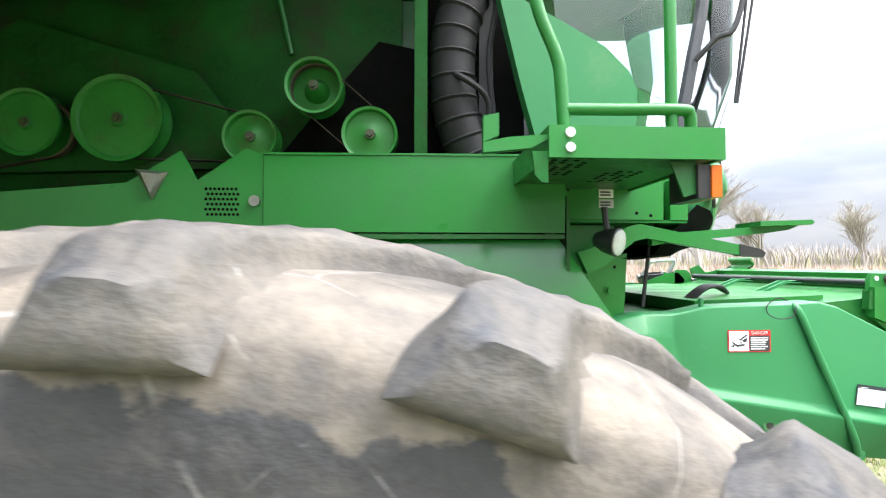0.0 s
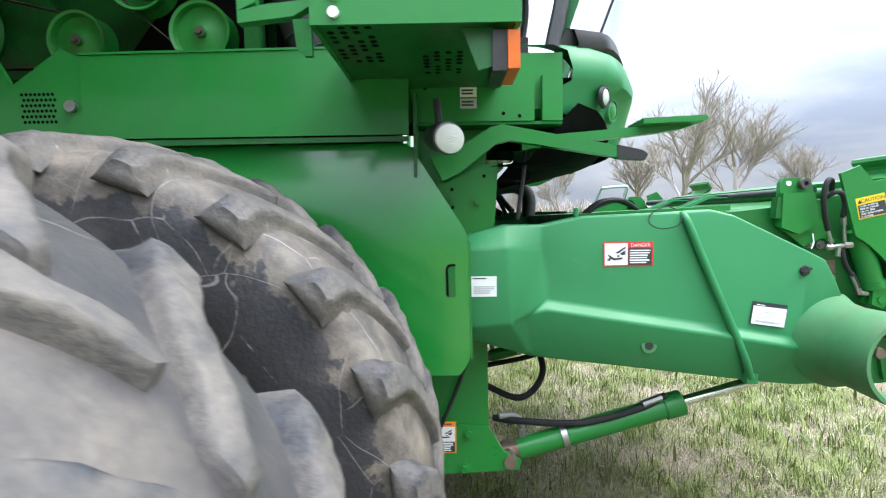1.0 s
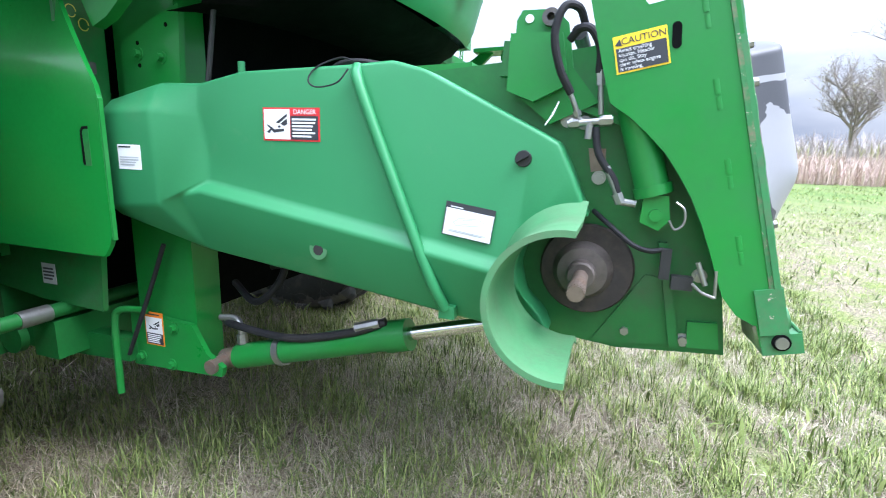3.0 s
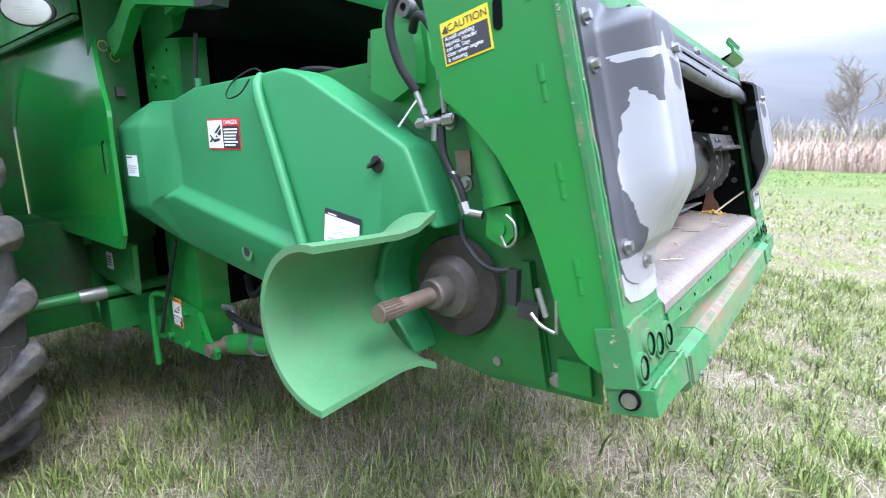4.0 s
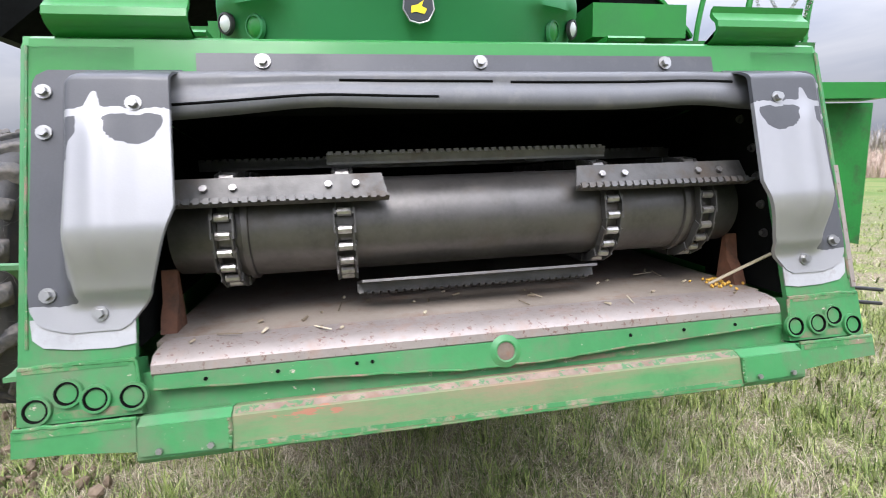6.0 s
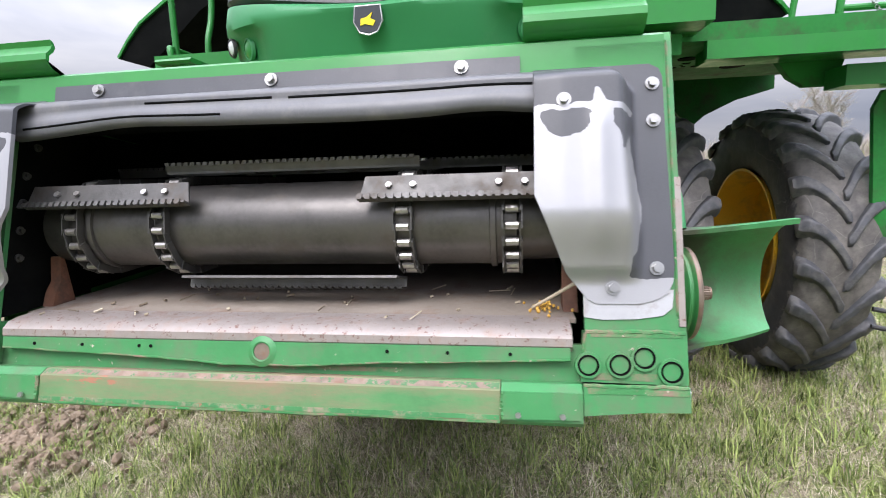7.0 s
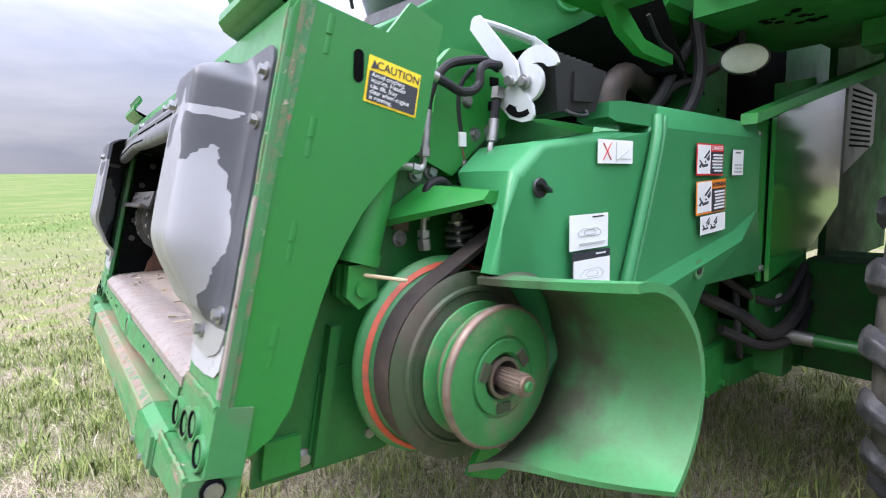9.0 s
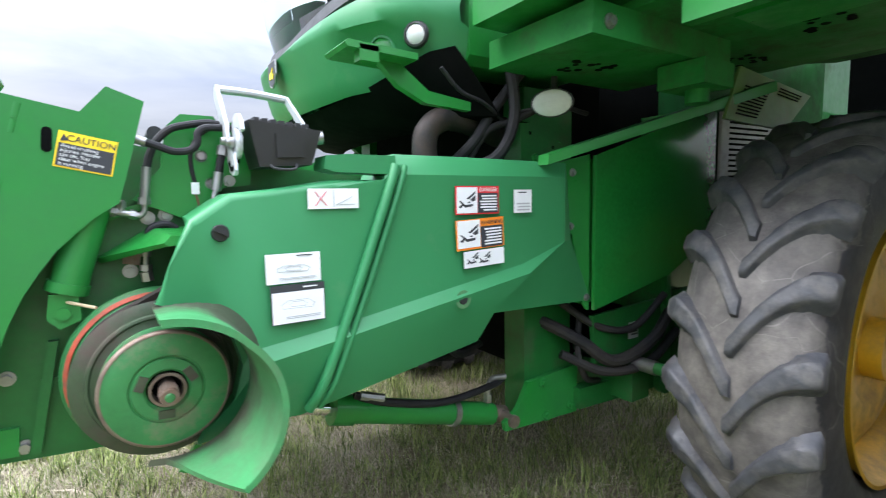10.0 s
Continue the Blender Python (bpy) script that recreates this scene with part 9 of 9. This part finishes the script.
def tree(x, y, h, seed, leafy, spread=1.0):
    """A bare spring tree: tapered trunk, forking limbs, many fine twigs and a thin veil of buds."""
    rnd = random.Random(seed)
    base = Vector((x, y, ground_height(x, y) - 0.1))
    ob = thing("tree", base, "bare spring tree with fine grey twigs" if leafy < 0.5 else "spring tree with thin yellow-green buds", "tree", "trees beyond the field")
    wood, twigs, buds = new_bm(), [], []

    def limb(p, d, length, r, level):
        n = 4
        pts = [p]
        for i in range(n):
            d = (d + Vector((rnd.uniform(-1, 1), rnd.uniform(-1, 1), rnd.uniform(-0.5, 0.8))) * 0.20).normalized()
            pts.append(pts[-1] + d * length / n)
        last = None
        for i, q in enumerate(pts):
            rr = r * (1 - 0.6 * i / n)
            dd, a, c = axes_of(d)
            ring = [wood.verts.new(q + (a * math.cos(t) + c * math.sin(t)) * rr) for t in (2 * math.pi * k / 5 for k in range(5))]
            if last:
                for k in range(5):
                    wood.faces.new((last[k], last[(k + 1) % 5], ring[(k + 1) % 5], ring[k]))
            last = ring
        if level < 3:
            kids = (7, 6, 5)[level]
            for i in range(kids):
                f = 0.35 + 0.65 * (i + rnd.random()) / kids
                j = min(n - 1, int(f * n))
                q = pts[j].lerp(pts[j + 1], f * n - j)
                e = (d + Vector((rnd.uniform(-1, 1), rnd.uniform(-1, 1), rnd.uniform(-0.15, 0.6))) * (0.95 * spread)).normalized()
                limb(q, e, length * rnd.uniform(0.5, 0.72), r * 0.45, level + 1)
        else:
            for i in range(15):
                q = pts[rnd.randrange(1, n + 1)]
                e = (d + Vector((rnd.uniform(-1, 1), rnd.uniform(-1, 1), rnd.uniform(-0.4, 0.7)))).normalized()
                twigs.append((q, q + e * length * rnd.uniform(0.4, 0.9)))
                if rnd.random() < leafy * 0.4:
                    buds.append(q + e * length * 0.6)

    limb(base, Vector((rnd.uniform(-0.1, 0.1), rnd.uniform(-0.1, 0.1), 1)), h * 0.45, h * 0.026, 0)
    part("trunk", wood, M_BARK, ob, smooth=60)
    bm = new_bm()
    for p, q in twigs:
        _, a, c = axes_of(q - p)
        w = h * 0.0010
        v = [bm.verts.new(p + a * w), bm.verts.new(p - a * w), bm.verts.new(q)]
        bm.faces.new(v)
        v = [bm.verts.new(p + c * w), bm.verts.new(p - c * w), bm.verts.new(q)]
        bm.faces.new(v)
    crown = part("crown", bm, M_TWIG, ob, smooth=0)
    if buds:
        bm = new_bm()
        for p in buds:
            for _ in range(3):
                q = p + Vector((rnd.uniform(-1, 1), rnd.uniform(-1, 1), rnd.uniform(-1, 1))) * h * 0.02
                e = Vector((rnd.uniform(-1, 1), rnd.uniform(-1, 1), rnd.uniform(-1, 1))).normalized()
                _, a, c = axes_of(e)
                s = h * 0.0030
                bm.faces.new([bm.verts.new(q + v * s) for v in (a, c, -a, -c)])
        part("bud_veil", bm, M_BUD, crown, smooth=0)
    return ob


def by_heading(deg, dist):
    """A place at a compass turn from +y towards +x, away from the machine's front."""
    return 1.0 + math.sin(radians(deg)) * dist, -1.5 + math.cos(radians(deg)) * dist


for i, (deg, dist, h, leafy) in enumerate(((26, 46, 10.0, 0.15), (31, 52, 10.0, 0.3), (21, 60, 9.0, 0.5), (13, 75, 8.0, 0.9), (8, 80, 6.5, 0.4), (37, 70, 8.0, 0.4), (44, 85, 8.0, 0.8), (50, 85, 8.0, 0.5),
                                         (2, 70, 8.0, 0.3), (-6, 60, 8.0, 0.4), (-13, 55, 7.5, 0.3), (-17, 62, 9.0, 0.2), (-24, 70, 8.0, 0.4), (-34, 80, 8.0, 0.4), (-46, 80, 9.0, 0.3), (-60, 80, 9.0, 0.4), (-75, 85, 9.0, 0.4))):
    x, y = by_heading(deg, dist)
    tree(x, y, h * 1.45, 40 + i, leafy)


def hedge_roots(rng, n):
    deg = np.radians(-85 + 150 * rng.random(n))
    dist = 84 + 16 * rng.random(n)
    return 1.0 + np.sin(deg) * dist, -1.5 + np.cos(deg) * dist


blades("far_brush", M_TWIG, 36000, 9, hedge_roots, (1.5, 6.0), (0.08, 0.20), (0.05, 0.5), "far line of bare brush")
blades("far_budding_brush", M_BUD, 14000, 10, hedge_roots, (1.0, 4.5), (0.12, 0.30), (0.05, 0.5), "yellow-green budding brush")

# bare churned earth in front of the machine
b = new_bm()
rnd = random.Random(3)
for i in range(900):
    a, r = rnd.uniform(0, 2 * math.pi), abs(rnd.gauss(0, 0.32))
    c = Vector((1.40 + r * math.cos(a) * 1.3, -2.30 + r * math.sin(a) * 1.2, rnd.uniform(-0.01, 0.022)))
    s = rnd.uniform(0.010, 0.045)
    m = Matrix.Translation(c) @ Euler((rnd.uniform(0, 6), rnd.uniform(0, 6), rnd.uniform(0, 6))).to_matrix().to_4x4() @ Matrix.Diagonal((s, s * rnd.uniform(0.6, 1), s * rnd.uniform(0.4, 0.8), 1))
    bmesh.ops.create_icosphere(b, subdivisions=1, radius=1, matrix=m)
tagged(part("soil_clods", b, mat("dry_soil", (0.17, 0.125, 0.085), 0.95, var=0.3, scale=20, bump=0.3), None, smooth=0), "scattered dry brown soil clods", "soil", kind="stuff")

# loose straw and kernels on the throat floor
b = new_bm()
rnd = random.Random(9)
for i in range(34):
    x, y = rnd.uniform(2.25, 2.56), rnd.uniform(-0.62, 0.62)
    z = 1.1265
    a = rnd.uniform(0, math.pi)
    l = rnd.choice((0.004, 0.006, 0.010, 0.028))
    rod(b, (x - l * math.cos(a), y - l * math.sin(a), z), (x + l * math.cos(a), y + l * math.sin(a), z + 0.003), 0.0016 if l > 0.015 else 0.003, 5)
tagged(part("chaff", b, M_STRAW, None, smooth=0), "loose chaff and straw bits on the throat floor", "chaff", kind="stuff")
b = tube(new_bm(), [(2.46, 0.60, 1.130), (2.50, 0.655, 1.175), (2.54, 0.70, 1.215)], 0.004, 6, 4)
tagged(part("straw_stalk", b, M_STRAW), "pale straw stalk leaning in the throat corner", "straw")

# spilt yellow kernels in the corner of the throat
b = new_bm()
rnd = random.Random(17)
for i in range(45):
    a, r = rnd.uniform(0, 2 * math.pi), abs(rnd.gauss(0, 0.022))
    m = Matrix.Translation((2.45 + r * math.cos(a) * 1.4, 0.625 + r * math.sin(a), 1.127 + rnd.uniform(0.0, 0.012) * max(0, 1 - r / 0.04))) @ Euler((rnd.uniform(0, 6), rnd.uniform(0, 6), 0)).to_matrix().to_4x4() @ Matrix.Diagonal((0.0055, 0.004, 0.003, 1))
    bmesh.ops.create_icosphere(b, subdivisions=1, radius=1, matrix=m)
tagged(part("grain_kernels", b, mat("maize_kernel", (0.62, 0.36, 0.06), 0.5, var=0.25, scale=60, bump=0.05), None, smooth=60), "small heap of spilt yellow maize kernels", "grain", kind="stuff")
